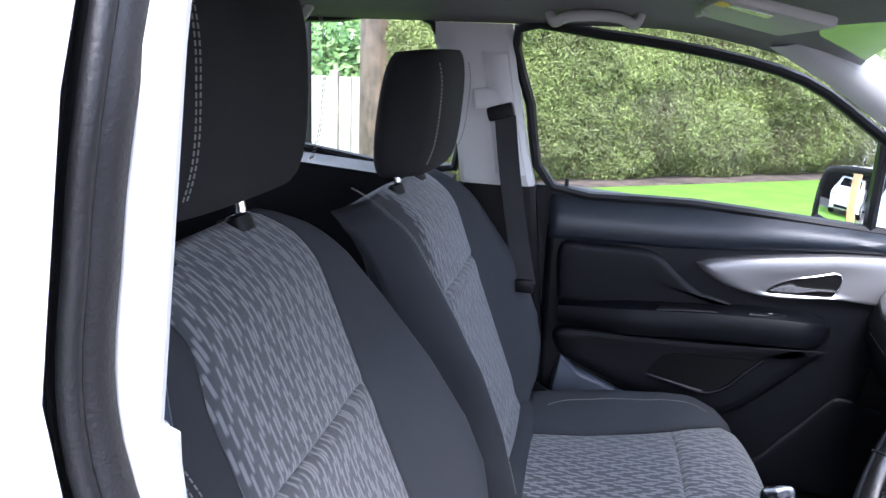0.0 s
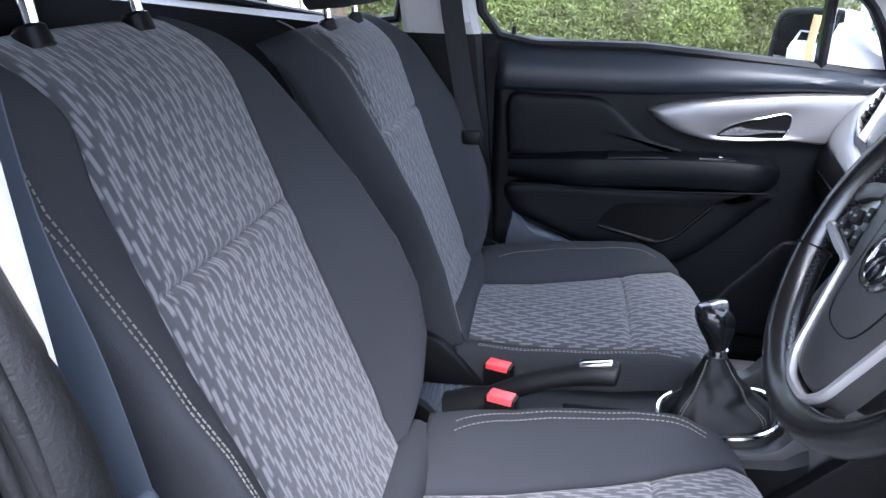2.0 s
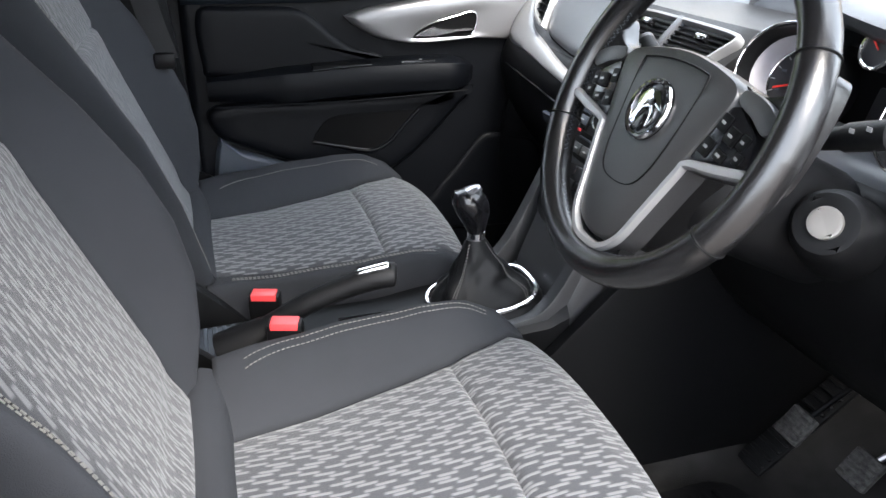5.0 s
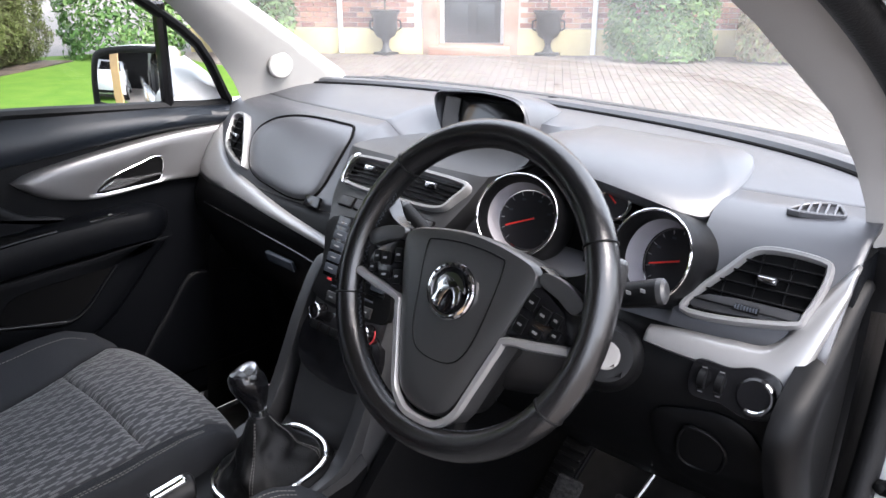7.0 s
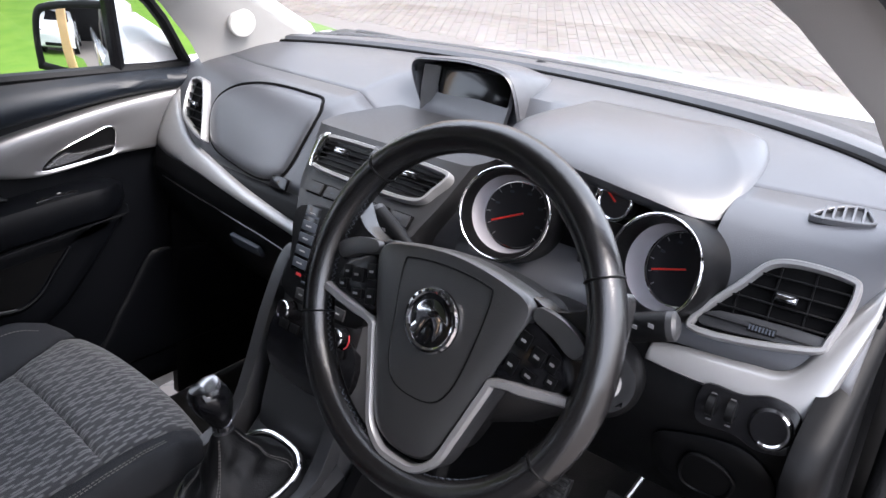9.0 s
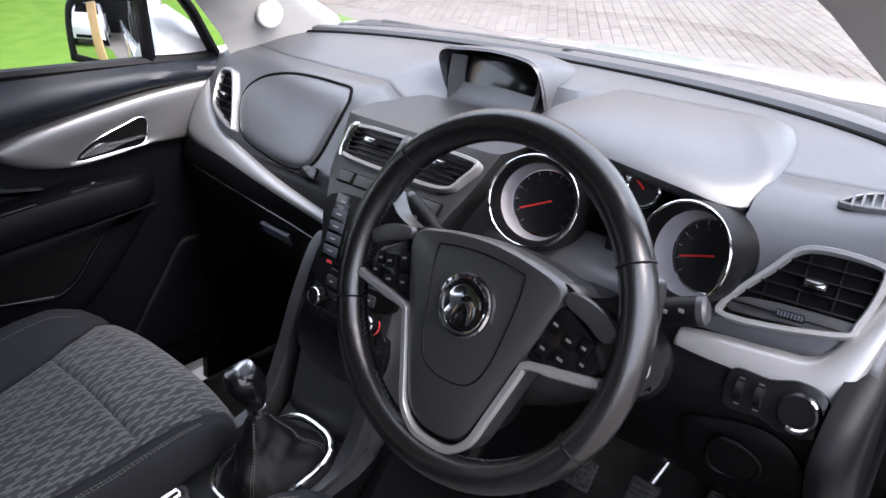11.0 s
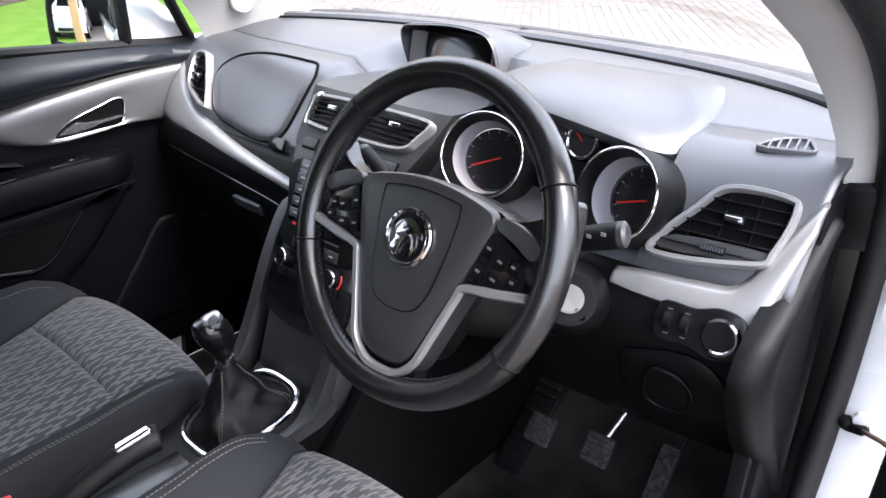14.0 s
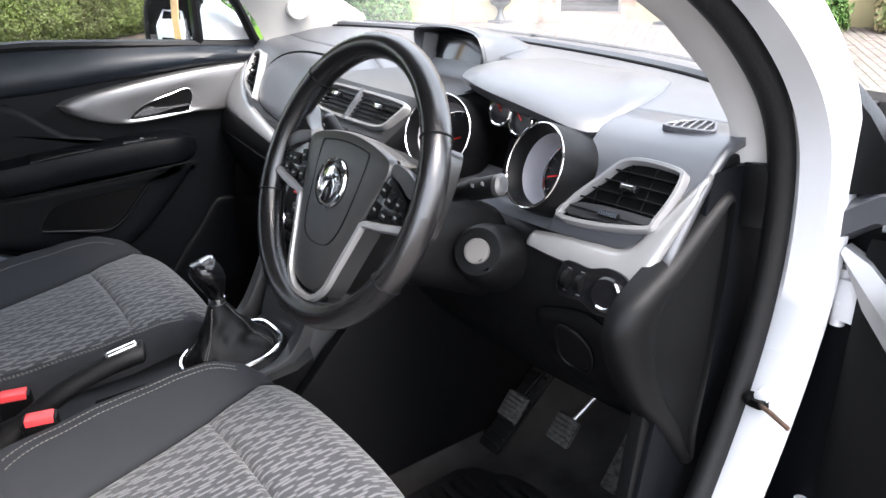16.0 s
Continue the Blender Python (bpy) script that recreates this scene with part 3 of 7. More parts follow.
def wheel():
    e = thing("steering_wheel", "black leather three-spoke steering wheel with satin silver trim", "steering wheel", at=WC)
    R, r = 0.1788, 0.0170
    ring = []
    n = 72
    for i in range(n):
        a = 2 * math.pi * i / n
        ring.append([WM @ Vector(((R + 1.0 * r * math.cos(b)) * math.cos(a), (R + r * math.cos(b)) * math.sin(a) * (1.0 if math.sin(a) > -0.9 else 1.0), 1.15 * r * math.sin(b))) for b in lin(0, 2 * math.pi, 17)[:-1]])
    rim = part("rim", loft(ring + [ring[0]], True, False), LEATHER, e, "black stitched leather rim")
    for a in (29, 138, 199, 330):
        t = radians(a)
        seam = [WM @ Vector(((R + (r + 0.0004) * math.cos(b)) * math.cos(t), (R + (r + 0.0004) * math.cos(b)) * math.sin(t), 1.15 * (r + 0.0004) * math.sin(b))) for b in lin(0, 2 * math.pi, 25)[:-1]]
        part("rim_seam", tube(seam, 0.0011, 6, closed=True), DARK, rim)
    for a0, a1 in ((150, 215), (-35, 30), (230, 310)):
        stitches([WM @ Vector(((R - r - 0.0003) * math.cos(radians(a)), (R - r - 0.0003) * math.sin(radians(a)), 0.003 * (-1) ** i)) for i, a in enumerate(lin(a0, a1, 61))], rim, 0.003, 0.002, 0.0005, mat=GREYPLASTIC)
    # hub and airbag cover
    out = smooth_path([(-0.100, 0.040), (-0.064, 0.055), (0, 0.062), (0.064, 0.055), (0.100, 0.040), (0.092, 0.0), (0.079, -0.036), (0.057, -0.100), (0.041, -0.136), (0.018, -0.150), (-0.018, -0.150), (-0.041, -0.136), (-0.057, -0.100), (-0.079, -0.036), (-0.092, 0.0)], 5, True)
    part("hub", prism(inset(out, 0.004), WM @ Matrix.Translation((0, 0, -0.020)), 0.05, 0.012, 3), DARK, e)
    rings = []
    for sc, z in ((0.99, -0.03), (1.0, -0.006), (0.992, 0.001), (0.965, 0.006), (0.90, 0.0085), (0.75, 0.0105), (0.5, 0.012), (0.15, 0.0125)):
        rings.append([WM @ Vector((p.x * sc, p.y * sc + (1 - sc) * -0.02, z)) for p in out])
    bag = part("airbag_cover", loft(rings), AIRBAG, e, "dark grey grained airbag cover")
    seam = smooth_path([(-0.056, 0.034), (-0.046, 0.043), (0, 0.048), (0.048, 0.045), (0.058, 0.036), (0.054, -0.015), (0.043, -0.064), (0.022, -0.086), (-0.022, -0.086), (-0.041, -0.064), (-0.050, -0.015)], 5, True)
    part("cover_groove", tube([WM @ Vector((p.x, p.y, 0.0113)) for p in seam], 0.0011, 6, closed=True), DARK, bag)
    BZ = 0.012
    badge = part("badge", moved(join(tube([(0, 0, 0), (0, 0, 0.003), (0, 0, 0.0035)], [0.033, 0.033, 0.030], 40)), WM @ Matrix.Translation((0, -0.008, BZ))), GLOSS, e, "round chrome badge")
    part("badge_ring", tube([WM @ Vector((0.0300 * math.cos(a), -0.008 + 0.0300 * math.sin(a), BZ + 0.0035)) for a in lin(0, 2 * math.pi, 41)[:-1]], 0.0036, 8, closed=True), CHROME, badge)
    for i, a in enumerate(lin(0.55, 2.6, 8)):
        part("badge_mark", moved(rbox((-0.0016, -0.0016, 0), (0.0016, 0.0016, 0.0008), 0), WM @ Matrix.Translation((0.030 * math.cos(a), -0.008 + 0.030 * math.sin(a), BZ + 0.0068)) @ Matrix.Rotation(a, 4, "Z")), GLOSS, badge)
    blob = [(-0.022, -0.016), (-0.017, -0.004), (-0.020, 0.008), (-0.010, 0.019), (0.004, 0.021), (0.016, 0.013), (0.021, 0.002), (0.014, 0.004), (0.016, -0.008), (0.010, -0.019), (0.008, -0.006), (0.001, 0.002), (-0.006, -0.008), (-0.010, -0.022)]
    part("badge_emblem", prism(smooth_path(blob, 3, True), WM @ Matrix.Translation((0, -0.008, BZ + 0.0060)), 0.0035, 0.0010), CHROME, badge)
    for pts in ([(-0.006, -0.014), (0.001, -0.006), (0.006, -0.012), (0.002, -0.024), (-0.005, -0.024)], [(-0.004, 0.006), (0.004, 0.012), (0.010, 0.008), (0.002, 0.004)]):
        part("badge_cutout", prism(smooth_path(pts, 3, True), WM @ Matrix.Translation((0, -0.008, BZ + 0.0066)), 0.003, 0.0004), GLOSS, badge)
    # arms: a leather-clad shoulder that runs into the rim, a sloping bright-edged plate and a triangular switch pod
    for s in (-1, 1):
        sp = smooth_path([(s * 0.086, 0.044), (s * 0.112, 0.044), (s * 0.142, 0.054), (s * 0.164, 0.078), (s * 0.178, 0.072), (s * 0.182, 0.010), (s * 0.176, -0.026), (s * 0.158, -0.026), (s * 0.118, -0.032), (s * 0.080, -0.037)], 4, True)
        spoke = part("spoke", prism(sp, WM @ Matrix.Translation((0, 0, -0.004)), 0.026, 0.006), LEATHER, e, "black leather wheel arm")
        plate = smooth_path([(s * 0.106, 0.044), (s * 0.136, 0.040), (s * 0.160, 0.027), (s * 0.158, 0.015), (s * 0.148, 0.012), (s * 0.128, 0.022), (s * 0.104, 0.031)], 4, True)
        part("arm_plate", prism(plate, WM @ Matrix.Translation((0, 0, 0.006)), 0.010, 0.003), AIRBAG, spoke, "smooth dark arm plate")
        pod = [(s * 0.099, 0.026), (s * 0.126, 0.018), (s * 0.145, 0.004), (s * 0.152, -0.020), (s * 0.114, -0.027), (s * 0.080, -0.031)]
        panel = part("switch_panel", prism(smooth_path(pod, 3, True), WM @ Matrix.Translation((0, 0, 0.004)), 0.010, 0.002), GLOSS, spoke, "gloss black switch panel")
        for j, (bx, by, w, h) in enumerate(((0.1015, 0.010, 0.013, 0.017), (0.095, -0.016, 0.013, 0.018), (0.120, 0.001, 0.014, 0.016), (0.136, 0.000, 0.011, 0.015), (0.139, -0.015, 0.011, 0.011), (0.116, -0.019, 0.015, 0.010))):
            sw_ = part("switch", moved(rbox((-w / 2, -h / 2, 0), (w / 2, h / 2, 0.003 if j != 2 else 0.005), 0.0012), WM @ Matrix.Translation((s * bx, by, 0.0032)) @ Matrix.Rotation(-s * 0.22, 4, "Z")), DARK, panel)
            part("switch_mark", moved(rbox((-w * 0.22, -0.0013, 0), (w * 0.22, 0.0013, 0.0005), 0), WM @ Matrix.Translation((s * bx, by, 0.0064 if j != 2 else 0.0084)) @ Matrix.Rotation(-s * 0.22, 4, "Z")), SILVER, sw_)
        # bright trim: along the arm's lower edge, then straight down to the foot
        edge = smooth_path([(s * 0.161, -0.025), (s * 0.120, -0.033), (s * 0.084, -0.039), (s * 0.077, -0.052), (s * 0.059, -0.104), (s * 0.046, -0.138), (s * 0.024, -0.157), (s * 0.0, -0.160)], 6)
        ring2, back2 = [], []
        for i, p in enumerate(edge):
            a, b = edge[max(i - 1, 0)], edge[min(i + 1, len(edge) - 1)]
            t = (b - a).normalized()
            nn = Vector((-t.y, t.x)) * (0.0046 if i > 8 else 0.0054)
            ring2.append([WM @ Vector((p.x + nn.x * c, p.y + nn.y * c, z)) for c, z in ((-1, 0.002), (-1, 0.006), (-0.6, 0.0095), (0.6, 0.0095), (1, 0.006), (1, 0.002))])
            back2.append([WM @ Vector((p.x + nn.x * c, p.y + nn.y * c, z)) for c, z in ((-0.9, -0.024), (-0.9, 0.003), (0.9, 0.003), (0.9, -0.024))])
        part("spoke_trim", loft(ring2), SILVER, e, "satin silver lower spoke trim")
        part("trim_backing", loft(back2), DASH2, e)
    foot = smooth_path([(-0.040, -0.140), (0, -0.150), (0.040, -0.140), (0.044, -0.160), (0.040, -0.174), (-0.040, -0.174), (-0.044, -0.160)], 4, True)
    part("lower_spoke", prism(foot, WM @ Matrix.Translation((0, 0, -0.006)), 0.02, 0.004), DARK, e)
    return e


wheel()

# steering column with stalks and starter button
e = thing("steering_column", "black plastic steering column shroud with stalks", "steering column", at=WC - Vector((-0.1, 0, 0.1)))
ax = Vector((math.cos(WA), 0, -math.sin(WA)))
rings = []
for d, w, h in ((0.03, 0.055, 0.05), (0.05, 0.075, 0.065), (0.12, 0.085, 0.07), (0.25, 0.08, 0.07)):
    c = WC + ax * d + Vector((-0.008, 0, -0.045))
    yv = Vector((math.sin(WA), 0, math.cos(WA)))
    rings.append([c + Vector((0, w * math.copysign(abs(math.cos(a)) ** 0.7, math.cos(a)), 0)) + yv * h * math.copysign(abs(math.sin(a)) ** 0.7, math.sin(a)) for a in lin(0, 2 * math.pi, 29)[:-1]])
part("shroud", loft(rings), DARK, e)
for s, end in ((1, (0.389, -0.181, 1.101)), (-1, (0.408, -0.550, 1.090))):
    a, b = WC + ax * 0.075 + Vector((0, s * 0.06, 0.005)), Vector(end)
    d = (b - a).normalized()
    stalk = part("stalk", tube([a, a + d * 0.03, b - d * 0.045, b - d * 0.04, b], [0.012, 0.010, 0.012, 0.0145, 0.015], 16, flat=0.8), DARK, e, "black control stalk with white symbols")
    part("stalk_end", tube([b, b + d * 0.006, b + d * 0.009], [0.0150, 0.0145, 0.010], 16, flat=0.8), DASH2, stalk)
    for q in (0.012, 0.028):
        part("symbol", moved(rbox((-0.002, -0.0028, 0), (0.002, 0.0028, 0.0006), 0), basis(b - d * q + Vector((-0.012, 0, 0.006)), (0, 0, 1), d.cross(Vector((1, 0, 0))) * -1)), SILVER, stalk)
ig = Vector((0.4359, -0.4770, 0.9755))
lock_axis = Vector((-0.76, -0.42, 0.46)).normalized()
igm = basis(ig, Vector((0, 0, 1)).cross(lock_axis), lock_axis.cross(Vector((0, 0, 1)).cross(lock_axis)))
part("lock_housing", tube([igm @ Vector((0, 0, d)) for d in (-0.085, -0.03, -0.010, -0.003, -0.002, -0.004)], [0.048, 0.042, 0.037, 0.032, 0.027, 0.020], 32), DARK, e, "rounded black lock housing")
lock = part("ignition_lock", tube([igm @ Vector((0, 0, -0.004)), igm @ Vector((0, 0, 0.003)), igm @ Vector((0, 0, 0.004)), igm @ Vector((0, 0, 0.001))], [0.0175, 0.017, 0.014, 0.006], 28), LOCKMETAL, e, "round metal ignition lock")
part("keyhole", moved(rbox((-0.0012, -0.005, 0), (0.0012, 0.005, 0.002), 0.0004), igm @ Matrix.Translation((0, 0, 0.0005)) @ Matrix.Rotation(0.7, 4, "Z")), DARK, lock)


# ---- dashboard ----
YC = -0.01


def face_x(y, z):
    """How far ahead the dashboard's face lies."""
    x = interp(z, (0.66, 0.72, 0.80, 0.88, 0.925, 0.955, 0.985, 1.012, 1.05, 1.09, 1.115, 1.13), (0.66, 0.60, 0.545, 0.512, 0.508, 0.520, 0.537, 0.552, 0.578, 0.607, 0.632, 0.675))
    if -0.498 < y < -0.170 and z > 0.995:
        x += 0.10 * min(1, (z - 0.995) / 0.02) * min(1, (y + 0.498) / 0.012, (-0.170 - y) / 0.012)
    return x + 0.10 * max(0, abs(y - YC) - 0.30) ** 1.5 + 0.045 * max(0.0, 0.20 - abs(y - YC)) * 0 + 0.03 * max(0, abs(y - YC) - 0.5)


def top_front(y):
    return interp(abs(y - YC), (0.0, 0.5, 0.68), (0.685, 0.70, 0.73))


def top_back(y):
    return 1.03 - 0.14 * abs((y - YC) / 0.62) ** 3


def top_pt(k, y):
    a, b = top_front(y), top_back(y)
    zz = 1.13 + 0.020 * math.sin(k * math.pi) * (1 - 0.5 * abs(y) / 0.65) + 0.006 * k
    zz -= 0.044 * max(0.0, 1 - (abs(y - YC) / 0.185) ** 3.5) * (1.0 if k < 0.22 else max(0.0, 1 - (k - 0.22) / 0.10))
    return Vector((a + (b - a) * k, y, zz))


dash = thing("dashboard", "dark grey soft-touch dashboard with satin silver strips", "dashboard", at=(0.7, YC, 0.7))
ys = lin(-0.682, 0.662, 140)
sk = part("top_pad", sheet(lambda y, k: top_pt(k, y), ys, lin(0, 1, 26)), DASH, dash, "grained dark grey top pad")
gv = smooth_path([(0.66, 0.10), (0.645, 0.35), (0.60, 0.55), (0.50, 0.68), (0.30, 0.72), (0.0, 0.74), (-0.30, 0.72), (-0.50, 0.68), (-0.60, 0.58), (-0.655, 0.40), (-0.675, 0.15)], 8)
part("defroster_slot", tube([top_pt(k, y) + Vector((0, 0, -0.001)) for y, k in gv], 0.0055, 8, flat=1.0), VOID, dash, "black defroster slot")
rings = [[top_pt(min(1, k + d), y) + Vector((0, 0, h)) for d, h in ((0.03, 0.0), (0.05, 0.010), (0.12, 0.013), (0.26, 0.012))] for y, k in gv]
part("cowl_ledge", loft(rings, closed=False), DASH, dash, "raised dark grey ledge below the windscreen")
solid(sk, 0.012)
zs = [0.66, 0.70, 0.74, 0.78, 0.82, 0.86, 0.89, 0.915, 0.93, 0.945, 0.955, 0.97, 0.985, 1.0, 1.012, 1.03, 1.05, 1.07, 1.09, 1.105, 1.115, 1.123, 1.13]
up_face = part("upper_face", sheet(lambda y, z: Vector((face_x(y, z) if z < 1.129 else top_front(y), y, z - 0.044 * max(0.0, 1 - (abs(y - YC) / 0.185) ** 3.5) * max(0.0, (z - 1.085) / 0.045))), ys, [z for z in zs if z >= 0.985]), DASH, dash)
solid(up_face, 0.012)
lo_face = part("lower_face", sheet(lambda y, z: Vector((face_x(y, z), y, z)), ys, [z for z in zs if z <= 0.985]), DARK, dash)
solid(lo_face, 0.012)


def on_face(y, z, out=0.0):
    return Vector((face_x(y, z) - out, y, z))


def ribbon(top_edge, bottom_edge, mat, parent, name, out=0.006, label="", nseg=7):
    """A band laid on the face between two edges, given as (y, z) rows of equal length."""
    rings = []
    for (y0, z0), (y1, z1) in zip(top_edge, bottom_edge):
        row = [on_face(y0 + (y1 - y0) * q, z0 + (z1 - z0) * q, out * (1 if 0.02 < q < 0.98 else 0.2) + 0.004 * math.sin(math.pi * q)) for q in lin(0, 1, nseg)]
        rings.append(row)
    ob = part(name, loft(rings, closed=False), mat, parent, label)
    return solid(ob, 0.006)


# passenger silver strip sweeps from the door down to the centre stack
t_edge = smooth_path([(0.655, 1.075), (0.60, 1.035), (0.53, 1.005), (0.45, 0.992), (0.35, 0.975), (0.25, 0.960), (0.15, 0.947), (0.10, 0.938)], 5)
b_edge = smooth_path([(0.655, 0.965), (0.60, 0.958), (0.53, 0.958), (0.45, 0.955), (0.35, 0.947), (0.25, 0.938), (0.15, 0.928), (0.10, 0.923)], 5)
ribbon(t_edge, b_edge, SILVER, dash, "silver_strip", label="satin silver strip")
# driver silver strip
t_edge = smooth_path([(-0.478, 0.980), (-0.52, 0.985), (-0.58, 0.988), (-0.625, 0.996), (-0.655, 1.050), (-0.680, 1.090)], 5)
b_edge = smooth_path([(-0.478, 0.960), (-0.52, 0.956), (-0.58, 0.953), (-0.625, 0.951), (-0.66, 0.955), (-0.684, 1.06)], 5)
ribbon(t_edge, b_edge, SILVER, dash, "silver_strip", label="satin silver strip")


def vent(outline, m, cols, rows, knob, parent, name="air_vent", label="black air vent in a satin silver surround"):
    """Silver surround, dark well, slats and a thumb knob."""
    pts = smooth_path(outline, 6, True)
    v = part(name, frame_plate(pts, 0.008, m, 0.022, 0.004), SILVER, parent, label)
    inner = inset(pts, 0.008)
    # flat black plate paints the shade of the uncut vent depth
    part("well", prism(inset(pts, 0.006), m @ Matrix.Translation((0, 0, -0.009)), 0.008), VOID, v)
    xs_, ys_ = [p.x for p in inner], [p.y for p in inner]
    def span(axis, c):
        hits = []
        for i in range(len(inner)):
            a, b = inner[i - 1], inner[i]
            if (a[axis] - c) * (b[axis] - c) < 0:
                t = (c - a[axis]) / (b[axis] - a[axis])
                hits.append(a[1 - axis] + t * (b[1 - axis] - a[1 - axis]))
        return (min(hits), max(hits)) if len(hits) > 1 else None
    for i in range(rows):
        y = min(ys_) + (max(ys_) - min(ys_)) * (i + 1) / (rows + 1)
        sp = span(1, y)
        if sp:
            part("slat", moved(rbox((sp[0], -0.0010, -0.012), (sp[1], 0.0010, 0.0), 0.0006, 1), m @ Matrix.Translation((0, y, 0)) @ Matrix.Rotation(0.15, 4, "X")), DARK, v)
    for i in range(cols):
        x = min(xs_) + (max(xs_) - min(xs_)) * (i + 1) / (cols + 1)
        sp = span(0, x)
        if sp:
            part("vane", moved(rbox((-0.0010, sp[0], -0.012), (0.0010, sp[1], -0.006), 0.0004, 1), m @ Matrix.Translation((x, 0, 0))), DARK, v)
    k = part("thumb_knob", moved(rbox((-0.012, -0.005, -0.002), (0.012, 0.005, 0.008), 0.003), m @ Matrix.Translation((knob[0], knob[1], 0))), GLOSS, v)
    part("knob_insert", moved(rbox((-0.010, -0.0025, 0), (0.010, 0.0025, 0.003), 0.001), m @ Matrix.Translation((knob[0], knob[1], 0.007))), CHROME, k)
    return v


def face_frame(y, z):
    """A frame on the face: local x to the driver's right, y up, z to the cabin."""
    p = on_face(y, z, 0.006 if z < 1.0 else 0.014)
    u = on_face(y - 0.03, z) - on_face(y + 0.03, z)
    w = on_face(y, z + 0.03) - on_face(y, z - 0.03)
    return basis(p, u, w)


vent([(-0.078, -0.052), (0.046, -0.041), (0.067, -0.018), (0.077, 0.032), (0.064, 0.050), (-0.004, 0.050), (-0.036, 0.020)], face_frame(-0.586, 1.052), 3, 5, (0.012, 0.008), dash)
tm = face_frame(-0.586, 1.052)
part("vent_blank", prism(smooth_path([(-0.064, -0.043), (0.044, -0.034), (0.0555, -0.0195), (-0.050, -0.023)], 3, True), tm @ Matrix.Translation((0, 0, -0.003)), 0.009, 0.001), DASH2, dash, "black plate below the vent slats")
wh_ = part("airflow_wheel", tube([tm @ Vector((-0.016, -0.031, 0.0)), tm @ Vector((0.012, -0.031, 0.0))], 0.0045, 16), DARK, dash, "ribbed airflow thumbwheel")
for i in range(8):
    part("rib", moved(rbox((-0.0009, -0.003, 0), (0.0009, 0.003, 0.0015), 0), tm @ Matrix.Translation((-0.0142 + 0.0035 * i, -0.031, 0.0035))), GREYPLASTIC, wh_)
vent([(-0.046, 0.045), (-0.040, 0.064), (-0.014, 0.070), (0.016, 0.056), (0.084, -0.026), (0.080, -0.042), (0.010, -0.026), (-0.026, -0.004)], face_frame(0.553, 1.05), 2, 6, (0.012, 0.016), dash)

def face_plate(pts, steps):
    """A lid laid on the face: (inset, height) steps, then on to its middle, following the face."""
    mid = sum((Vector(p) for p in pts), Vector((0, 0))) / len(pts)
    rings = [[on_face(p[0], p[1], o_) for p in inset(pts, d)] for d, o_ in steps]
    last, height = inset(pts, steps[-1][0]), steps[-1][1]
    for k in (0.2, 0.4, 0.6, 0.8, 0.97):
        rings.append([on_face(*(p.lerp(mid, k)), height + 0.004 * k) for p in last])
    return loft(rings)


# storage bin lid above the glovebox
lid = smooth_path([(0.495, 1.065), (0.47, 1.10), (0.40, 1.118), (0.27, 1.121), (0.205, 1.113), (0.205, 1.06), (0.222, 1.008), (0.27, 0.990), (0.36, 0.995), (0.45, 1.012)], 6, True)
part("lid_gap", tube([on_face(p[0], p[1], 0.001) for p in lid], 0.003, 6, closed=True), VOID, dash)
part("storage_lid", face_plate(inset(lid, 0.002), ((0.0, -0.004), (0.0, 0.004), (0.003, 0.007), (0.010, 0.010))), DASH, dash, "dark grey storage bin lid")
part("lid_release", moved(rbox((-0.022, -0.011, -0.004), (0.022, 0.011, 0.0025), 0.003), face_frame(0.222, 0.996)), GLOSS, dash)
part("glovebox_groove", tube([on_face(y, z, 0.001) for y, z in smooth_path([(0.61, 0.915), (0.45, 0.912), (0.28, 0.90), (0.17, 0.885)], 6)], 0.0018, 6), GLOSS, dash)
part("glovebox_handle", moved(rbox((-0.045, -0.012, -0.004), (0.045, 0.012, 0.006), 0.004), face_frame(0.305, 0.862)), GREYPLASTIC, dash)

# fuse box cover below the light switches
fc = smooth_path([(-0.502, 0.868), (-0.499, 0.79), (-0.516, 0.742), (-0.565, 0.726), (-0.632, 0.716), (-0.640, 0.80), (-0.636, 0.872), (-0.600, 0.900), (-0.544, 0.892)], 5, True)
cover = part("fuse_box_cover", face_plate(fc, ((0.0, 0.0), (0.0, 0.004), (0.006, 0.007))), DARK, dash, "black fuse box cover")
fh = smooth_path([(-0.548, 0.866), (-0.534, 0.815), (-0.548, 0.792), (-0.584, 0.800), (-0.598, 0.842), (-0.580, 0.868)], 5, True)
part("pull_rim", tube([on_face(p[0], p[1], 0.012) for p in fh], 0.0026, 8, closed=True), DARK, cover)
# black plate laid on the cover, painting the shade of a recess
part("pull_recess_shade", loft([[on_face(p[0], p[1], 0.0110) for p in fh], [on_face(p[0], p[1], 0.0125) for p in inset(fh, 0.006)]]), VOID, cover)

# centre stack
stack = thing("centre_stack", "dark grey centre stack with twin vents, radio and heater controls", "centre console", at=(0.45, YC, 0.7))


def stack_x(z):
    return interp(z, (0.66, 0.70, 0.78, 0.85, 0.95, 1.0, 1.04, 1.075, 1.105, 1.125, 1.14), (0.345, 0.352, 0.382, 0.412, 0.452, 0.475, 0.505, 0.545, 0.570, 0.60, 0.66))


def stack_half(z):
    return interp(z, (0.66, 0.78, 0.9, 1.0, 1.05, 1.11, 1.14), (0.090, 0.088, 0.093, 0.112, 0.138, 0.160, 0.17))


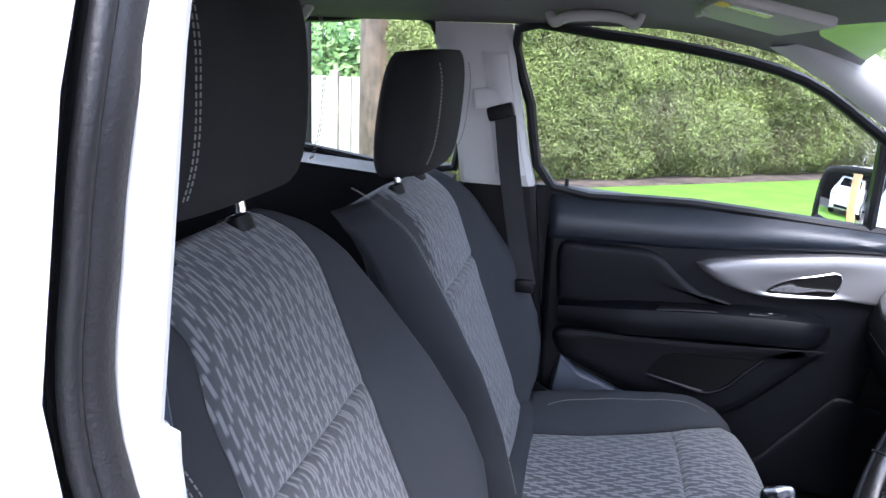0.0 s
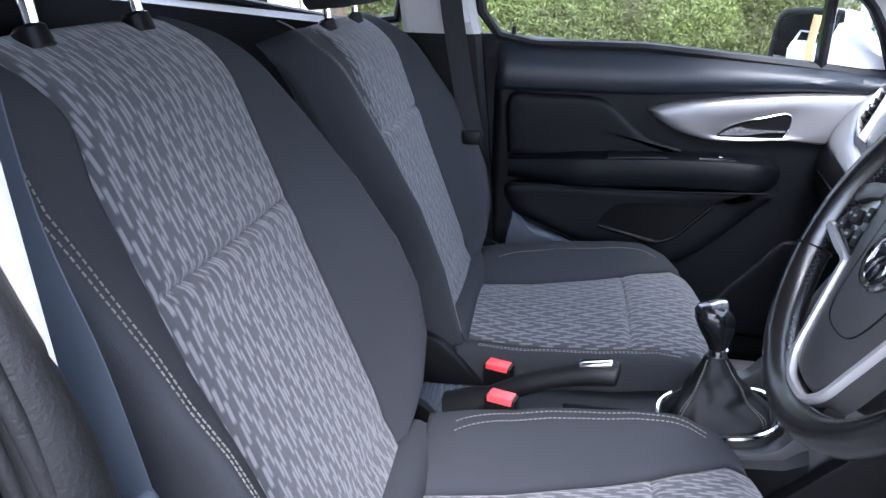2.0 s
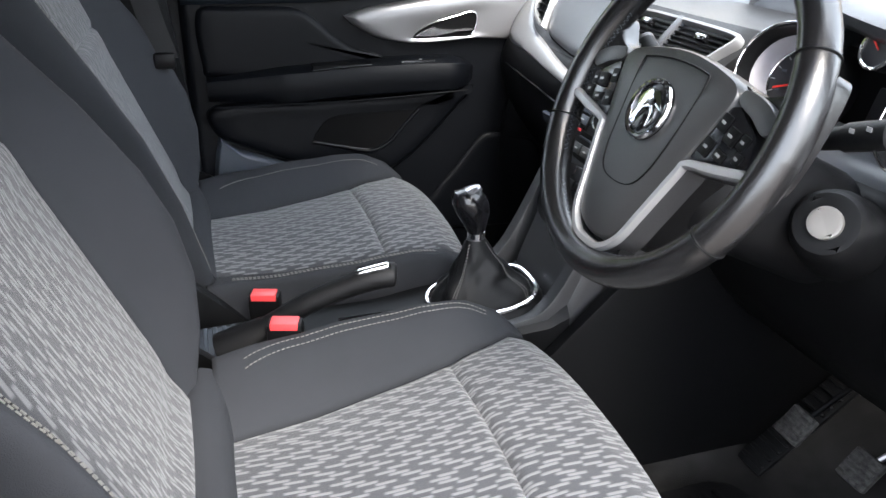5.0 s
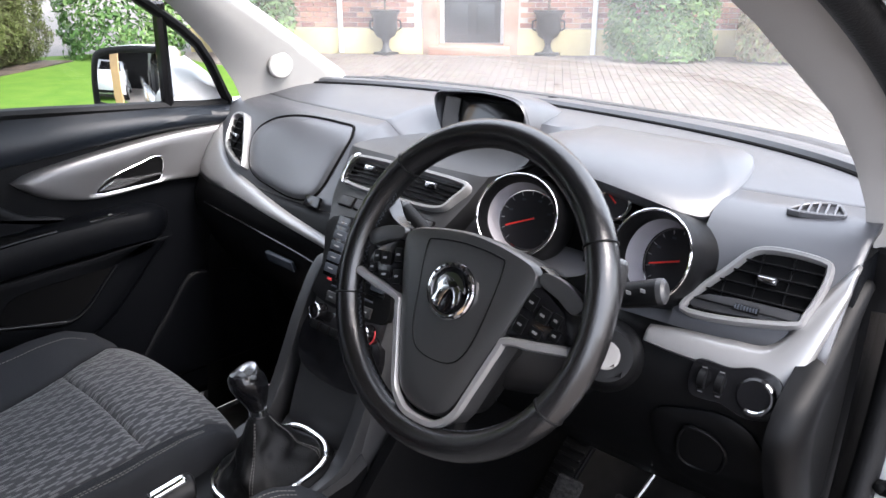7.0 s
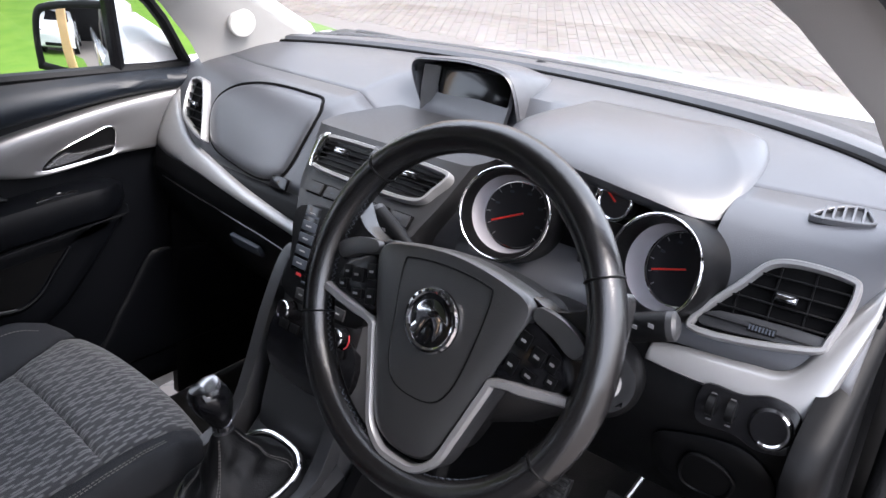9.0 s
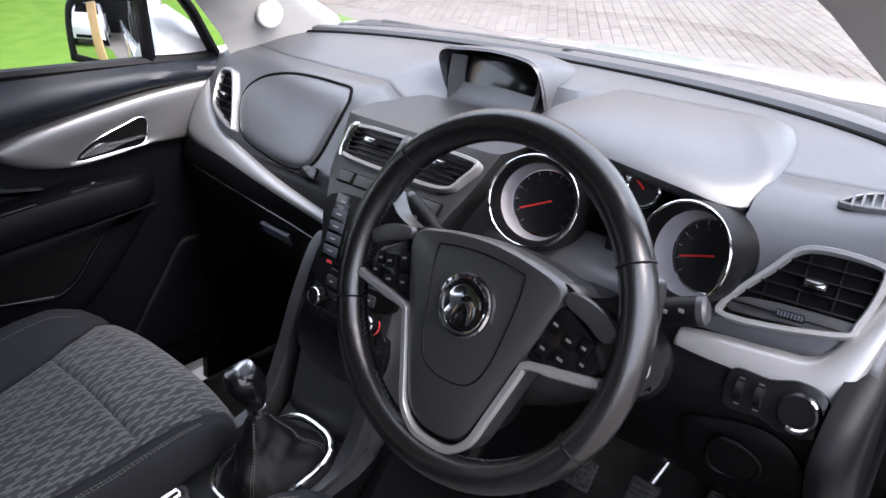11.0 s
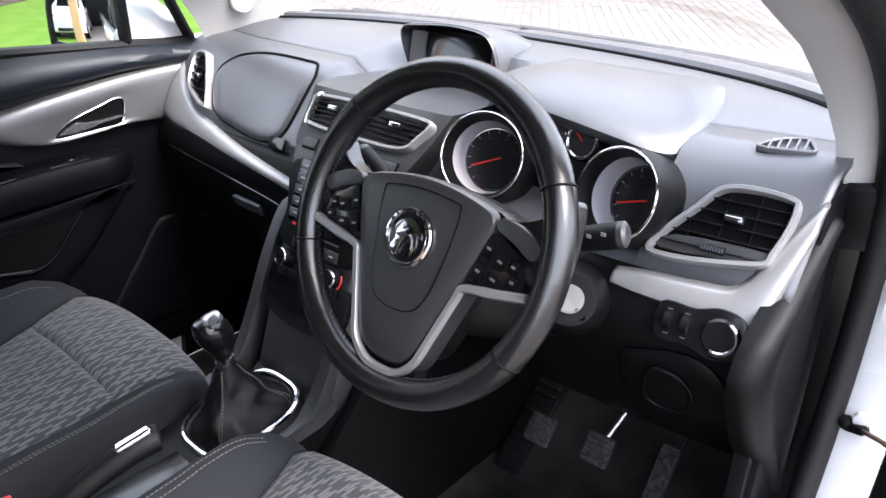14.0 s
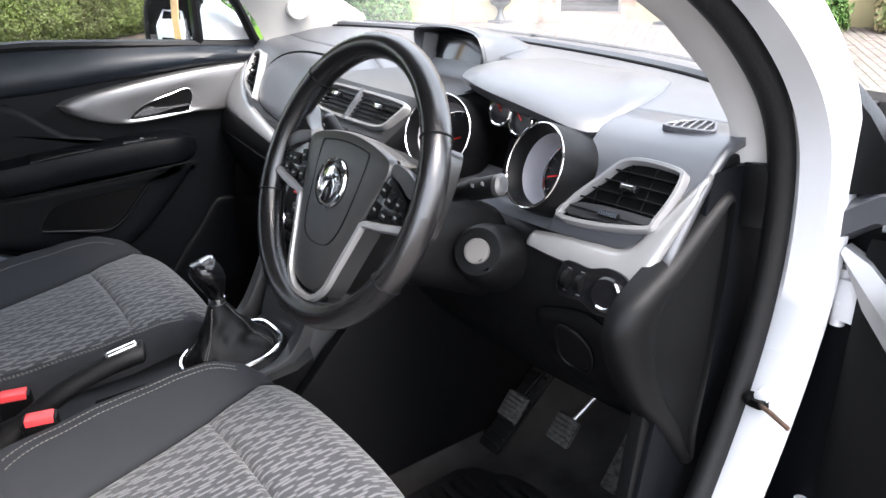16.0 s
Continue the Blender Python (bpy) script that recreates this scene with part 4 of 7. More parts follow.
rings = []
for z in lin(0.66, 1.108, 26):
    x, h = stack_x(z), stack_half(z)
    rings.append([Vector((x + 0.16, YC + h + 0.01, z)), Vector((x + 0.03, YC + h + 0.006, z)), Vector((x + 0.006, YC + h, z))] + [Vector((x - 0.004 * math.cos((q) * math.pi / 2), YC + h * q * 0.97, z)) for q in lin(0.97, -0.97, 9)] + [Vector((x + 0.006, YC - h, z)), Vector((x + 0.03, YC - h - 0.006, z)), Vector((x + 0.16, YC - h - 0.01, z))])
part("stack_body", loft(rings), DASH2, stack)


def stack_frame(y, z, out=0.006):
    w = Vector((stack_x(z + 0.02) - stack_x(z - 0.02), 0, 0.04))
    return basis((stack_x(z) - out, y, z), (0, -1, 0), w)


cv = stack_frame(-0.018, 1.081, 0.014)
vent([(-0.134, 0.008), (-0.122, 0.029), (0.0, 0.032), (0.110, 0.030), (0.137, 0.022), (0.126, -0.004), (0.100, -0.030), (0.0, -0.034), (-0.112, -0.030), (-0.131, -0.014)], cv, 0, 5, (0.072, 0.006), stack)
part("vent_divider", moved(rbox((-0.007, -0.034, -0.02), (0.007, 0.033, 0.004), 0.002), cv @ Matrix.Translation((-0.008, 0, 0))), DASH, stack)
part("vent_end", prism(smooth_path([(-0.134, 0.010), (-0.128, 0.027), (-0.114, 0.029), (-0.122, 0.0), (-0.116, -0.028), (-0.128, -0.022)], 4, True), cv @ Matrix.Translation((0, 0, 0.0045)), 0.006, 0.002), CHROME, stack, "bright silver vent corner")
tk = part("thumb_knob", moved(rbox((-0.012, -0.005, 0), (0.012, 0.005, 0.012), 0.003), cv @ Matrix.Translation((-0.068, 0.006, 0))), GLOSS, stack)
part("knob_insert", moved(rbox((-0.010, -0.0025, 0), (0.010, 0.0025, 0.003), 0.001), cv @ Matrix.Translation((-0.068, 0.006, 0.0105))), CHROME, tk)
# row of push buttons under the vents
for y, w in ((0.082, 0.015), (0.042, 0.017), (-0.002, 0.019), (-0.052, 0.017), (-0.098, 0.017)):
    bf = stack_frame(y - 0.01, 1.038, 0.005)
    part("button_well", moved(rbox((-w - 0.002, -0.0105, -0.004), (w + 0.002, 0.0105, 0.0006), 0.002), bf), VOID, stack)
    bt = part("button", moved(rbox((-w, -0.0085, -0.004), (w, 0.0085, 0.0028), 0.0025), bf), DASH2, stack)
    part("button_mark", moved(rbox((-0.004, -0.001, 0), (0.004, 0.001, 0.0034), 0), bf), GREYPLASTIC, bt)
radio = part("radio_panel", prism(smooth_path([(-0.088, 0.078), (0.088, 0.078), (0.086, 0.0), (0.080, -0.060), (-0.080, -0.060), (-0.086, 0.0)], 5, True), stack_frame(YC, 0.945, 0.007), 0.012, 0.002), DARK, stack, "black radio panel with two columns of grey buttons")
for k in (-1, 1):
    part("button_bank", moved(rbox((-0.018, -0.052, -0.004), (0.018, 0.052, 0.0012), 0.003), stack_frame(YC + k * 0.058, 0.974, 0.0085)), GLOSS, radio)
    for i in range(5):
        bf = stack_frame(YC + k * 0.058, 1.010 - i * 0.0175, 0.0095)
        bt = part("button", moved(rbox((-0.0155, -0.0072, -0.002), (0.0155, 0.0072, 0.0024), 0.0012), bf), GREYPLASTIC, radio)
        part("button_mark", moved(rbox((-0.006, -0.0009, 0), (0.006, 0.0009, 0.0029), 0), bf), WHITE_MARK, bt)
part("red_mark", moved(rbox((-0.005, -0.002, 0), (0.005, 0.002, 0.002), 0), stack_frame(YC + 0.056, 0.924, 0.009)), RED, radio, "small red mark")
for y, z, r in ((-0.018, 0.953, 0.020), (0.050, 0.871, 0.0135), (-0.070, 0.871, 0.0135)):
    m = stack_frame(y, z, 0.008)
    k = part("rotary_knob", tube([m @ Vector((0, 0, d)) for d in (-0.004, 0.012, 0.016, 0.0165)], [r, r * 0.95, r * 0.85, r * 0.5], 24), GLOSS, radio)
    part("knob_ring", tube([m @ Vector((r * 0.9 * math.cos(a), r * 0.9 * math.sin(a), 0.0145)) for a in lin(0, 2 * math.pi, 25)[:-1]], 0.002, 6, closed=True), CHROME, k)
part("disc_slot", moved(rbox((-0.050, -0.0035, -0.003), (0.050, 0.0035, 0.0012), 0.001), stack_frame(-0.012, 0.921, 0.008)), VOID, radio, "disc slot")
part("slot_lip", moved(rbox((-0.050, -0.0015, -0.002), (0.050, 0.0015, 0.0022), 0.0006), stack_frame(-0.012, 0.9155, 0.008)), GREYPLASTIC, radio)
for y, z in ((0.012, 0.948), (0.012, 0.968), (-0.046, 0.948), (-0.046, 0.968), (0.030, 0.899), (0.002, 0.899), (-0.026, 0.899), (-0.054, 0.899)):
    bf = stack_frame(y, z, 0.009)
    bt = part("button", moved(rbox((-0.0125, -0.0085, -0.002), (0.0125, 0.0085, 0.0028), 0.002), bf), DASH2, radio)
    part("button_mark", moved(rbox((-0.004, -0.001, 0), (0.004, 0.001, 0.0034), 0), bf), WHITE_MARK, bt)
heat = part("heater_panel", prism(smooth_path([(-0.080, 0.045), (0.080, 0.045), (0.078, -0.045), (-0.078, -0.045)], 5, True), stack_frame(YC, 0.825, 0.007), 0.012, 0.002), GLOSS, stack, "gloss black heater control panel")
for i in range(6):
    part("button", moved(rbox((-0.010, -0.007, 0), (0.010, 0.007, 0.004), 0.002), stack_frame(YC + 0.062 - 0.025 * i, 0.850, 0.010)), DARK, heat)
m = stack_frame(-0.070, 0.871, 0.008)
part("temperature_ring", tube([m @ Vector((0.0175 * math.cos(a), 0.0175 * math.sin(a), 0.003)) for a in lin(-0.9, 0.5, 12)], 0.0011, 6), RED, heat)

# screen hood
hood = thing("screen_hood", "dark grey display hood with a black screen on the dashboard", "car display", at=(0.78, 0, 1.13))
hy = 0.006
mouth = smooth_path([(-0.112, 1.084), (-0.108, 1.120), (-0.101, 1.162), (-0.088, 1.184), (-0.060, 1.1925), (0.0, 1.1955), (0.072, 1.190), (0.100, 1.186), (0.113, 1.174), (0.112, 1.150), (0.104, 1.122), (0.088, 1.084)], 4)
rings = []
for x, wide, high in ((0.764, 0.985, 0.985), (0.755, 0.99, 0.99), (0.752, 1.0, 1.0), (0.758, 1.025, 1.012), (0.80, 1.01, 0.975), (0.85, 0.95, 0.87), (0.90, 0.83, 0.69), (0.94, 0.66, 0.46), (0.965, 0.46, 0.25)):
    rings.append([Vector((x + 0.010 * (1 - (p.y - 1.084) / 0.11), hy + (p.x - hy) * wide, 1.084 + (p.y - 1.084) * high)) for p in mouth])
hd = part("hood_shell", loft(rings, closed=False), DASH, hood)
solid(hd, 0.004)
SCREEN = material("display glass", (0.003, 0.003, 0.0035), 0.12, vary=0.05, bump=0.0)
sm = basis((0.785, 0.004, 1.128), (0, -1, 0), (0.26, 0, 0.966))
part("screen", moved(rbox((-0.076, -0.046, -0.003), (0.076, 0.046, 0.003), 0.003), sm), SCREEN, hood, "black glossy display, switched off")
part("screen_surround", moved(rbox((-0.090, -0.060, -0.008), (0.090, 0.050, -0.001), 0.003), sm), DARK, hood)
for s in (-1, 1):
    wing_ = [[sm @ Vector((s * 0.077, y, 0.003)), sm @ Vector((s * 0.079, y, 0.0045)), sm @ Vector((s * xo, y, 0.026)), sm @ Vector((s * (xo + 0.004), y, 0.022))] for y, xo in ((-0.050, 0.086), (0.0, 0.094), (0.043, 0.094))]
    part("screen_wing", loft(wing_), DASH2, hood)
part("screen_sill", moved(rbox((-0.090, -0.056, 0.0), (0.090, -0.047, 0.022), 0.003), sm), DASH2, hood)
dome = thing("sensor_dome", "small black sunlight sensor dome on the dashboard", "sensor", at=(0.985, 0.010, 1.13))
part("dome", tube([(0.985, 0.010, 1.128), (0.985, 0.010, 1.145), (0.985, 0.010, 1.156), (0.985, 0.010, 1.160)], [0.017, 0.016, 0.010, 0.003], 16), DARK, dome)

# instrument cluster
clus = thing("instrument_cluster", "instrument cluster with two chrome-ringed dials under a hood", "instrument cluster", at=(0.6, -0.345, 1.0))
part("cluster_body", rbox((0.630, -0.505, 0.975), (0.74, -0.17, 1.088), 0.01), DARK, clus)
LINER = material("dial liner", (0.30, 0.29, 0.31), 0.45, vary=0.05, bump=0.05)
DIALFACE = material("dial face", (0.012, 0.012, 0.014), 0.35, bump=0)
NEEDLE = material("red needle", (0.75, 0.03, 0.02), 0.5, bump=0)
for rim, turn in ((Vector((0.537, -0.258, 1.077)), 0.32), (Vector((0.552, -0.461, 1.066)), -0.17)):
    m = basis(rim, (turn, -1.0, 0), (0.38, 0.38 * turn, 0.92))
    R = 0.0585
    def ring_of(rr, zz, n=48):
        return [m @ Vector((rr * math.cos(2 * math.pi * i / n), rr * math.sin(2 * math.pi * i / n), zz)) for i in range(n)]
    dial = part("dial_cowl", loft([ring_of(rr, zz) for rr, zz in ((R + 0.006, -0.075), (R + 0.005, -0.03), (R + 0.004, -0.004), (R + 0.002, 0.003), (R - 0.002, 0.002), (R - 0.0055, -0.008), (R - 0.0075, -0.020))], True, False), DARK, clus, "black dial cowl with a thin chrome rim")
    part("chrome_ring", tube(ring_of(R + 0.001, 0.003), 0.0017, 8, closed=True), CHROME, dial)
    part("cowl_liner", loft([ring_of(rr, zz) for rr, zz in ((R - 0.0072, -0.019), (R - 0.0095, -0.032), (R - 0.0125, -0.055))], True, False), LINER, dial, "pale grey cowl liner")
    part("inner_ring", tube(ring_of(R - 0.0130, -0.055), 0.0022, 8, closed=True), CHROME, dial)
    part("dial_face", tube([m @ Vector((0, 0, -0.062)), m @ Vector((0, 0, -0.058))], [R - 0.0105, R - 0.0105], 40), DIALFACE, dial)
    for i in range(13):
        a = radians(225 - i * 22.5)
        part("tick", moved(rbox((-0.0006, -0.0025, 0), (0.0006, 0.0025, 0.0006), 0), m @ Matrix.Rotation(a - math.pi / 2, 4, "Z") @ Matrix.Translation((0, R - 0.018, -0.0578))), SILVER, dial)
    for i in range(1, 12, 2):
        a = radians(225 - i * 22.5)
        part("numeral", moved(rbox((-0.0030, -0.0016, 0), (0.0030, 0.0016, 0.0005), 0), m @ Matrix.Translation(((R - 0.026) * math.cos(a), (R - 0.026) * math.sin(a), -0.0578))), GREYPLASTIC, dial)
    a = radians(200)
    part("needle", moved(rbox((-0.0013, -0.010, 0), (0.0013, 0.036, 0.0015), 0.0004), m @ Matrix.Rotation(a - math.pi / 2, 4, "Z") @ Matrix.Translation((0, 0, -0.054))), NEEDLE, dial, "red needle at rest")
for y, z in ((-0.333, 1.116), (-0.378, 1.109)):
    m = basis((0.592, y, z), (0, -1, 0), (0.30, 0, 0.95))
    g = part("small_gauge", tube([m @ Vector((0, 0, d)) for d in (-0.03, -0.012, -0.0118)], [0.022, 0.022, 0.001], 28), DIALFACE, clus)
    part("gauge_ring", tube([m @ Vector((0.022 * math.cos(a), 0.022 * math.sin(a), -0.008)) for a in lin(0, 2 * math.pi, 33)[:-1]], 0.0026, 8, closed=True), CHROME, g)
    part("gauge_needle", moved(rbox((-0.001, 0, 0), (0.001, 0.016, 0.001), 0), m @ Matrix.Rotation(0.9, 4, "Z") @ Matrix.Translation((0, 0, -0.010))), NEEDLE, g)
part("display", moved(rbox((-0.030, -0.034, -0.004), (0.030, 0.034, 0.0), 0.002), basis((0.615, -0.357, 1.035), (0, -1, 0), (0.30, 0, 0.95))), DIALFACE, clus, "dark trip display")
part("display_edge", moved(rbox((0.031, -0.034, -0.002), (0.033, 0.034, 0.001), 0.0005), basis((0.615, -0.357, 1.035), (0, -1, 0), (0.30, 0, 0.95))), SILVER, clus)
lip = smooth_path([(0.760, -0.150, 1.134), (0.700, -0.152, 1.136), (0.645, -0.185, 1.143), (0.604, -0.250, 1.147), (0.586, -0.315, 1.143), (0.584, -0.375, 1.136), (0.596, -0.430, 1.123), (0.612, -0.472, 1.110), (0.636, -0.496, 1.106), (0.676, -0.506, 1.116), (0.725, -0.504, 1.130), (0.775, -0.492, 1.141), (0.820, -0.470, 1.147)], 5)
rings = []
for i, p in enumerate(lip):
    u = i / (len(lip) - 1)
    rise = interp(u, (0, 0.12, 0.3, 0.6, 0.75, 0.88, 1.0), (0.002, 0.012, 0.022, 0.026, 0.026, 0.014, 0.002))
    aim = Vector((0.835, interp(u, (0, 0.3, 0.65, 1.0), (-0.20, -0.27, -0.37, -0.425)), 1.153))
    low = Vector((0.016, 0, -0.020)).lerp(Vector((0.004, 0.016, -0.020)), interp(p.y, (-0.50, -0.46), (1, 0)))
    row = [p + low, p + low * 0.45 + Vector((0, 0, -0.003)), p]
    for k in (0.03, 0.08, 0.16, 0.28, 0.42, 0.58, 0.75, 0.9, 1.0):
        q = p.lerp(aim, k)
        q.z += rise * math.sin(math.pi * min(1.0, k) ** 0.62)
        row.append(q)
    rings.append(row)
hd = part("cluster_hood", loft(rings, closed=False), DASH, clus, "dark grey cluster hood")
solid(hd, 0.006)

# light switches
m = face_frame(-0.60, 0.940)
sw = thing("light_switch_panel", "black light switch panel with a rotary knob", "switch panel", at=m.translation)
part("panel", prism(smooth_path([(-0.05, 0.022), (-0.01, 0.024), (0.02, 0.032), (0.05, 0.022), (0.052, -0.018), (0.02, -0.03), (-0.01, -0.022), (-0.05, -0.02)], 5, True), m @ Matrix.Translation((0, 0, 0.004)), 0.012, 0.002), GLOSS, sw)
for x in (-0.037, -0.016):
    part("thumbwheel", tube([m @ Vector((x - 0.004, 0.002, 0.004)), m @ Vector((x + 0.004, 0.002, 0.004))], 0.012, 20), DARK, sw)
    for y in (-0.014, 0.016):
        part("mark", moved(rbox((-0.003, -0.0009, 0), (0.003, 0.0009, 0.0006), 0), m @ Matrix.Translation((x, y, 0.005))), DOORSILVER, sw)
kn = part("rotary_knob", tube([m @ Vector((0.026, 0, z)) for z in (0.0, 0.009, 0.0115, 0.0117)], [0.0235, 0.0225, 0.0195, 0.010], 32), GLOSS, sw)
part("knob_arc", tube([m @ Vector((0.026 + 0.0195 * math.cos(a), 0.0195 * math.sin(a), 0.0110)) for a in lin(-2.0, 1.1, 20)], 0.0030, 8), CHROME, kn)
# demister outlet at the end of the dash
dm = basis((0.686, -0.606, 1.1255), (0.42, -0.90, 0.0), (0.90, 0.42, 0.14))
dv = thing("demister_vent", "small grey slotted side window demister vent", "air vent", at=dm.translation)
pts = smooth_path([(-0.032, -0.012), (0.028, -0.020), (0.034, 0.0), (0.026, 0.018), (-0.005, 0.014)], 5, True)
part("vent_frame", frame_plate(pts, 0.004, dm @ Matrix.Translation((0, 0, 0.004)), 0.008, 0.001), DASH, dv)
part("vent_well", prism(pts, dm @ Matrix.Translation((0, 0, -0.002)), 0.004), GLOSS, dv)
for i in range(5):
    part("bar", moved(rbox((-0.0016, -0.017, 0), (0.0016, 0.016, 0.005), 0.0006, 1), dm @ Matrix.Translation((-0.016 + 0.010 * i, -0.001, 0.0)) @ Matrix.Rotation(-0.25, 4, "Z")), DASH, dv)


# ---- body shell ----
car = thing("car_body", "white car body shell with pale headliner and pillar trim", "car body", at=(0, 0, 0.2))


def side_y(z):
    return interp(z, (0.3, 0.6, 1.0, 1.16, 1.3, 1.45, 1.55), (0.66, 0.70, 0.72, 0.715, 0.69, 0.65, 0.60))


flo = part("floor_pan", sheet(lambda x, y: Vector((x, y, 0.335 + (0.28 * max(0, (x - 0.80) / 0.3) ** 1.3 if x > 0.80 else 0) + 0.13 * math.exp(-((y - YC) / 0.10) ** 4) * (1 if x < 0.75 else max(0, 1 - (x - 0.75) * 1.5)))), lin(-1.7, 1.12, 60), lin(-0.72, 0.70, 44)), CARPET, car, "dark grey carpet")
solid(flo, 0.02)
part("bulkhead", rbox((1.05, -0.72, 0.40), (1.12, 0.70, 1.12), 0.01), CARPET, car)
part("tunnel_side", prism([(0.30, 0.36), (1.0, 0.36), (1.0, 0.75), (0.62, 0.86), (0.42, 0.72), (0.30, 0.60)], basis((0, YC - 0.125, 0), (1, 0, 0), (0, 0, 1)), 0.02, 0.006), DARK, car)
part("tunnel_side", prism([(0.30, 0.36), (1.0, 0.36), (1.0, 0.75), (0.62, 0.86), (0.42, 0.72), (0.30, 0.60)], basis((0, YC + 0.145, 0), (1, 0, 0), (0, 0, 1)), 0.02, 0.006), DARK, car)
# headliner
def roof_pt(x, y):
    q = abs(y - YC) / 0.60
    z = 1.600 - 0.075 * q ** 3.2 - 0.10 * max(0, (x - 0.0) / 0.45) ** 1.6 * 1.0 - 0.03 * max(0.0, -x - 0.8) ** 1.5
    return Vector((x, y, z))


rf = part("headliner", sheet(roof_pt, lin(-1.6, 0.40, 34), lin(-0.62, 0.60, 26)), HEADLINER, car, "pale grey cloth headliner")
solid(rf, 0.02, 1)
part("roof_skin", sheet(lambda x, y: Vector((x, y, 1.665 - 0.09 * (abs(y - YC) / 0.70) ** 3 - 0.10 * max(0, (x - 0.0) / 0.42) ** 1.7 - 0.05 * max(0.0, -x - 0.9) ** 1.5)), lin(-1.75, 0.34, 24), lin(-0.70, 0.68, 20)), BODY, car, "white roof panel")
part("tailgate_panel", rbox((-1.78, -0.72, 0.34), (-1.70, 0.70, 1.15), 0.02), DARK, car)
part("rear_bench_side", rbox((-1.72, 0.55, 0.4), (-1.35, 0.72, 1.18), 0.04), DARK, car)


def pillar(name, stations, side, mat, thick=0.05, label=""):
    """Trim that runs through stations (z, x0, x1, y), facing the cabin."""
    rings = []
    for z, x0, x1, y in stations:
        s = 1 if y > 0 else -1
        rings.append([Vector((x0, y + s * thick, z)), Vector((x0, y + s * 0.012, z)), Vector((x0 + 0.012, y, z)), Vector(((x0 + x1) / 2, y - s * 0.006, z)), Vector((x1 - 0.012, y, z)), Vector((x1, y + s * 0.012, z)), Vector((x1, y + s * thick, z))])
    return part(name, loft(rings), mat, car, label)


# left B-pillar, upper pale trim and lower black trim
pillar("pillar_trim", [(1.17, -0.375, -0.205, 0.645), (1.25, -0.385, -0.225, 0.64), (1.38, -0.41, -0.25, 0.625), (1.52, -0.45, -0.27, 0.60)], 1, PILLAR, 0.06, "pale grey pillar trim")
pillar("pillar_panel", [(1.195, -0.300, -0.222, 0.634), (1.25, -0.305, -0.238, 0.629), (1.38, -0.325, -0.262, 0.614), (1.46, -0.340, -0.276, 0.601)], 1, PILLAR, 0.02, "raised panel of the pillar trim")
pillar("pillar_lower_trim", [(0.40, -0.42, -0.15, 0.655), (0.8, -0.40, -0.165, 0.66), (1.05, -0.385, -0.19, 0.655), (1.17, -0.378, -0.203, 0.65)], 1, DARK, 0.06)
# right B-pillar
pillar("pillar_trim", [(1.10, -0.42, -0.262, -0.745), (1.245, -0.42, -0.273, -0.748), (1.262, -0.42, -0.273, -0.748), (1.266, -0.42, -0.282, -0.748), (1.45, -0.43, -0.268, -0.735), (1.56, -0.45, -0.275, -0.69)], -1, PILLAR, 0.008, "pale grey pillar trim")
pillar("pillar_lower_trim", [(0.42, -0.50, -0.13, -0.71), (0.7, -0.46, -0.185, -0.735), (0.9, -0.44, -0.225, -0.742), (1.10, -0.42, -0.258, -0.744)], -1, DARK, 0.008)
pillar("body_post", [(0.30, -0.60, -0.15, -0.79), (0.6, -0.60, -0.19, -0.79), (0.85, -0.60, -0.237, -0.79), (0.99, -0.60, -0.259, -0.79), (1.10, -0.60, -0.287, -0.79), (1.29, -0.60, -0.317, -0.785), (1.43, -0.60, -0.302, -0.775), (1.60, -0.60, -0.31, -0.70)], -1, BODY, 0.06, "white painted door post")
seal_path = smooth_path([(-0.10, -0.765, 0.42), (-0.17, -0.765, 0.65), (-0.222, -0.765, 0.82), (-0.238, -0.765, 0.90), (-0.252, -0.765, 0.97), (-0.268, -0.765, 1.08), (-0.318, -0.765, 1.25), (-0.316, -0.757, 1.36), (-0.306, -0.745, 1.45), (-0.31, -0.69, 1.58)], 6)
part("door_seal", tube(seal_path, [0.023 if p.z < 1.05 else max(0.016, 0.023 - 0.05 * (p.z - 1.05)) for p in seal_path], 14), RUBBER, car, "black rubber door seal")
part("seal_lip", tube([p + Vector((0.006, -0.017, 0)) for p in seal_path], 0.006, 10), RUBBER, car)
part("seal_lip", tube([p + Vector((-0.012, -0.020, 0)) for p in seal_path], 0.006, 10), RUBBER, car)
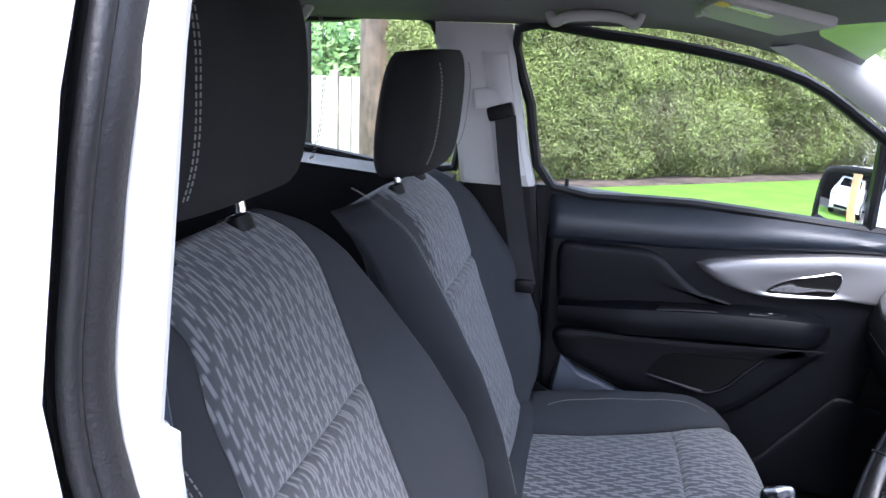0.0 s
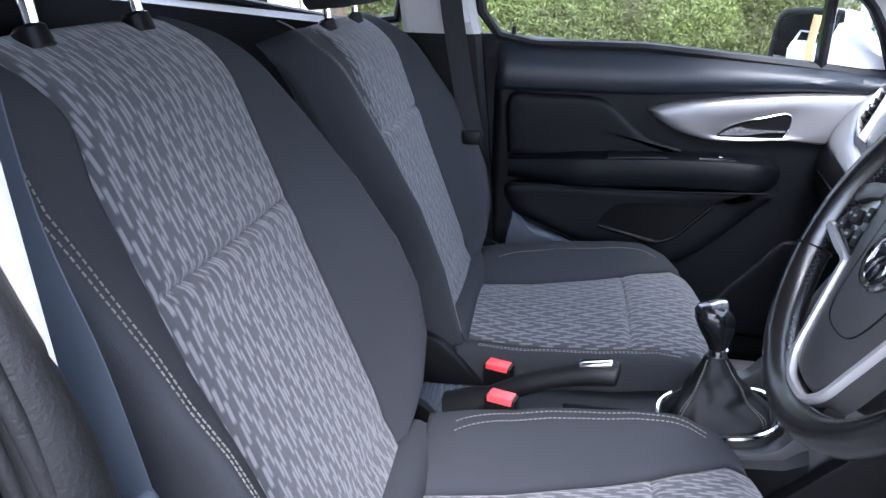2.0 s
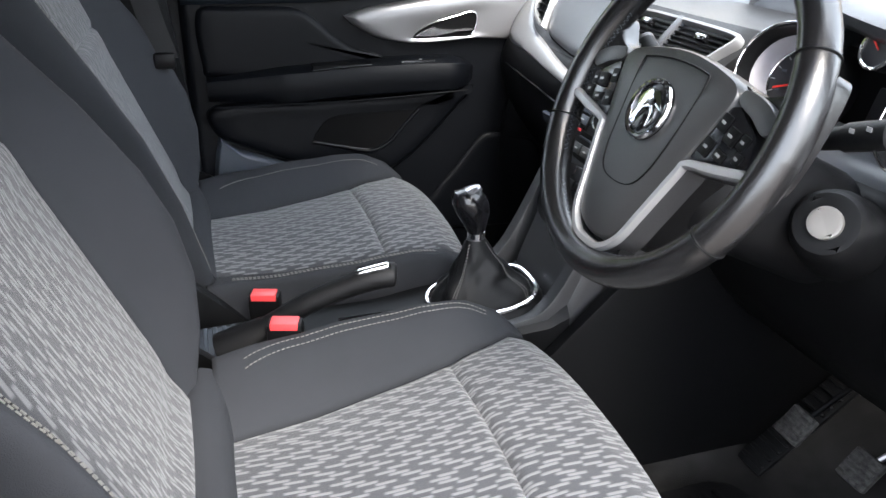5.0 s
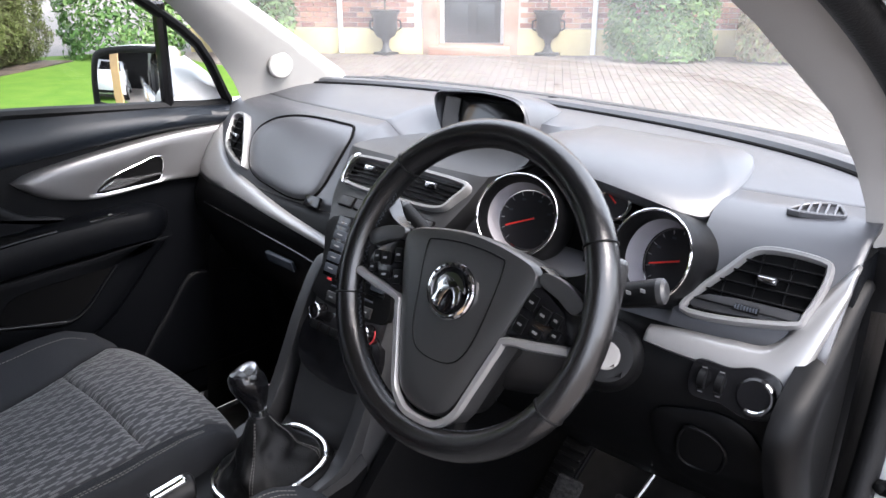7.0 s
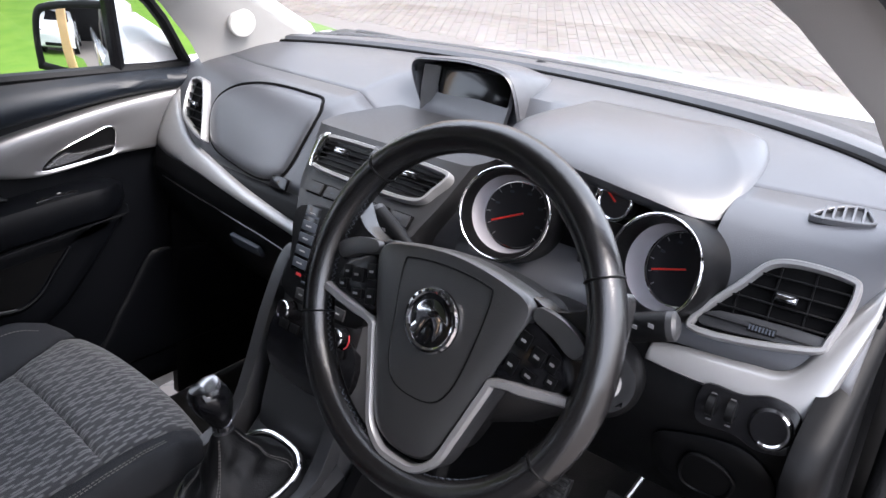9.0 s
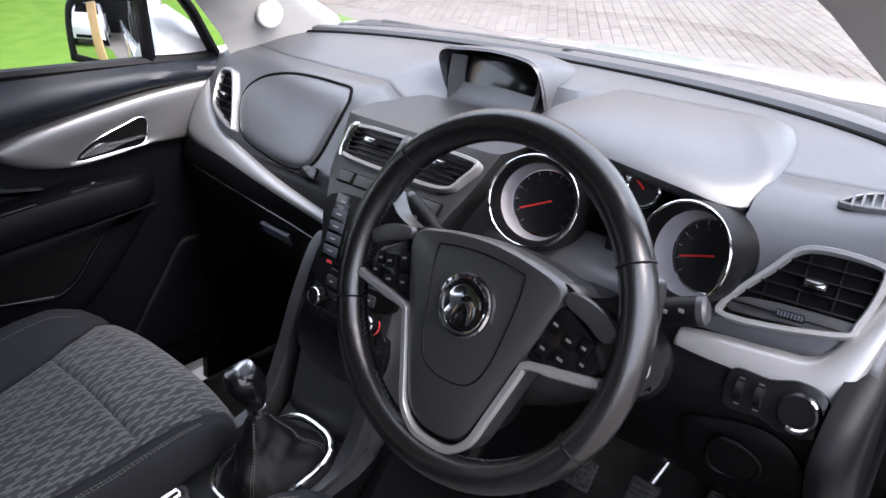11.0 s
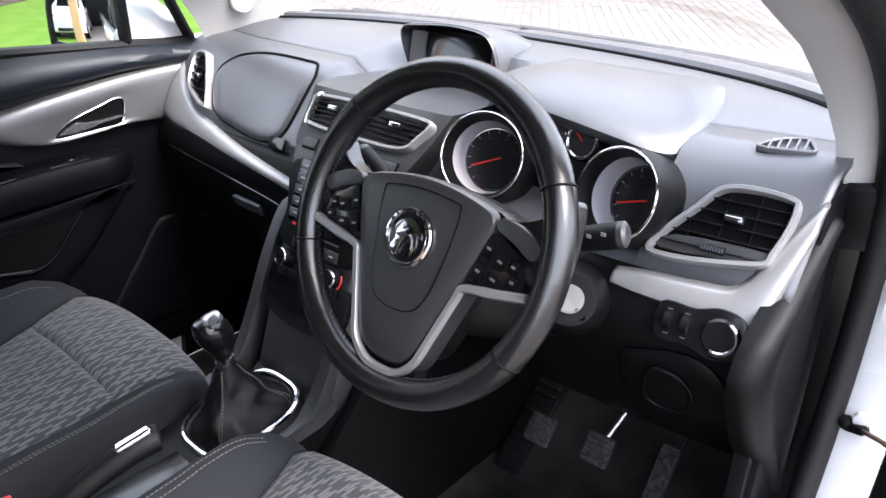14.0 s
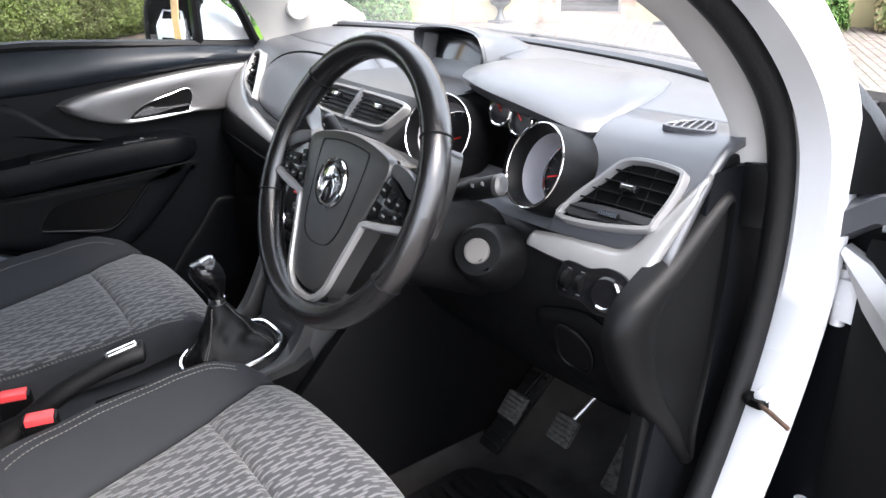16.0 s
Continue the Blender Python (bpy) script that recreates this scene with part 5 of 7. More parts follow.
# A-pillars
for s in (1, -1):
    y0 = lambda v: YC + s * v
    rings = []
    for p_in, p_out in (((0.708, 0.662, 1.088), (0.722, 0.694, 1.090)), ((0.690, 0.652, 1.15), (0.700, 0.692, 1.15)), ((0.655, 0.640, 1.205), (0.655, 0.688, 1.205)), ((0.58, 0.628, 1.272), (0.585, 0.678, 1.268)), ((0.42, 0.598, 1.372), (0.42, 0.650, 1.370)), ((0.27, 0.555, 1.455), (0.25, 0.61, 1.475))) if s < 0 else (((0.93, 0.585, 1.140), (0.665, 0.640, 1.115)), ((0.86, 0.580, 1.185), (0.645, 0.640, 1.165)), ((0.74, 0.568, 1.265), (0.59, 0.630, 1.245)), ((0.60, 0.555, 1.355), (0.50, 0.610, 1.335)), ((0.45, 0.545, 1.445), (0.36, 0.590, 1.425)), ((0.34, 0.54, 1.51), (0.24, 0.575, 1.49))):
        a, b = Vector((p_in[0], y0(p_in[1]), p_in[2])), Vector((p_out[0], y0(p_out[1]), p_out[2]))
        out = Vector((0.02, s * 0.05, 0.02))
        bulge = Vector((-0.012, -s * 0.012, -0.004))
        rings.append([a + out, a, a.lerp(b, 0.3) + bulge, a.lerp(b, 0.65) + bulge, b, b + out])
    part("a_pillar_trim", loft(rings), PILLAR, car, "pale grey windscreen pillar trim")
part("pillar_foot", loft([[Vector((x0, -0.668, z)), Vector((x0 - 0.004, -0.690, z)), Vector((x0 + 0.004, -0.712, z)), Vector((x0 + 0.05, -0.712, z)), Vector((x0 + 0.05, -0.668, z))] for z, x0 in ((1.010, 0.704), (1.036, 0.705), (1.040, 0.703), (1.086, 0.701), (1.092, 0.706))]), DARK, car, "black cover at the foot of the pillar")
m = basis((0.735, YC + 0.588, 1.195), (0.93, -0.2, -0.3), (-0.4, 0.1, 0.9))
part("tweeter_grille", tube([m @ Vector((0, 0, z)) for z in (-0.01, 0.008, 0.011, 0.0112)], [0.030, 0.029, 0.026, 0.006], 32), PILLAR, car, "round pale tweeter grille")
# window seals and glass, left side
win = [(-0.165, 1.165), (0.15, 1.148), (0.50, 1.118), (0.655, 1.105), (0.665, 1.125), (0.60, 1.245), (0.47, 1.345), (0.33, 1.43), (0.15, 1.475), (-0.08, 1.505), (-0.255, 1.512), (-0.225, 1.35)]
wp = [Vector((x, side_y(z) - 0.01, z)) for x, z in smooth_path(win, 3, True)]
part("window_seal", tube(wp, 0.012, 8, closed=True), RUBBER, car)
part("quarter_post", tube([Vector((0.525, side_y(1.11) - 0.005, 1.10)), Vector((0.515, side_y(1.33) - 0.005, 1.335))], 0.014, 8, flat=1.0), GLOSS, car)
bm = bmesh.new()
bm.faces.new([bm.verts.new(p + Vector((0, 0.015, 0))) for p in wp])
gl = part("side_glass", bm, GLASS, car, "clear side window glass", smooth=False)
gl.visible_shadow = False
# rear left door: belt, seal and glass
part("rear_door_panel", prism([(-1.30, 0.42), (-0.40, 0.42), (-0.385, 1.185), (-0.9, 1.225), (-1.30, 1.25)], basis((0, 0.66, 0), (1, 0, 0), (0, 0, 1)), 0.14 * -1, 0.0), DOORTRIM, car)
rw = [Vector((x, side_y(z) - 0.005, z)) for x, z in smooth_path([(-0.40, 1.195), (-0.80, 1.225), (-1.15, 1.25), (-1.28, 1.30), (-1.15, 1.44), (-0.95, 1.505), (-0.65, 1.525), (-0.44, 1.52)], 3, True)]
part("window_seal", tube(rw, 0.012, 8, closed=True), RUBBER, car)
bm = bmesh.new()
bm.faces.new([bm.verts.new(p + Vector((0, 0.015, 0))) for p in rw])
gl = part("side_glass", bm, GLASS, car, "clear side window glass", smooth=False)
gl.visible_shadow = False
part("rear_quarter", prism([(-1.75, 0.4), (-1.25, 0.4), (-1.26, 1.28), (-1.10, 1.46), (-0.92, 1.54), (-1.75, 1.58)], basis((0, 0.70, 0), (1, 0, 0), (0, 0, 1)), -0.05), HEADLINER, car)
# outer panels: left flank, right rear flank
part("left_flank", rbox((-1.75, 0.82, 0.28), (1.2, 0.86, 1.09), 0.02), BODY, car)
part("right_rear_flank", rbox((-1.75, -0.86, 0.28), (-0.55, -0.80, 1.62), 0.02), BODY, car)
rail = [(-0.34, -0.72, 1.57), (-0.1, -0.70, 1.555), (0.15, -0.71, 1.495), (0.35, -0.725, 1.42), (0.50, -0.74, 1.345), (0.605, -0.75, 1.275), (0.692, -0.755, 1.185), (0.730, -0.757, 1.09), (0.736, -0.757, 0.95), (0.706, -0.757, 0.80), (0.640, -0.755, 0.62), (0.55, -0.755, 0.46)]
rp = smooth_path(rail, 6)
part("door_frame_paint", loft([[p + Vector((0.03, -0.036, 0.016)), p + Vector((0.04, -0.02, 0.02)), p + Vector((0.03, 0.03, 0.02)), p + Vector((-0.002, 0.025, -0.004)), p + Vector((-0.012, 0.012, -0.010)), p + Vector((-0.010, -0.026, -0.008)), p + Vector((0.004, -0.036, 0.0))] for p in rp]), BODY, car, "white painted door aperture")
part("door_seal", tube([p + Vector((-0.010, 0.036, -0.010)) for p in rp], 0.017, 14), RUBBER, car, "black rubber door seal")
part("a_post_inner", prism([(0.48, 0.38), (0.64, 0.52), (0.735, 0.75), (0.775, 0.95), (0.775, 1.09), (0.64, 1.09), (0.60, 0.9), (0.54, 0.6)], basis((0, -0.683, 0), (1, 0, 0), (0, 0, 1)), 0.02, 0.004), DOORTRIM, car)
part("sill", rbox((-0.25, -0.80, 0.30), (0.75, -0.70, 0.43), 0.02), DARK, car, "black sill cover")
for i, (z0, w) in enumerate(((1.128, 0.035), (1.122, 0.030), (1.116, 0.034))):
    part("glass_marking", rbox((0.588 - w / 2, 0.7120, z0), (0.588 + w / 2, 0.7128, z0 + 0.0022), 0), ETCHING, car, "faint etched marking on the glass")
# windscreen
ws = sheet(lambda k, q: Vector((1.045 - 0.02 - 0.16 * abs(k) ** 3 + (0.36 - 0.12 * abs(k) ** 2 - 1.03 + 0.17 * abs(k) ** 3) * q, YC + 0.62 * k * (1 - 0.10 * q), 1.145 + 0.38 * q + 0.02 * math.sin(q * math.pi))), lin(-1, 1, 21), lin(0, 1, 9))
gl = part("windscreen", ws, SCREENGLASS, car, "clear windscreen glass")
gl.visible_shadow = False
cw_ = smooth_path([(0.89, YC + 0.62, 1.142), (0.99, YC + 0.45, 1.142), (1.025, YC, 1.145), (0.99, YC - 0.45, 1.142), (0.89, YC - 0.62, 1.142)], 8)
part("windscreen_seal", tube(cw_, 0.010, 8), RUBBER, car)
bon = part("bonnet", sheet(lambda x, y: Vector((x, y, 1.105 - 0.20 * max(0.0, x - 1.1) ** 1.5 - 0.05 * (y / 0.7) ** 4)), lin(1.08, 1.95, 14), lin(-0.80, 0.80, 15)), BODY, car, "white bonnet")
solid(bon, 0.01)
for y0 in (0.50,):
    part("wiper", tube(smooth_path([(1.06, 0.30, 1.128), (1.065, 0.48, 1.132), (1.07, 0.60, 1.13)], 5), 0.005, 8), DARK, car)
# end cap of the dashboard on the open side
cap = smooth_path([(0.484, 0.912), (0.497, 0.944), (0.523, 0.966), (0.574, 0.997), (0.662, 1.062), (0.676, 1.04), (0.674, 0.943), (0.664, 0.816), (0.648, 0.716), (0.645, 0.655), (0.585, 0.735), (0.532, 0.80), (0.496, 0.868)], 6, True)
part("end_cap", loft([[Vector((p.x + (0.672 - p.x) * k, y_, p.y + (0.85 - p.y) * k * 0.25)) for p in cap] for k, y_ in ((0.0, -0.655), (0.0, -0.668), (0.03, -0.680), (0.09, -0.688), (0.18, -0.692), (0.27, -0.693), (0.31, -0.690), (0.34, -0.684))]), DARK, dash, "black dashboard end cover with a rounded shoulder")

# road wheels
for x in (-1.35, 1.25):
    for s in (-1, 1):
        tyre = part("road_wheel", tube([(x, s * 0.66, 0.33), (x, s * 0.67, 0.33), (x, s * 0.84, 0.33), (x, s * 0.85, 0.33)], [0.27, 0.33, 0.33, 0.27], 36), RUBBER, car, "black tyre on a silver rim")
        part("rim", tube([(x, s * 0.845, 0.33), (x, s * 0.856, 0.33), (x, s * 0.84, 0.33)], [0.23, 0.21, 0.05], 28), SILVER, tyre)

# ---- passenger door ----
door = thing("passenger_door", "closed black front door trim with satin silver handle panel", "car door", at=(0.25, 0.72, 0.35))


def dpos(x, z, out=0.0):
    return Vector((x, 0.690 - out + 0.03 * max(0, (z - 1.0) / 0.16) ** 2 * 1 - 0.02 * max(0, (0.8 - z) / 0.4) - 0.05 * max(0, (x - 0.45) / 0.25) ** 2 * (z < 1.09), z))


pan = part("door_panel", sheet(lambda x, z: dpos(x, z), lin(-0.17, 0.70, 44), lin(0.42, 1.076, 27)), DOORTRIM, door)
solid(pan, 0.02, 1)


def belt_z(x):
    return interp(x, (-0.17, 0.15, 0.52, 0.72), (1.154, 1.136, 1.106, 1.088))


def belt_foot(x):
    return interp(x, (-0.17, 0.10, 0.20, 0.30, 0.50, 0.72), (1.052, 1.052, 1.056, 1.064, 1.076, 1.080))


belt = part("belt_pad", sheet(lambda x, q: dpos(x, belt_foot(x) + (belt_z(x) - belt_foot(x)) * q, 0.012 * math.sin(math.pi * min(1, q * 1.15)) + 0.003) if q < 0.99 else dpos(x, belt_z(x), -0.03), lin(-0.165, 0.715, 40), lin(0, 1, 12)), BELTPAD, door, "smooth blue-black belt-line pad")
solid(belt, 0.012, 1)


def door_plate(pts, out, mat, name, label="", n=5, bevel=0.008, depth=0.02, parent=door):
    """A panel laid on the door, its edge rounded, from an (x, z) outline."""
    pts = smooth_path(pts, n, True)
    mid = sum((Vector(p) for p in pts), Vector((0, 0))) / len(pts)
    rings = [[dpos(p[0], p[1], o_) for p in q] for q, o_ in ((pts, -depth * 0.2), (pts, out * 0.5), (inset(pts, bevel * 0.4), out * 0.85), (inset(pts, bevel), out))]
    base_ = inset(pts, bevel)
    for k in (0.15, 0.35, 0.55, 0.75, 0.9, 0.985):
        rings.append([dpos(*(p.lerp(mid, k)), out) for p in base_])
    return part(name, loft(rings), mat, parent, label)


door_plate([(-0.135, 1.035), (-0.06, 1.042), (0.04, 1.040), (0.085, 1.028), (0.118, 1.003), (0.150, 0.974), (0.19, 0.947), (0.25, 0.931), (0.25, 0.912), (0.10, 0.900), (-0.11, 0.896), (-0.135, 0.93)], 0.014, DOORTRIM, "upper_pad", "black padded upper panel", bevel=0.012)
# silver panel with the handle sunk into it
sil_out = smooth_path([(0.172, 1.018), (0.21, 1.031), (0.253, 1.038), (0.36, 1.051), (0.50, 1.064), (0.68, 1.071), (0.66, 1.03), (0.60, 0.975), (0.565, 0.958), (0.47, 0.962), (0.40, 0.957), (0.32, 0.955), (0.242, 0.971), (0.194, 0.997)], 8, True)
hr = smooth_path([(0.322, 0.965), (0.345, 0.986), (0.38, 1.001), (0.428, 1.013), (0.462, 1.021), (0.476, 1.012), (0.472, 0.985), (0.459, 0.967), (0.42, 0.965), (0.36, 0.964)], 6, True)
hc_ = Vector((0.418, 0.985))


def by_angle(pts, n=96):
    """The outline seen from the handle's middle, at even angles."""
    out = []
    for i in range(n):
        d = Vector((math.cos(2 * math.pi * i / n), math.sin(2 * math.pi * i / n)))
        best = None
        for p, q in zip(pts, pts[1:] + pts[:1]):
            e_ = q - p
            den = d.x * e_.y - d.y * e_.x
            if abs(den) < 1e-12:
                continue
            w = p - hc_
            t_, u_ = (w.x * e_.y - w.y * e_.x) / den, (w.x * d.y - w.y * d.x) / den
            if t_ > 0 and -1e-6 <= u_ <= 1 + 1e-6 and (best is None or t_ > best):
                best = t_
        out.append(hc_ + d * best)
    return out


oa, ia = by_angle(sil_out), by_angle(hr)
rings = [[dpos(p.x, p.y, -0.004) for p in oa], [dpos(p.x, p.y, 0.010) for p in oa], [dpos(*p.lerp(q, 0.06), 0.016) for p, q in zip(oa, ia)]]
rings += [[dpos(*p.lerp(q, k), 0.018 + 0.004 * math.sin(math.pi * k)) for p, q in zip(oa, ia)] for k in (0.15, 0.3, 0.5, 0.7, 0.85)] + [[dpos(p.x, p.y, 0.018) for p in ia]]
part("silver_panel", loft(rings, True, False), DOORSILVER, door, "satin silver door panel")
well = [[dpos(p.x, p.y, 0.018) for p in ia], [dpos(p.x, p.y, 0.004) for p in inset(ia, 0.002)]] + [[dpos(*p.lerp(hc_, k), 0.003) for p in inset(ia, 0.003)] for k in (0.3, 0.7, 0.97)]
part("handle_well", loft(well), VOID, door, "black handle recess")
part("handle_bezel", tube([dpos(p.x, p.y, 0.0195) for p in ia], 0.0015, 8, closed=True), CHROME, door, "chrome handle surround")
HANDLECHROME = material("satin handle chrome", (0.42, 0.42, 0.44), 0.22, metal=0.85, vary=0.03, bump=0.0)
door_plate([(0.331, 0.969), (0.344, 0.980), (0.362, 0.988), (0.376, 0.991), (0.386, 0.987), (0.42, 0.9845), (0.463, 0.985), (0.465, 0.979), (0.43, 0.977), (0.412, 0.974), (0.38, 0.969)], 0.025, HANDLECHROME, "door_handle", "chrome inner door handle", bevel=0.0025)
# armrest
rings = []
for x in lin(-0.13, 0.472, 34):
    k = max(0.0, min(1, (0.474 - x) / 0.06)) ** 0.5 * min(1, 0.45 + (x + 0.13) / 0.3)
    zc, hh = interp(x, (-0.13, 0.05, 0.2, 0.34, 0.47), (0.872, 0.876, 0.884, 0.885, 0.882)), 0.037 * (0.30 + 0.70 * k)
    rings.append([dpos(x, zc + hh * s_, 0.002 + 0.062 * k * c_) for s_, c_ in ((1.12, 0.0), (1.06, 0.55), (0.85, 0.90), (0.5, 1.0), (-0.2, 1.0), (-0.75, 0.94), (-0.95, 0.80), (-1.0, 0.4), (-1.0, 0.0))])
arm = part("armrest", loft(rings), DOORTRIM, door, "black padded armrest")
# raised black block; the slot's shade is put into its colour
part("grip_slot_shade", rbox((0.092, 0.636, 0.905), (0.222, 0.674, 0.9215), 0.003), VOID, arm, "black block painted as a shaded grip slot")
part("slot_edge", tube([(0.09, 0.634, 0.912), (0.15, 0.634, 0.917), (0.222, 0.634, 0.9195)], 0.0014, 6), DASH2, arm)
part("window_switch", rbox((0.29, 0.640, 0.908), (0.37, 0.670, 0.9225), 0.004), GLOSS, arm)
part("switch_key", rbox((0.333, 0.650, 0.920), (0.341, 0.656, 0.924), 0.001), SILVER, arm)
part("trim_line", tube([dpos(x, interp(x, (-0.12, 0.14, 0.27, 0.44), (0.845, 0.842, 0.845, 0.852)), 0.060) for x in lin(-0.12, 0.445, 24)], 0.0014, 8), DOORTRIM, door, "thin line under the armrest")
# map pocket
door_plate([(-0.12, 0.835), (0.10, 0.838), (0.30, 0.84), (0.46, 0.852), (0.465, 0.838), (0.412, 0.779), (0.36, 0.728), (0.313, 0.688), (0.255, 0.658), (0.18, 0.655), (0.06, 0.69), (-0.06, 0.74), (-0.12, 0.77)], 0.024, DOORTRIM, "pocket_wall", "black moulded map pocket", bevel=0.014)
# no hole here: a black plate on the wall paints the pocket's dark inside
door_plate([(0.089, 0.744), (0.15, 0.730), (0.216, 0.718), (0.258, 0.734), (0.30, 0.772), (0.332, 0.804), (0.23, 0.806), (0.136, 0.802), (0.10, 0.775)], 0.0255, VOID, "pocket_opening_shade", "black plate painted as the shaded pocket opening", bevel=0.003)
part("pocket_rim", tube([dpos(x, z, 0.026) for x, z in smooth_path([(0.086, 0.745), (0.15, 0.729), (0.216, 0.714), (0.262, 0.730), (0.30, 0.768), (0.338, 0.806)], 6)], 0.0045, 10), DOORTRIM, door)
# paler rod that draws the lip's glint in colour
part("rim_glint", tube([dpos(x, z, 0.030) for x, z in smooth_path([(0.089, 0.7455), (0.15, 0.732), (0.214, 0.719)], 6)], 0.0012, 6), DASH2, door)
door_plate([(-0.12, 0.76), (-0.08, 0.735), (0.0, 0.705), (0.085, 0.66), (0.095, 0.62), (-0.12, 0.60)], 0.026, GREYPLASTIC, "lower_trim", "blue-grey lower door trim")
door_plate([(0.34, 0.50), (0.383, 0.59), (0.441, 0.656), (0.49, 0.715), (0.52, 0.731), (0.577, 0.723), (0.64, 0.70), (0.66, 0.60), (0.66, 0.50)], 0.010, DOORTRIM, "speaker_panel")
part("door_rear_edge", rbox((-0.235, 0.700, 0.42), (-0.13, 0.725, 1.168), 0.006), DOORTRIM, door)
part("lock_pin", tube([(-0.133, 0.705, 1.155), (-0.133, 0.705, 1.182), (-0.133, 0.705, 1.185)], [0.005, 0.005, 0.003], 12), DARK, door)
part("panel_fleck", tube([dpos(0.308, 1.019, 0.0125), dpos(0.308, 1.019, 0.0135)], 0.004, 8), CHROME, door)

# door mirror on the far side
mir = thing("door_mirror", "white door mirror with black-edged glass", "car mirror", at=(0.58, 0.90, 1.05))
mm = basis((0.535, 0.92, 1.150), (0.50, -0.866, 0.0), (0.04, 0.02, 1))
mo = smooth_path([(-0.094, -0.052), (-0.076, -0.070), (0.07, -0.086), (0.104, -0.066), (0.112, 0.060), (0.09, 0.080), (-0.03, 0.076), (-0.082, 0.052)], 6, True)
rings = []
for sc, z in ((1.0, 0.0), (1.02, -0.02), (0.98, -0.05), (0.85, -0.09), (0.6, -0.12), (0.3, -0.13)):
    rings.append([mm @ Vector((p.x * sc, p.y * sc, z)) for p in mo])
part("shell", loft(rings), BODY, mir, "white painted mirror shell")
part("surround", frame_plate(mo, 0.017, mm @ Matrix.Translation((0, 0, 0.004)), 0.02, 0.002), DARK, mir)
part("mirror_glass", loft([[mm @ Vector((p.x * k, p.y * k, 0.007 - (p.x ** 2 + p.y ** 2) * k * k / 1.9)) for p in inset(mo, 0.016)] for k in lin(1.0, 0.04, 14)]), MIRROR, mir, "convex mirror glass")
part("arm", tube([mm @ Vector((0.06, -0.03, -0.07)), (0.64, 0.80, 1.08)], 0.035, 12), BODY, mir)
part("mirror_foot", loft([[Vector((x, 0.75 + 0.05 * c, 1.085 + h * sn)) for c, sn in ((-1, 0), (-0.8, 0.6), (0, 1), (0.8, 0.6), (1, 0))] for x, h in ((0.535, 0.06), (0.56, 0.12), (0.60, 0.13), (0.65, 0.09), (0.70, 0.02))], closed=True), BODY, mir)

for s, y in ((1, 0.665), (-1, -0.675)):
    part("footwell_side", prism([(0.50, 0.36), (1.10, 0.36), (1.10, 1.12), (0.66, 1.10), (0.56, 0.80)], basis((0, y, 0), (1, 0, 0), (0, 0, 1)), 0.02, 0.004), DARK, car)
TWIGRUST = material("rusty steel", (0.10, 0.055, 0.035), 0.8, vary=0.6, scale=400, bump=0.5, bump_scale=300)
# ---- open driver's door ----
dd = thing("driver_door", "open white front door with black inner trim", "car door", at=(0.78, -1.2, 0.4))
part("door_shell", rbox((0.81, -1.80, 0.33), (0.90, -0.815, 1.02), 0.02), BODY, dd)
part("door_trim", rbox((0.765, -1.78, 0.40), (0.812, -0.812, 1.02), 0.02), DARK, dd)
part("belt_pad", loft([[Vector((0.745, y, z - 0.045)), Vector((0.742, y, z - 0.012)), Vector((0.755, y, z)), Vector((0.82, y, z)), Vector((0.82, y, z - 0.06))] for y, z in ((-0.785, 1.052), (-0.80, 1.066), (-0.83, 1.088), (-0.9, 1.10), (-1.2, 1.12), (-1.78, 1.15))]), DASH, dd, "dark grey belt-line pad")
part("silver_panel", loft([[Vector((0.758, y, z0)), Vector((0.750, y, (z0 + z1) / 2)), Vector((0.758, y, z1)), Vector((0.775, y, z1)), Vector((0.775, y, z0))] for y, z0, z1 in ((-0.795, 0.985, 1.0), (-0.83, 0.925, 0.985), (-0.87, 0.88, 0.95), (-0.95, 0.86, 0.93), (-1.2, 0.92, 1.0), (-1.5, 1.0, 1.03))]), SILVER, dd, "satin silver trim")
part("corner_cover", prism([(-0.765, 1.06), (-0.745, 1.215), (-0.80, 1.165), (-0.86, 1.09)], basis((0.775, 0, 0), (0, 1, 0), (0, 0, 1)), 0.03, 0.004), DARK, dd, "black mirror corner cover")
fr = smooth_path([(0.79, -0.83, 1.09), (0.79, -0.87, 1.22), (0.79, -1.05, 1.40), (0.78, -1.35, 1.52), (0.78, -1.70, 1.53), (0.79, -1.78, 1.10)], 6)
part("window_frame", tube(fr, 0.02, 8), GLOSS, dd)
bm = bmesh.new()
bm.faces.new([bm.verts.new(p) for p in fr])
gl = part("door_glass", bm, GLASS, dd, smooth=False)
gl.visible_shadow = False
part("hinge_face", rbox((0.795, -0.90, 0.34), (0.905, -0.812, 1.06), 0.02), BODY, dd, "white inner edge of the door")
for z in (0.55, 0.92):
    part("hinge", join(rbox((0.775, -0.835, z - 0.03), (0.80, -0.785, z + 0.03), 0.008), tube([(0.79, -0.79, z - 0.04), (0.79, -0.79, z + 0.04)], 0.010, 12)), BODY, dd, "white painted hinge")
# solid dark box stands in for the shade in the gap by the hinges
part("wing_gap_fill", rbox((0.80, -0.83, 0.34), (0.99, -0.735, 1.06), 0.01), DOORTRIM, car, "dark box painted as the shaded gap behind the front wing")
part("check_strap", tube([(0.686, -0.752, 0.783), (0.662, -0.79, 0.793), (0.660, -0.815, 0.785)], [0.0028, 0.0034, 0.0032], 8, flat=1.6), TWIGRUST, dd, "rusty door check strap")
part("strap_bolt", tube([(0.694, -0.743, 0.783), (0.682, -0.743, 0.783), (0.680, -0.743, 0.783)], [0.0085, 0.0085, 0.004], 6), DARK, dd)
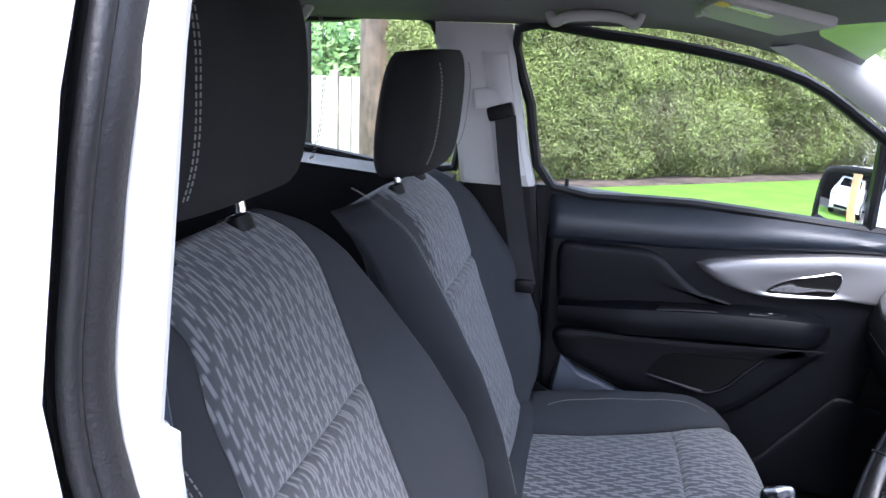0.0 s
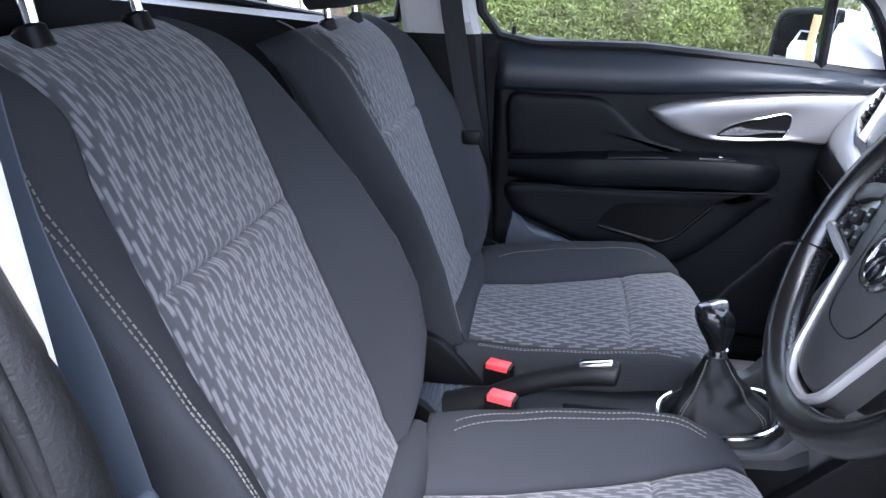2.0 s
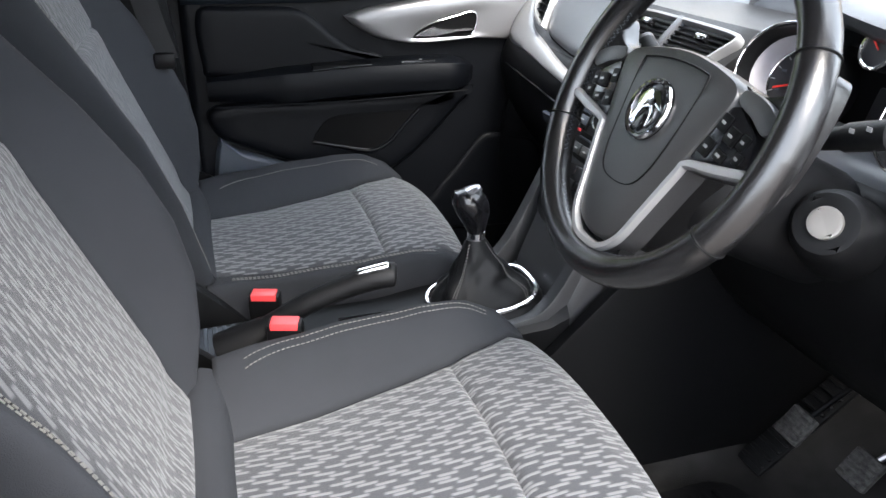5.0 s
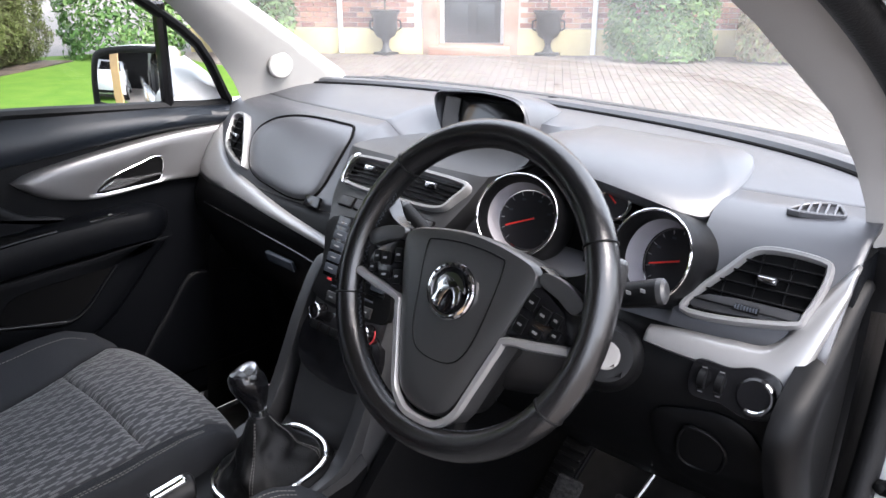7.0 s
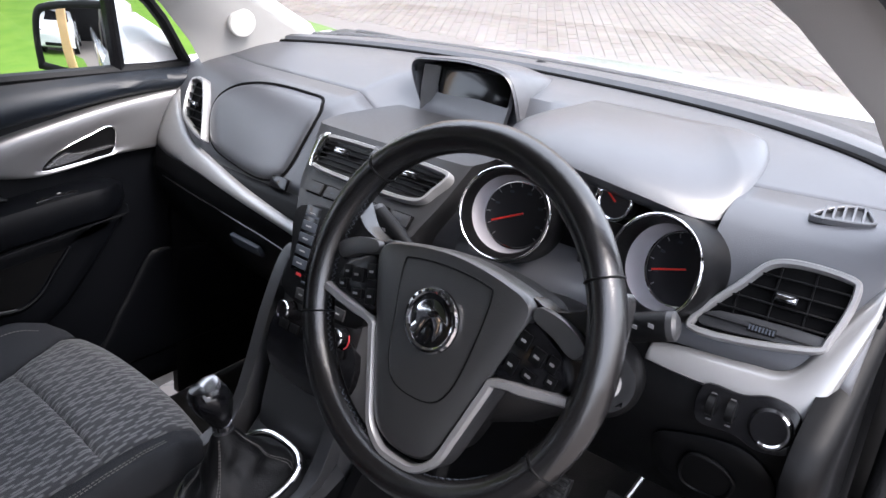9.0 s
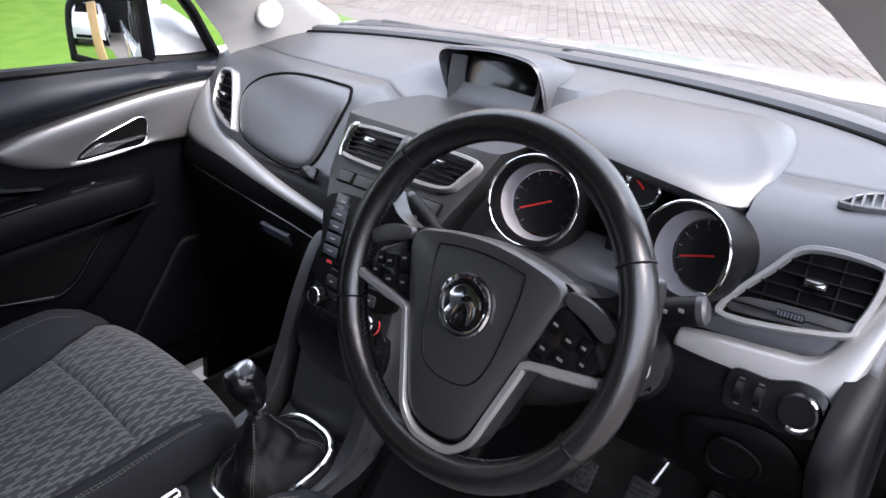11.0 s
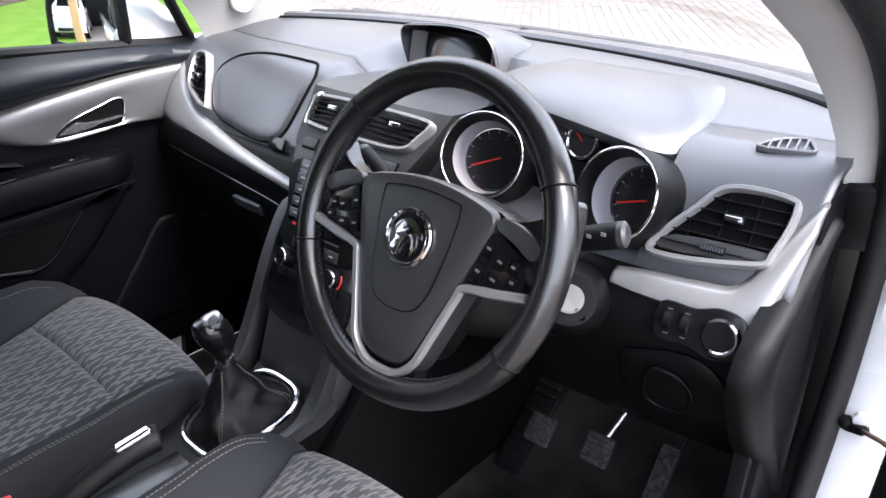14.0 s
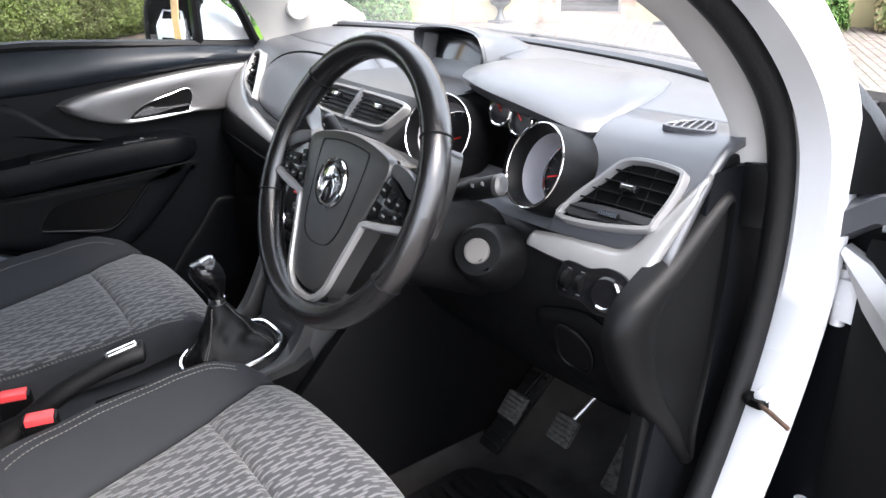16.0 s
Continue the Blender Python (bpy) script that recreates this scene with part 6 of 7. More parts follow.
part("strap_bracket", moved(rbox((-0.014, -0.008, -0.006), (0.014, 0.008, 0.006), 0.003), Matrix.Translation((0.686, -0.756, 0.782)) @ Matrix.Rotation(1.2, 4, "Z") @ Matrix.Rotation(0.3, 4, "Y")), DARK, dd, "black check strap bracket")
part("strap_boss", tube([(0.695, -0.760, 0.793), (0.685, -0.760, 0.793), (0.684, -0.760, 0.793)], [0.011, 0.010, 0.005], 20), BODY, dd, "white painted boss")

# ---- console, gear lever, handbrake ----
con = thing("centre_console", "black plastic centre console between the seats", "centre console", at=(0.1, YC, 0.45))
rings = []
for x, w, z in ((-0.38, 0.075, 0.645), (-0.2, 0.078, 0.645), (-0.05, 0.08, 0.65), (0.10, 0.085, 0.655), (0.17, 0.095, 0.66), (0.33, 0.10, 0.672), (0.36, 0.105, 0.69)):
    rings.append([Vector((x, YC + y, zz)) for y, zz in ((-w, 0.42), (-w, z - 0.015), (-w + 0.012, z), (w - 0.012, z), (w, z - 0.015), (w, 0.42))])
part("console_body", loft(rings), DARK, con)
for s in (-1, 1):
    pts = [(0.335, 0.70), (0.37, 0.76), (0.42, 0.86), (0.47, 0.93), (0.50, 0.90), (0.50, 0.70), (0.40, 0.62), (0.25, 0.60), (0.20, 0.655), (0.30, 0.675)]
    part("console_wing", prism(smooth_path(pts, 4, True), basis((0, YC + s * 0.103 + 0.012, 0), (1, 0, 0), (0, 0, 1)), 0.024, 0.006), DASH2, con)
part("cup_tray", rbox((0.02, YC - 0.065, 0.652), (0.15, YC + 0.02, 0.660), 0.02), GLOSS, con)
mat_ = part("ribbed_mat", rbox((-0.30, YC - 0.06, 0.640), (-0.10, YC + 0.06, 0.648), 0.002), GREYPLASTIC, con, "ribbed blue-grey tray mat")
for i in range(14):
    part("rib", rbox((-0.295 + 0.014 * i, YC - 0.058, 0.647), (-0.288 + 0.014 * i, YC + 0.058, 0.651), 0.001, 1), GREYPLASTIC, mat_)
gear = thing("gear_lever", "black gear lever with chrome-topped knob and leather gaiter", "gear lever", at=(0.27, 0, 0.67))
gc = Vector((0.258, -0.004, 0.0))
def boot_pt(a, q):
    """Leather boot: square at the foot, round at the collar, with slack folds between; q runs from foot to collar."""
    hw = interp(q, (0, 0.08, 0.2, 0.4, 0.6, 0.8, 0.92, 1.0), (0.074, 0.0745, 0.068, 0.050, 0.036, 0.025, 0.019, 0.0145))
    sq = 0.62 + 0.38 * q
    c_, s_ = math.copysign(abs(math.cos(a)) ** sq, math.cos(a)), math.copysign(abs(math.sin(a)) ** sq, math.sin(a))
    slack = math.sin(math.pi * min(1, q * 1.15)) ** 0.8 if q < 0.87 else 0.0
    fold = 0.10 * math.sin(3 * a + 1.2 + 5 * q) + 0.06 * math.sin(5 * a - 9 * q) + 0.05 * math.sin(16 * q + 2 * math.sin(2 * a)) + 0.03 * math.sin(11 * a + 14 * q)
    hw *= 1 + slack * fold * 0.9
    return gc + Vector((-0.008 - 0.012 * q + hw * 1.05 * c_, -0.006 - 0.004 * q + hw * 0.84 * s_, 0.670 + 0.110 * q + 0.016 * c_ * (1 - q)))


rings = [[boot_pt(a, q) for a in lin(0, 2 * math.pi, 65)[:-1]] for q in lin(0, 1, 26)]
gt = part("gaiter", loft(rings), BOOT, gear, "black leather gaiter with pale stitching")
for a in (0.72, 2.45, 3.85, 5.52):
    for da in (-0.035, 0.035):
        stitches([boot_pt(a + da, q) + (boot_pt(a + da, q) - gc - Vector((0, 0, 0.70 + 0.06 * q))).normalized() * 0.0008 for q in lin(0.04, 0.97, 40)], gt, 0.0032, 0.0018, 0.0006)
rg = [gc + Vector((-0.006 + 0.084 * math.copysign(abs(math.cos(a)) ** 0.62, math.cos(a)), -0.006 + 0.068 * math.copysign(abs(math.sin(a)) ** 0.62, math.sin(a)), 0.680 + 0.018 * math.cos(a))) for a in lin(0, 2 * math.pi, 65)[:-1]]
part("gaiter_ring", tube(rg, 0.0046, 8, closed=True), CHROME, gear, "polished metal gaiter ring")
part("gaiter_base", loft([[p + (p - gc - Vector((0, 0, 0.68))) * k + Vector((0, 0, h)) for p in rg] for k, h in ((0.16, -0.035), (0.12, -0.010), (0.04, -0.003), (-0.1, -0.004))]), DARK, gear, "black plastic base")
top = gc + Vector((-0.018, -0.006, 0.782))
part("collar", tube([top + Vector((0, 0, -0.004)), top + Vector((0, 0, 0.008))], 0.014, 20), CHROME, gear, "chrome collar")
kr = []
for z, rx, ry, dx in ((0.008, 0.013, 0.013, 0), (0.02, 0.018, 0.017, 0), (0.04, 0.026, 0.023, -0.002), (0.055, 0.029, 0.025, -0.004), (0.068, 0.027, 0.023, -0.006), (0.076, 0.020, 0.017, -0.008), (0.079, 0.008, 0.007, -0.009)):
    kr.append([top + Vector((dx + rx * math.cos(a) - z * 0.12, ry * math.sin(a), z)) for a in lin(0, 2 * math.pi, 25)[:-1]])
knob = part("knob", loft(kr), GLOSS, gear, "gloss black gear knob")
part("knob_cap", moved(tube([(0, 0, -0.006), (0, 0, 0.001), (0, 0, 0.004), (0, 0, 0.005)], [0.021, 0.020, 0.014, 0.004], 24), Matrix.Translation(top + Vector((-0.018, 0, 0.0745))) @ Matrix.Rotation(-0.42, 4, "Y") @ Matrix.Diagonal((1.15, 0.85, 1, 1))), HANDLECHROME, knob, "chrome cap")
hb = thing("handbrake", "black handbrake lever with chrome button", "handbrake", at=(0, -0.05, 0.65))
hp = smooth_path([(-0.12, -0.040, 0.672), (-0.075, -0.046, 0.700), (-0.03, -0.054, 0.728), (0.02, -0.063, 0.750), (0.060, -0.070, 0.763), (0.086, -0.074, 0.767), (0.096, -0.076, 0.767)], 5)
part("lever", tube(hp, [interp(i / (len(hp) - 1), (0, 0.25, 0.5, 0.75, 0.9, 0.97, 1.0), (0.018, 0.0165, 0.0165, 0.019, 0.0185, 0.014, 0.004)) for i in range(len(hp))], 18, flat=0.8), BOOT, hb, "black moulded grip")
part("lever_seam", tube([p + Vector((0.002, -0.0135, -0.004)) for p in hp[4:-4]], 0.0012, 6), DASH2, hb)
part("gaiter", tube([(-0.155, -0.030, 0.648), (-0.12, -0.038, 0.668), (-0.09, -0.044, 0.688)], [0.034, 0.030, 0.021], 16, flat=0.75), BOOT, hb, "black lever boot")
part("chrome_insert", moved(rbox((-0.025, -0.0085, -0.004), (0.025, 0.0085, 0.006), 0.0055, 3), basis((0.062, -0.070, 0.7775), (0.96, -0.15, 0.20), (0.15, 1, 0))), CHROME, hb, "bright metal insert")


def buckle(p, d):
    e = thing("belt_buckle", "black seat belt buckle with red release button", "belt buckle", "seat belt buckles", at=p - d * 0.09)
    mb = basis(p, (0.96, -0.28, 0), d)
    part("housing", moved(rbox((-0.024, -0.095, -0.013), (0.024, 0.0, 0.013), 0.005), mb), DARK, e)
    part("red_button", moved(rbox((-0.019, -0.008, -0.0095), (0.019, 0.003, 0.0138), 0.002), mb), RED, e, "red release button")
    return e


buckle(Vector((-0.086, 0.036, 0.705)), Vector((0.42, -0.12, 0.90)).normalized())
buckle(Vector((-0.070, -0.104, 0.732)), Vector((0.42, -0.12, 0.90)).normalized())

# seat belts
bl = thing("passenger_seat_belt", "black seat belt webbing on the pillar", "seat belt", at=(-0.25, 0.6, 0.9))
part("guide", moved(rbox((-0.030, -0.016, -0.012), (0.030, 0.016, 0.012), 0.008), basis((-0.285, 0.615, 1.335), (0.9, 0, 0.25), (0, 0, 1))), DARK, bl)
path = smooth_path([(-0.275, 0.612, 1.33), (-0.255, 0.600, 1.20), (-0.225, 0.585, 1.05), (-0.203, 0.570, 0.965)], 6)
part("webbing", loft([[p + Vector((-0.024, 0.004, 0)), p + Vector((0.024, -0.004, 0)), p + Vector((0.024, -0.0055, 0)), p + Vector((-0.024, 0.0025, 0))] for p in path]), BELT, bl)
part("tongue", rbox((-0.225, 0.555, 0.945), (-0.185, 0.575, 0.975), 0.006), DARK, bl)
part("belt_slider", moved(rbox((-0.030, -0.022, -0.012), (0.034, 0.022, 0.010), 0.008, 3), basis((-0.318, 0.620, 1.365), (0.97, 0, 0.12), (0, 0, 1))), PILLAR, bl, "pale grey belt height adjuster")
bl = thing("driver_seat_belt", "grey seat belt webbing with bright tongue beside the seat", "seat belt", at=(-0.3, -0.68, 0.9))
path = smooth_path([(-0.365, -0.68, 1.40), (-0.345, -0.685, 1.2), (-0.308, -0.69, 1.08), (-0.284, -0.69, 0.965)], 6)
part("webbing", loft([[p + Vector((-0.024, -0.004, 0)), p + Vector((0.024, 0.004, 0)), p + Vector((0.024, 0.0055, 0)), p + Vector((-0.024, -0.0025, 0))] for p in path]), GREYPLASTIC, bl)
part("tongue_cover", moved(rbox((-0.030, -0.012, -0.018), (0.022, 0.012, 0.018), 0.010, 3), Matrix.Translation((-0.278, -0.692, 0.968)) @ Matrix.Rotation(-0.35, 4, "Y")), GREYPLASTIC, bl)
part("tongue", tube([(-0.285, -0.692, 0.962), (-0.276, -0.692, 0.947), (-0.258, -0.692, 0.917), (-0.262, -0.692, 0.910), (-0.278, -0.692, 0.899), (-0.292, -0.692, 0.925)], 0.0035, 8), STEEL, bl, "bright steel belt tongue")

WHITE_CLIP = material("white clip plastic", (0.7, 0.7, 0.68), 0.4, vary=0.05, bump=0)

# ---- pedals and mat ----
def pedal(name, label, c, w, h, tilt, lever_to):
    e = thing(name, label, "pedal", "pedals", at=c)
    m = basis(c, (0, -1, 0), (math.sin(tilt), 0, math.cos(tilt)))
    p = part("pad", moved(rbox((-w / 2, -h / 2, -0.008), (w / 2, h / 2, 0.004), 0.006), m), PEDAL, e, "worn ribbed rubber pad")
    for i in range(6):
        y = -h / 2 + h * (i + 0.5) / 6
        part("rib", moved(rbox((-w / 2 + 0.004, y - 0.003, 0.003), (w / 2 - 0.004, y + 0.003, 0.007), 0.001, 1), m), PEDAL, p)
    part("lever", tube([m @ Vector((0, 0, -0.006)), (m @ Vector((0, 0, -0.006))).lerp(Vector(lever_to), 0.5) + Vector((0.02, 0, 0)), lever_to], 0.005, 8), STEEL if "brake" in name else DARK, e)


pedal("clutch_pedal", "worn black clutch pedal above the carpet", Vector((0.70, -0.264, 0.508)), 0.052, 0.055, 0.7, (0.86, -0.26, 0.62))
pedal("brake_pedal", "worn black brake pedal above the carpet", Vector((0.735, -0.366, 0.495)), 0.055, 0.055, 0.7, (0.86, -0.40, 0.62))
pedal("accelerator_pedal", "long ribbed black accelerator pedal", Vector((0.788, -0.466, 0.455)), 0.036, 0.115, 0.65, (0.88, -0.487, 0.56))
fr_ = thing("footrest", "black ribbed plastic footrest beside the clutch", "footrest", at=(0.78, -0.17, 0.37))
fm = basis((0.80, -0.178, 0.43), (0, -1, 0), (0.75, 0, 0.62))
pl = part("plate", moved(rbox((-0.03, -0.12, -0.01), (0.03, 0.12, 0.0), 0.006), fm), RUBBER, fr_)
for i in range(11):
    part("rib", moved(rbox((-0.026, -0.11 + 0.02 * i, -0.001), (0.026, -0.102 + 0.02 * i, 0.006), 0.002, 1), fm), RUBBER, pl)
cc = thing("carpet_clip", "small white plastic clip on the carpet", "clip", at=(0.86, -0.52, 0.40))
part("clip_body", moved(rbox((-0.010, -0.004, -0.003), (0.010, 0.004, 0.004), 0.002), Matrix.Translation((0.862, -0.528, 0.372)) @ Matrix.Rotation(0.5, 4, "Z")), WHITE_CLIP, cc)
mt = thing("floor_mat", "black rubber floor mat with ridges", "floor mat", at=(0.5, -0.42, 0.35))
mo_ = [(0.30, -0.60), (0.30, -0.20), (0.615, -0.195), (0.650, -0.215), (0.668, -0.262), (0.690, -0.275), (0.700, -0.33), (0.700, -0.52), (0.685, -0.58), (0.64, -0.60)]
base_ = part("mat_sheet", prism([Vector(p) for p in mo_], Matrix.Translation((0, 0, 0.356)), 0.008, 0.002), RUBBER, mt)
for i in range(15):
    x = 0.675 - 0.024 * i
    part("ridge", rbox((x - 0.006, -0.575, 0.359), (x + 0.006, -0.225 if x < 0.62 else (-0.285 if x < 0.66 else -0.31), 0.368), 0.003, 2), RUBBER, base_)

# ---- rear seat and roof fittings ----
rs = thing("rear_seat", "dark grey cloth rear bench with patterned panels", "rear seat", at=(-1.1, 0, 0.4))
part("bench_cushion", rbox((-1.15, -0.60, 0.45), (-0.62, 0.58, 0.66), 0.05, 4), CLOTH, rs)
part("bench_back", moved(rbox((-0.07, -0.60, 0.0), (0.07, 0.58, 0.62), 0.05, 4), Matrix.Translation((-1.12, 0, 0.60)) @ Matrix.Rotation(-0.4, 4, "Y")), CLOTH, rs)
for y in (-0.34, 0.32):
    o_ = Matrix.Translation((-1.12, 0, 0.60)) @ Matrix.Rotation(-0.4, 4, "Y")
    part("patterned_panel", moved(sheet(lambda u, v: Vector((0.075, y + u, v)), lin(-0.14, 0.14, 8), lin(0.05, 0.55, 12), lambda u, v: (u, v)), o_), CLOTH_IN, rs)
    part("rear_head_restraint", moved(rbox((-0.04, y - 0.12, 0.60), (0.05, y + 0.12, 0.76), 0.035, 4), o_), HEADCLOTH, rs)


def grab(x0, x1, y, z):
    e = thing("grab_handle", "pale grey folded roof grab handle", "grab handle", "grab handles", at=((x0 + x1) / 2, y, z))
    part("bar", tube(smooth_path([(x0, y, z + 0.012), (x0 + 0.012, y - 0.02, z - 0.012), (x0 + 0.04, y - 0.026, z - 0.002), ((x0 + x1) / 2, y - 0.028, z + 0.002), (x1 - 0.04, y - 0.026, z - 0.002), (x1 - 0.012, y - 0.02, z - 0.012), (x1, y, z + 0.012)], 5), 0.011, 10), VISOR, e)


grab(-0.19, -0.010, 0.548, 1.536)
grab(-0.90, -0.70, 0.548, 1.530)
vs_ = thing("sun_visor", "pale grey sun visor with a warning label", "sun visor", at=(0.2, 0.35, 1.53))
vm = basis((0.142, 0.19, 1.527), (0.97, 0.0, -0.22), (0, 1, 0))
part("visor_board", moved(rbox((-0.075, -0.16, -0.008), (0.075, 0.16, 0.008), 0.007), vm), VISOR, vs_)
part("visor_pivot", tube([(0.09, 0.345, 1.545), (0.075, 0.345, 1.535), (0.075, 0.25, 1.534)], 0.006, 8), VISOR, vs_)
lab = part("warning_label", moved(rbox((-0.058, -0.135, -0.0095), (0.0, -0.085, -0.0083), 0), vm), BODY, vs_, "white warning label")
part("label_patch", moved(rbox((-0.074, -0.135, -0.0096), (-0.059, -0.085, -0.0083), 0), vm), material("yellow print", (0.75, 0.6, 0.05), 0.6, bump=0), lab, "yellow patch")


# ---- outside: lawn, hedge, fence, house ----
def leafy(name, label, category, box_pts, count, size, mat, seed, kind="stuff", squash=1.0):
    """Many small leaf blades over a rounded volume given by fn(rand) -> point and normal; one mesh."""
    rnd = random.Random(seed)
    vs, fs = [], []
    for i in range(count):
        p, n = box_pts(rnd)
        n = (Vector(n) + Vector((rnd.uniform(-1, 1), rnd.uniform(-1, 1), rnd.uniform(-0.8, 1.0))) * 0.75).normalized()
        a = n.orthogonal().normalized()
        a = Matrix.Rotation(rnd.uniform(0, 6.28), 3, n) @ a
        b = n.cross(a)
        s = size * rnd.uniform(0.55, 1.35)
        k = len(vs)
        vs += [p - a * s, p + b * s * 0.42 * squash + n * s * 0.1, p + a * s + n * s * rnd.uniform(-0.2, 0.3), p - b * s * 0.42 * squash]
        fs.append((k, k + 1, k + 2, k + 3))
    me = bpy.data.meshes.new(name)
    me.from_pydata([tuple(v) for v in vs], [], fs)
    me.materials.append(mat)
    return tagged(new(name, me), label, category, kind=kind)


def leaf_mat(name, c1, c2, c3):
    m = bpy.data.materials.new(name)
    m.use_nodes = True
    t = m.node_tree
    b = t.nodes["Principled BSDF"]
    g = t.nodes.new("ShaderNodeNewGeometry")
    r = t.nodes.new("ShaderNodeValToRGB")
    r.color_ramp.elements[0].color, r.color_ramp.elements[1].color = (*c1, 1), (*c3, 1)
    el = r.color_ramp.elements.new(0.55)
    el.color = (*c2, 1)
    co = t.nodes.new("ShaderNodeTexCoord")
    n = t.nodes.new("ShaderNodeTexNoise")
    n.inputs["Scale"].default_value, n.inputs["Detail"].default_value = 1.1, 3
    t.links.new(co.outputs["Object"], n.inputs["Vector"])
    ad = t.nodes.new("ShaderNodeMath")
    ad.operation = "MULTIPLY_ADD"
    t.links.new(g.outputs["Random Per Island"], ad.inputs[0])
    ad.inputs[1].default_value = 0.6
    mr = t.nodes.new("ShaderNodeMapRange")
    mr.inputs[1].default_value, mr.inputs[2].default_value, mr.inputs[3].default_value, mr.inputs[4].default_value = 0.3, 0.7, -0.1, 0.5
    t.links.new(n.outputs["Fac"], mr.inputs[0])
    t.links.new(mr.outputs[0], ad.inputs[2])
    t.links.new(ad.outputs[0], r.inputs[0])
    t.links.new(r.outputs[0], b.inputs["Base Color"])
    b.inputs["Roughness"].default_value = 0.6
    b.inputs["Specular IOR Level"].default_value = 0.25
    return m


HEDGE_LEAF = leaf_mat("conifer hedge foliage", (0.050, 0.045, 0.024), (0.080, 0.100, 0.030), (0.170, 0.205, 0.058))
IVY_LEAF = leaf_mat("evergreen leaves", (0.04, 0.09, 0.03), (0.09, 0.18, 0.05), (0.22, 0.32, 0.12))
DRY_LEAF = leaf_mat("dry flower heads", (0.20, 0.13, 0.07), (0.28, 0.22, 0.12), (0.20, 0.27, 0.10))
TWIG = material("dead twigs", (0.13, 0.09, 0.06), 0.95, vary=0.4, bump=0.6, bump_scale=60)

bm = bmesh.new()
lawn_pts = smooth_path([(-6, 1.9), (2.5, 1.9), (4.2, 3.2), (5.2, 6.0), (5.4, 9.2), (4.8, 11.5), (-6, 11.5)], 6, True)
bm.faces.new([bm.verts.new((p[0], p[1], 0.03)) for p in lawn_pts])
ext = bmesh.ops.extrude_face_region(bm, geom=bm.faces[:])
bmesh.ops.translate(bm, verts=[v for v in ext["geom"] if isinstance(v, bmesh.types.BMVert)], vec=(0, 0, -0.05))
tagged(finish(bm, "lawn", GRASS, smooth=False), "short green mown lawn", "lawn", kind="structure")

H0, H1 = Vector((-2.2, 6.7, 0)), Vector((4.1, 10.9, 0))
HD = (H1 - H0).normalized()
HN = Vector((HD.y, -HD.x, 0))


def hedge_pt(r):
    t = r.uniform(0, 1)
    z = 0.05 + 5.0 * r.random() ** 0.9
    bump_ = 0.22 * noise.noise(Vector((t * 9, z * 1.6, 3.1))) + 0.08 * noise.noise(Vector((t * 40, z * 6, 1)))
    under = -0.30 * max(0, 1 - z / 0.45) ** 1.5
    p = H0 + (H1 - H0) * t + HN * (bump_ + under + r.uniform(-0.10, 0.05)) + Vector((0, 0, z))
    if t > 0.985:
        p += -HN * r.uniform(0, 1.2)
    return p, HN


core = bmesh.new()
core = moved(rbox((0, 0.35, 0), ((H1 - H0).length, 1.2, 4.9), 0.2), basis(H0, HD, -HN))
tagged(finish(core, "hedge_core", TWIG), "dark twiggy inside of the hedge", "hedge", kind="stuff")
leafy("hedge", "tall clipped conifer hedge in bright green", "hedge", hedge_pt, 330000, 0.030, HEDGE_LEAF, 3, squash=0.55)
bm = moved(rbox((-0.3, -0.22, 0.0), ((H1 - H0).length, 0.35, 0.045), 0.01), basis(H0, HD, -HN) )
tagged(finish(bm, "soil_bed", SOIL), "brown leaf-strewn soil under the hedge", "flower bed", kind="structure")

# fence behind the car
FENCE = material("weathered fence boards", (0.42, 0.40, 0.34), 0.9, vary=0.3, scale=20, bump=0.5, bump_scale=40)
fe = thing("fence", "pale weathered close-board garden fence", "fence", at=(-4, 8, 0))
for i in range(34):
    x = -7.5 + 0.155 * i
    part("board", rbox((x, 8.0 + 0.012 * (i % 2), 0.05), (x + 0.148, 8.025 + 0.012 * (i % 2), 1.15), 0.004, 1), FENCE, fe, smooth=False)
for i in range(3):
    x = -7.2 + 1.97 * i
    part("post", rbox((x, 7.93, 0), (x + 0.10, 8.02, 1.22), 0.006, 1), FENCE, fe, smooth=False)
leafy("shrub_bank", "tall green hedge behind the fence", "hedge", lambda r: (Vector((r.uniform(-9, -2.3), 9.0 + r.uniform(-0.5, 0.4), 0.3 + 1.55 * r.random() + 0.2 * noise.noise(Vector((r.random() * 9, 0, 0))))), Vector((0, -1, 0.3))), 16000, 0.07, IVY_LEAF, 8)
OAK = material("fresh oak", (0.62, 0.40, 0.20), 0.7, vary=0.25, scale=12, bump=0.3, bump_scale=50)
po = thing("oak_post", "square fresh oak carport post with a crack", "post", at=(-2.2, 4.0, 0))
part("timber", rbox((-2.33, 3.95, 0), (-2.075, 4.20, 3.0), 0.01), OAK, po)
part("crack", tube(smooth_path([(-2.20, 3.949, 1.75), (-2.195, 3.949, 1.5), (-2.18, 3.949, 1.3), (-2.19, 3.949, 1.1)], 4), 0.003, 6), DARK, po)
dp = thing("drainpipe", "black drainpipe beside the oak post", "drainpipe", at=(-2.04, 4.0, 0))
part("pipe", tube([(-2.035, 4.0, 0), (-2.035, 4.0, 3.0)], 0.032, 14), DARK, dp)

# house ahead
HO = Vector((9.12, 7.39, 0))
HA, HOUT = Vector((0.596, -0.803, 0)), Vector((-0.803, -0.596, 0))
HM = basis(HO, HA, (0, 0, 1))  # local x along the wall, y up, z out


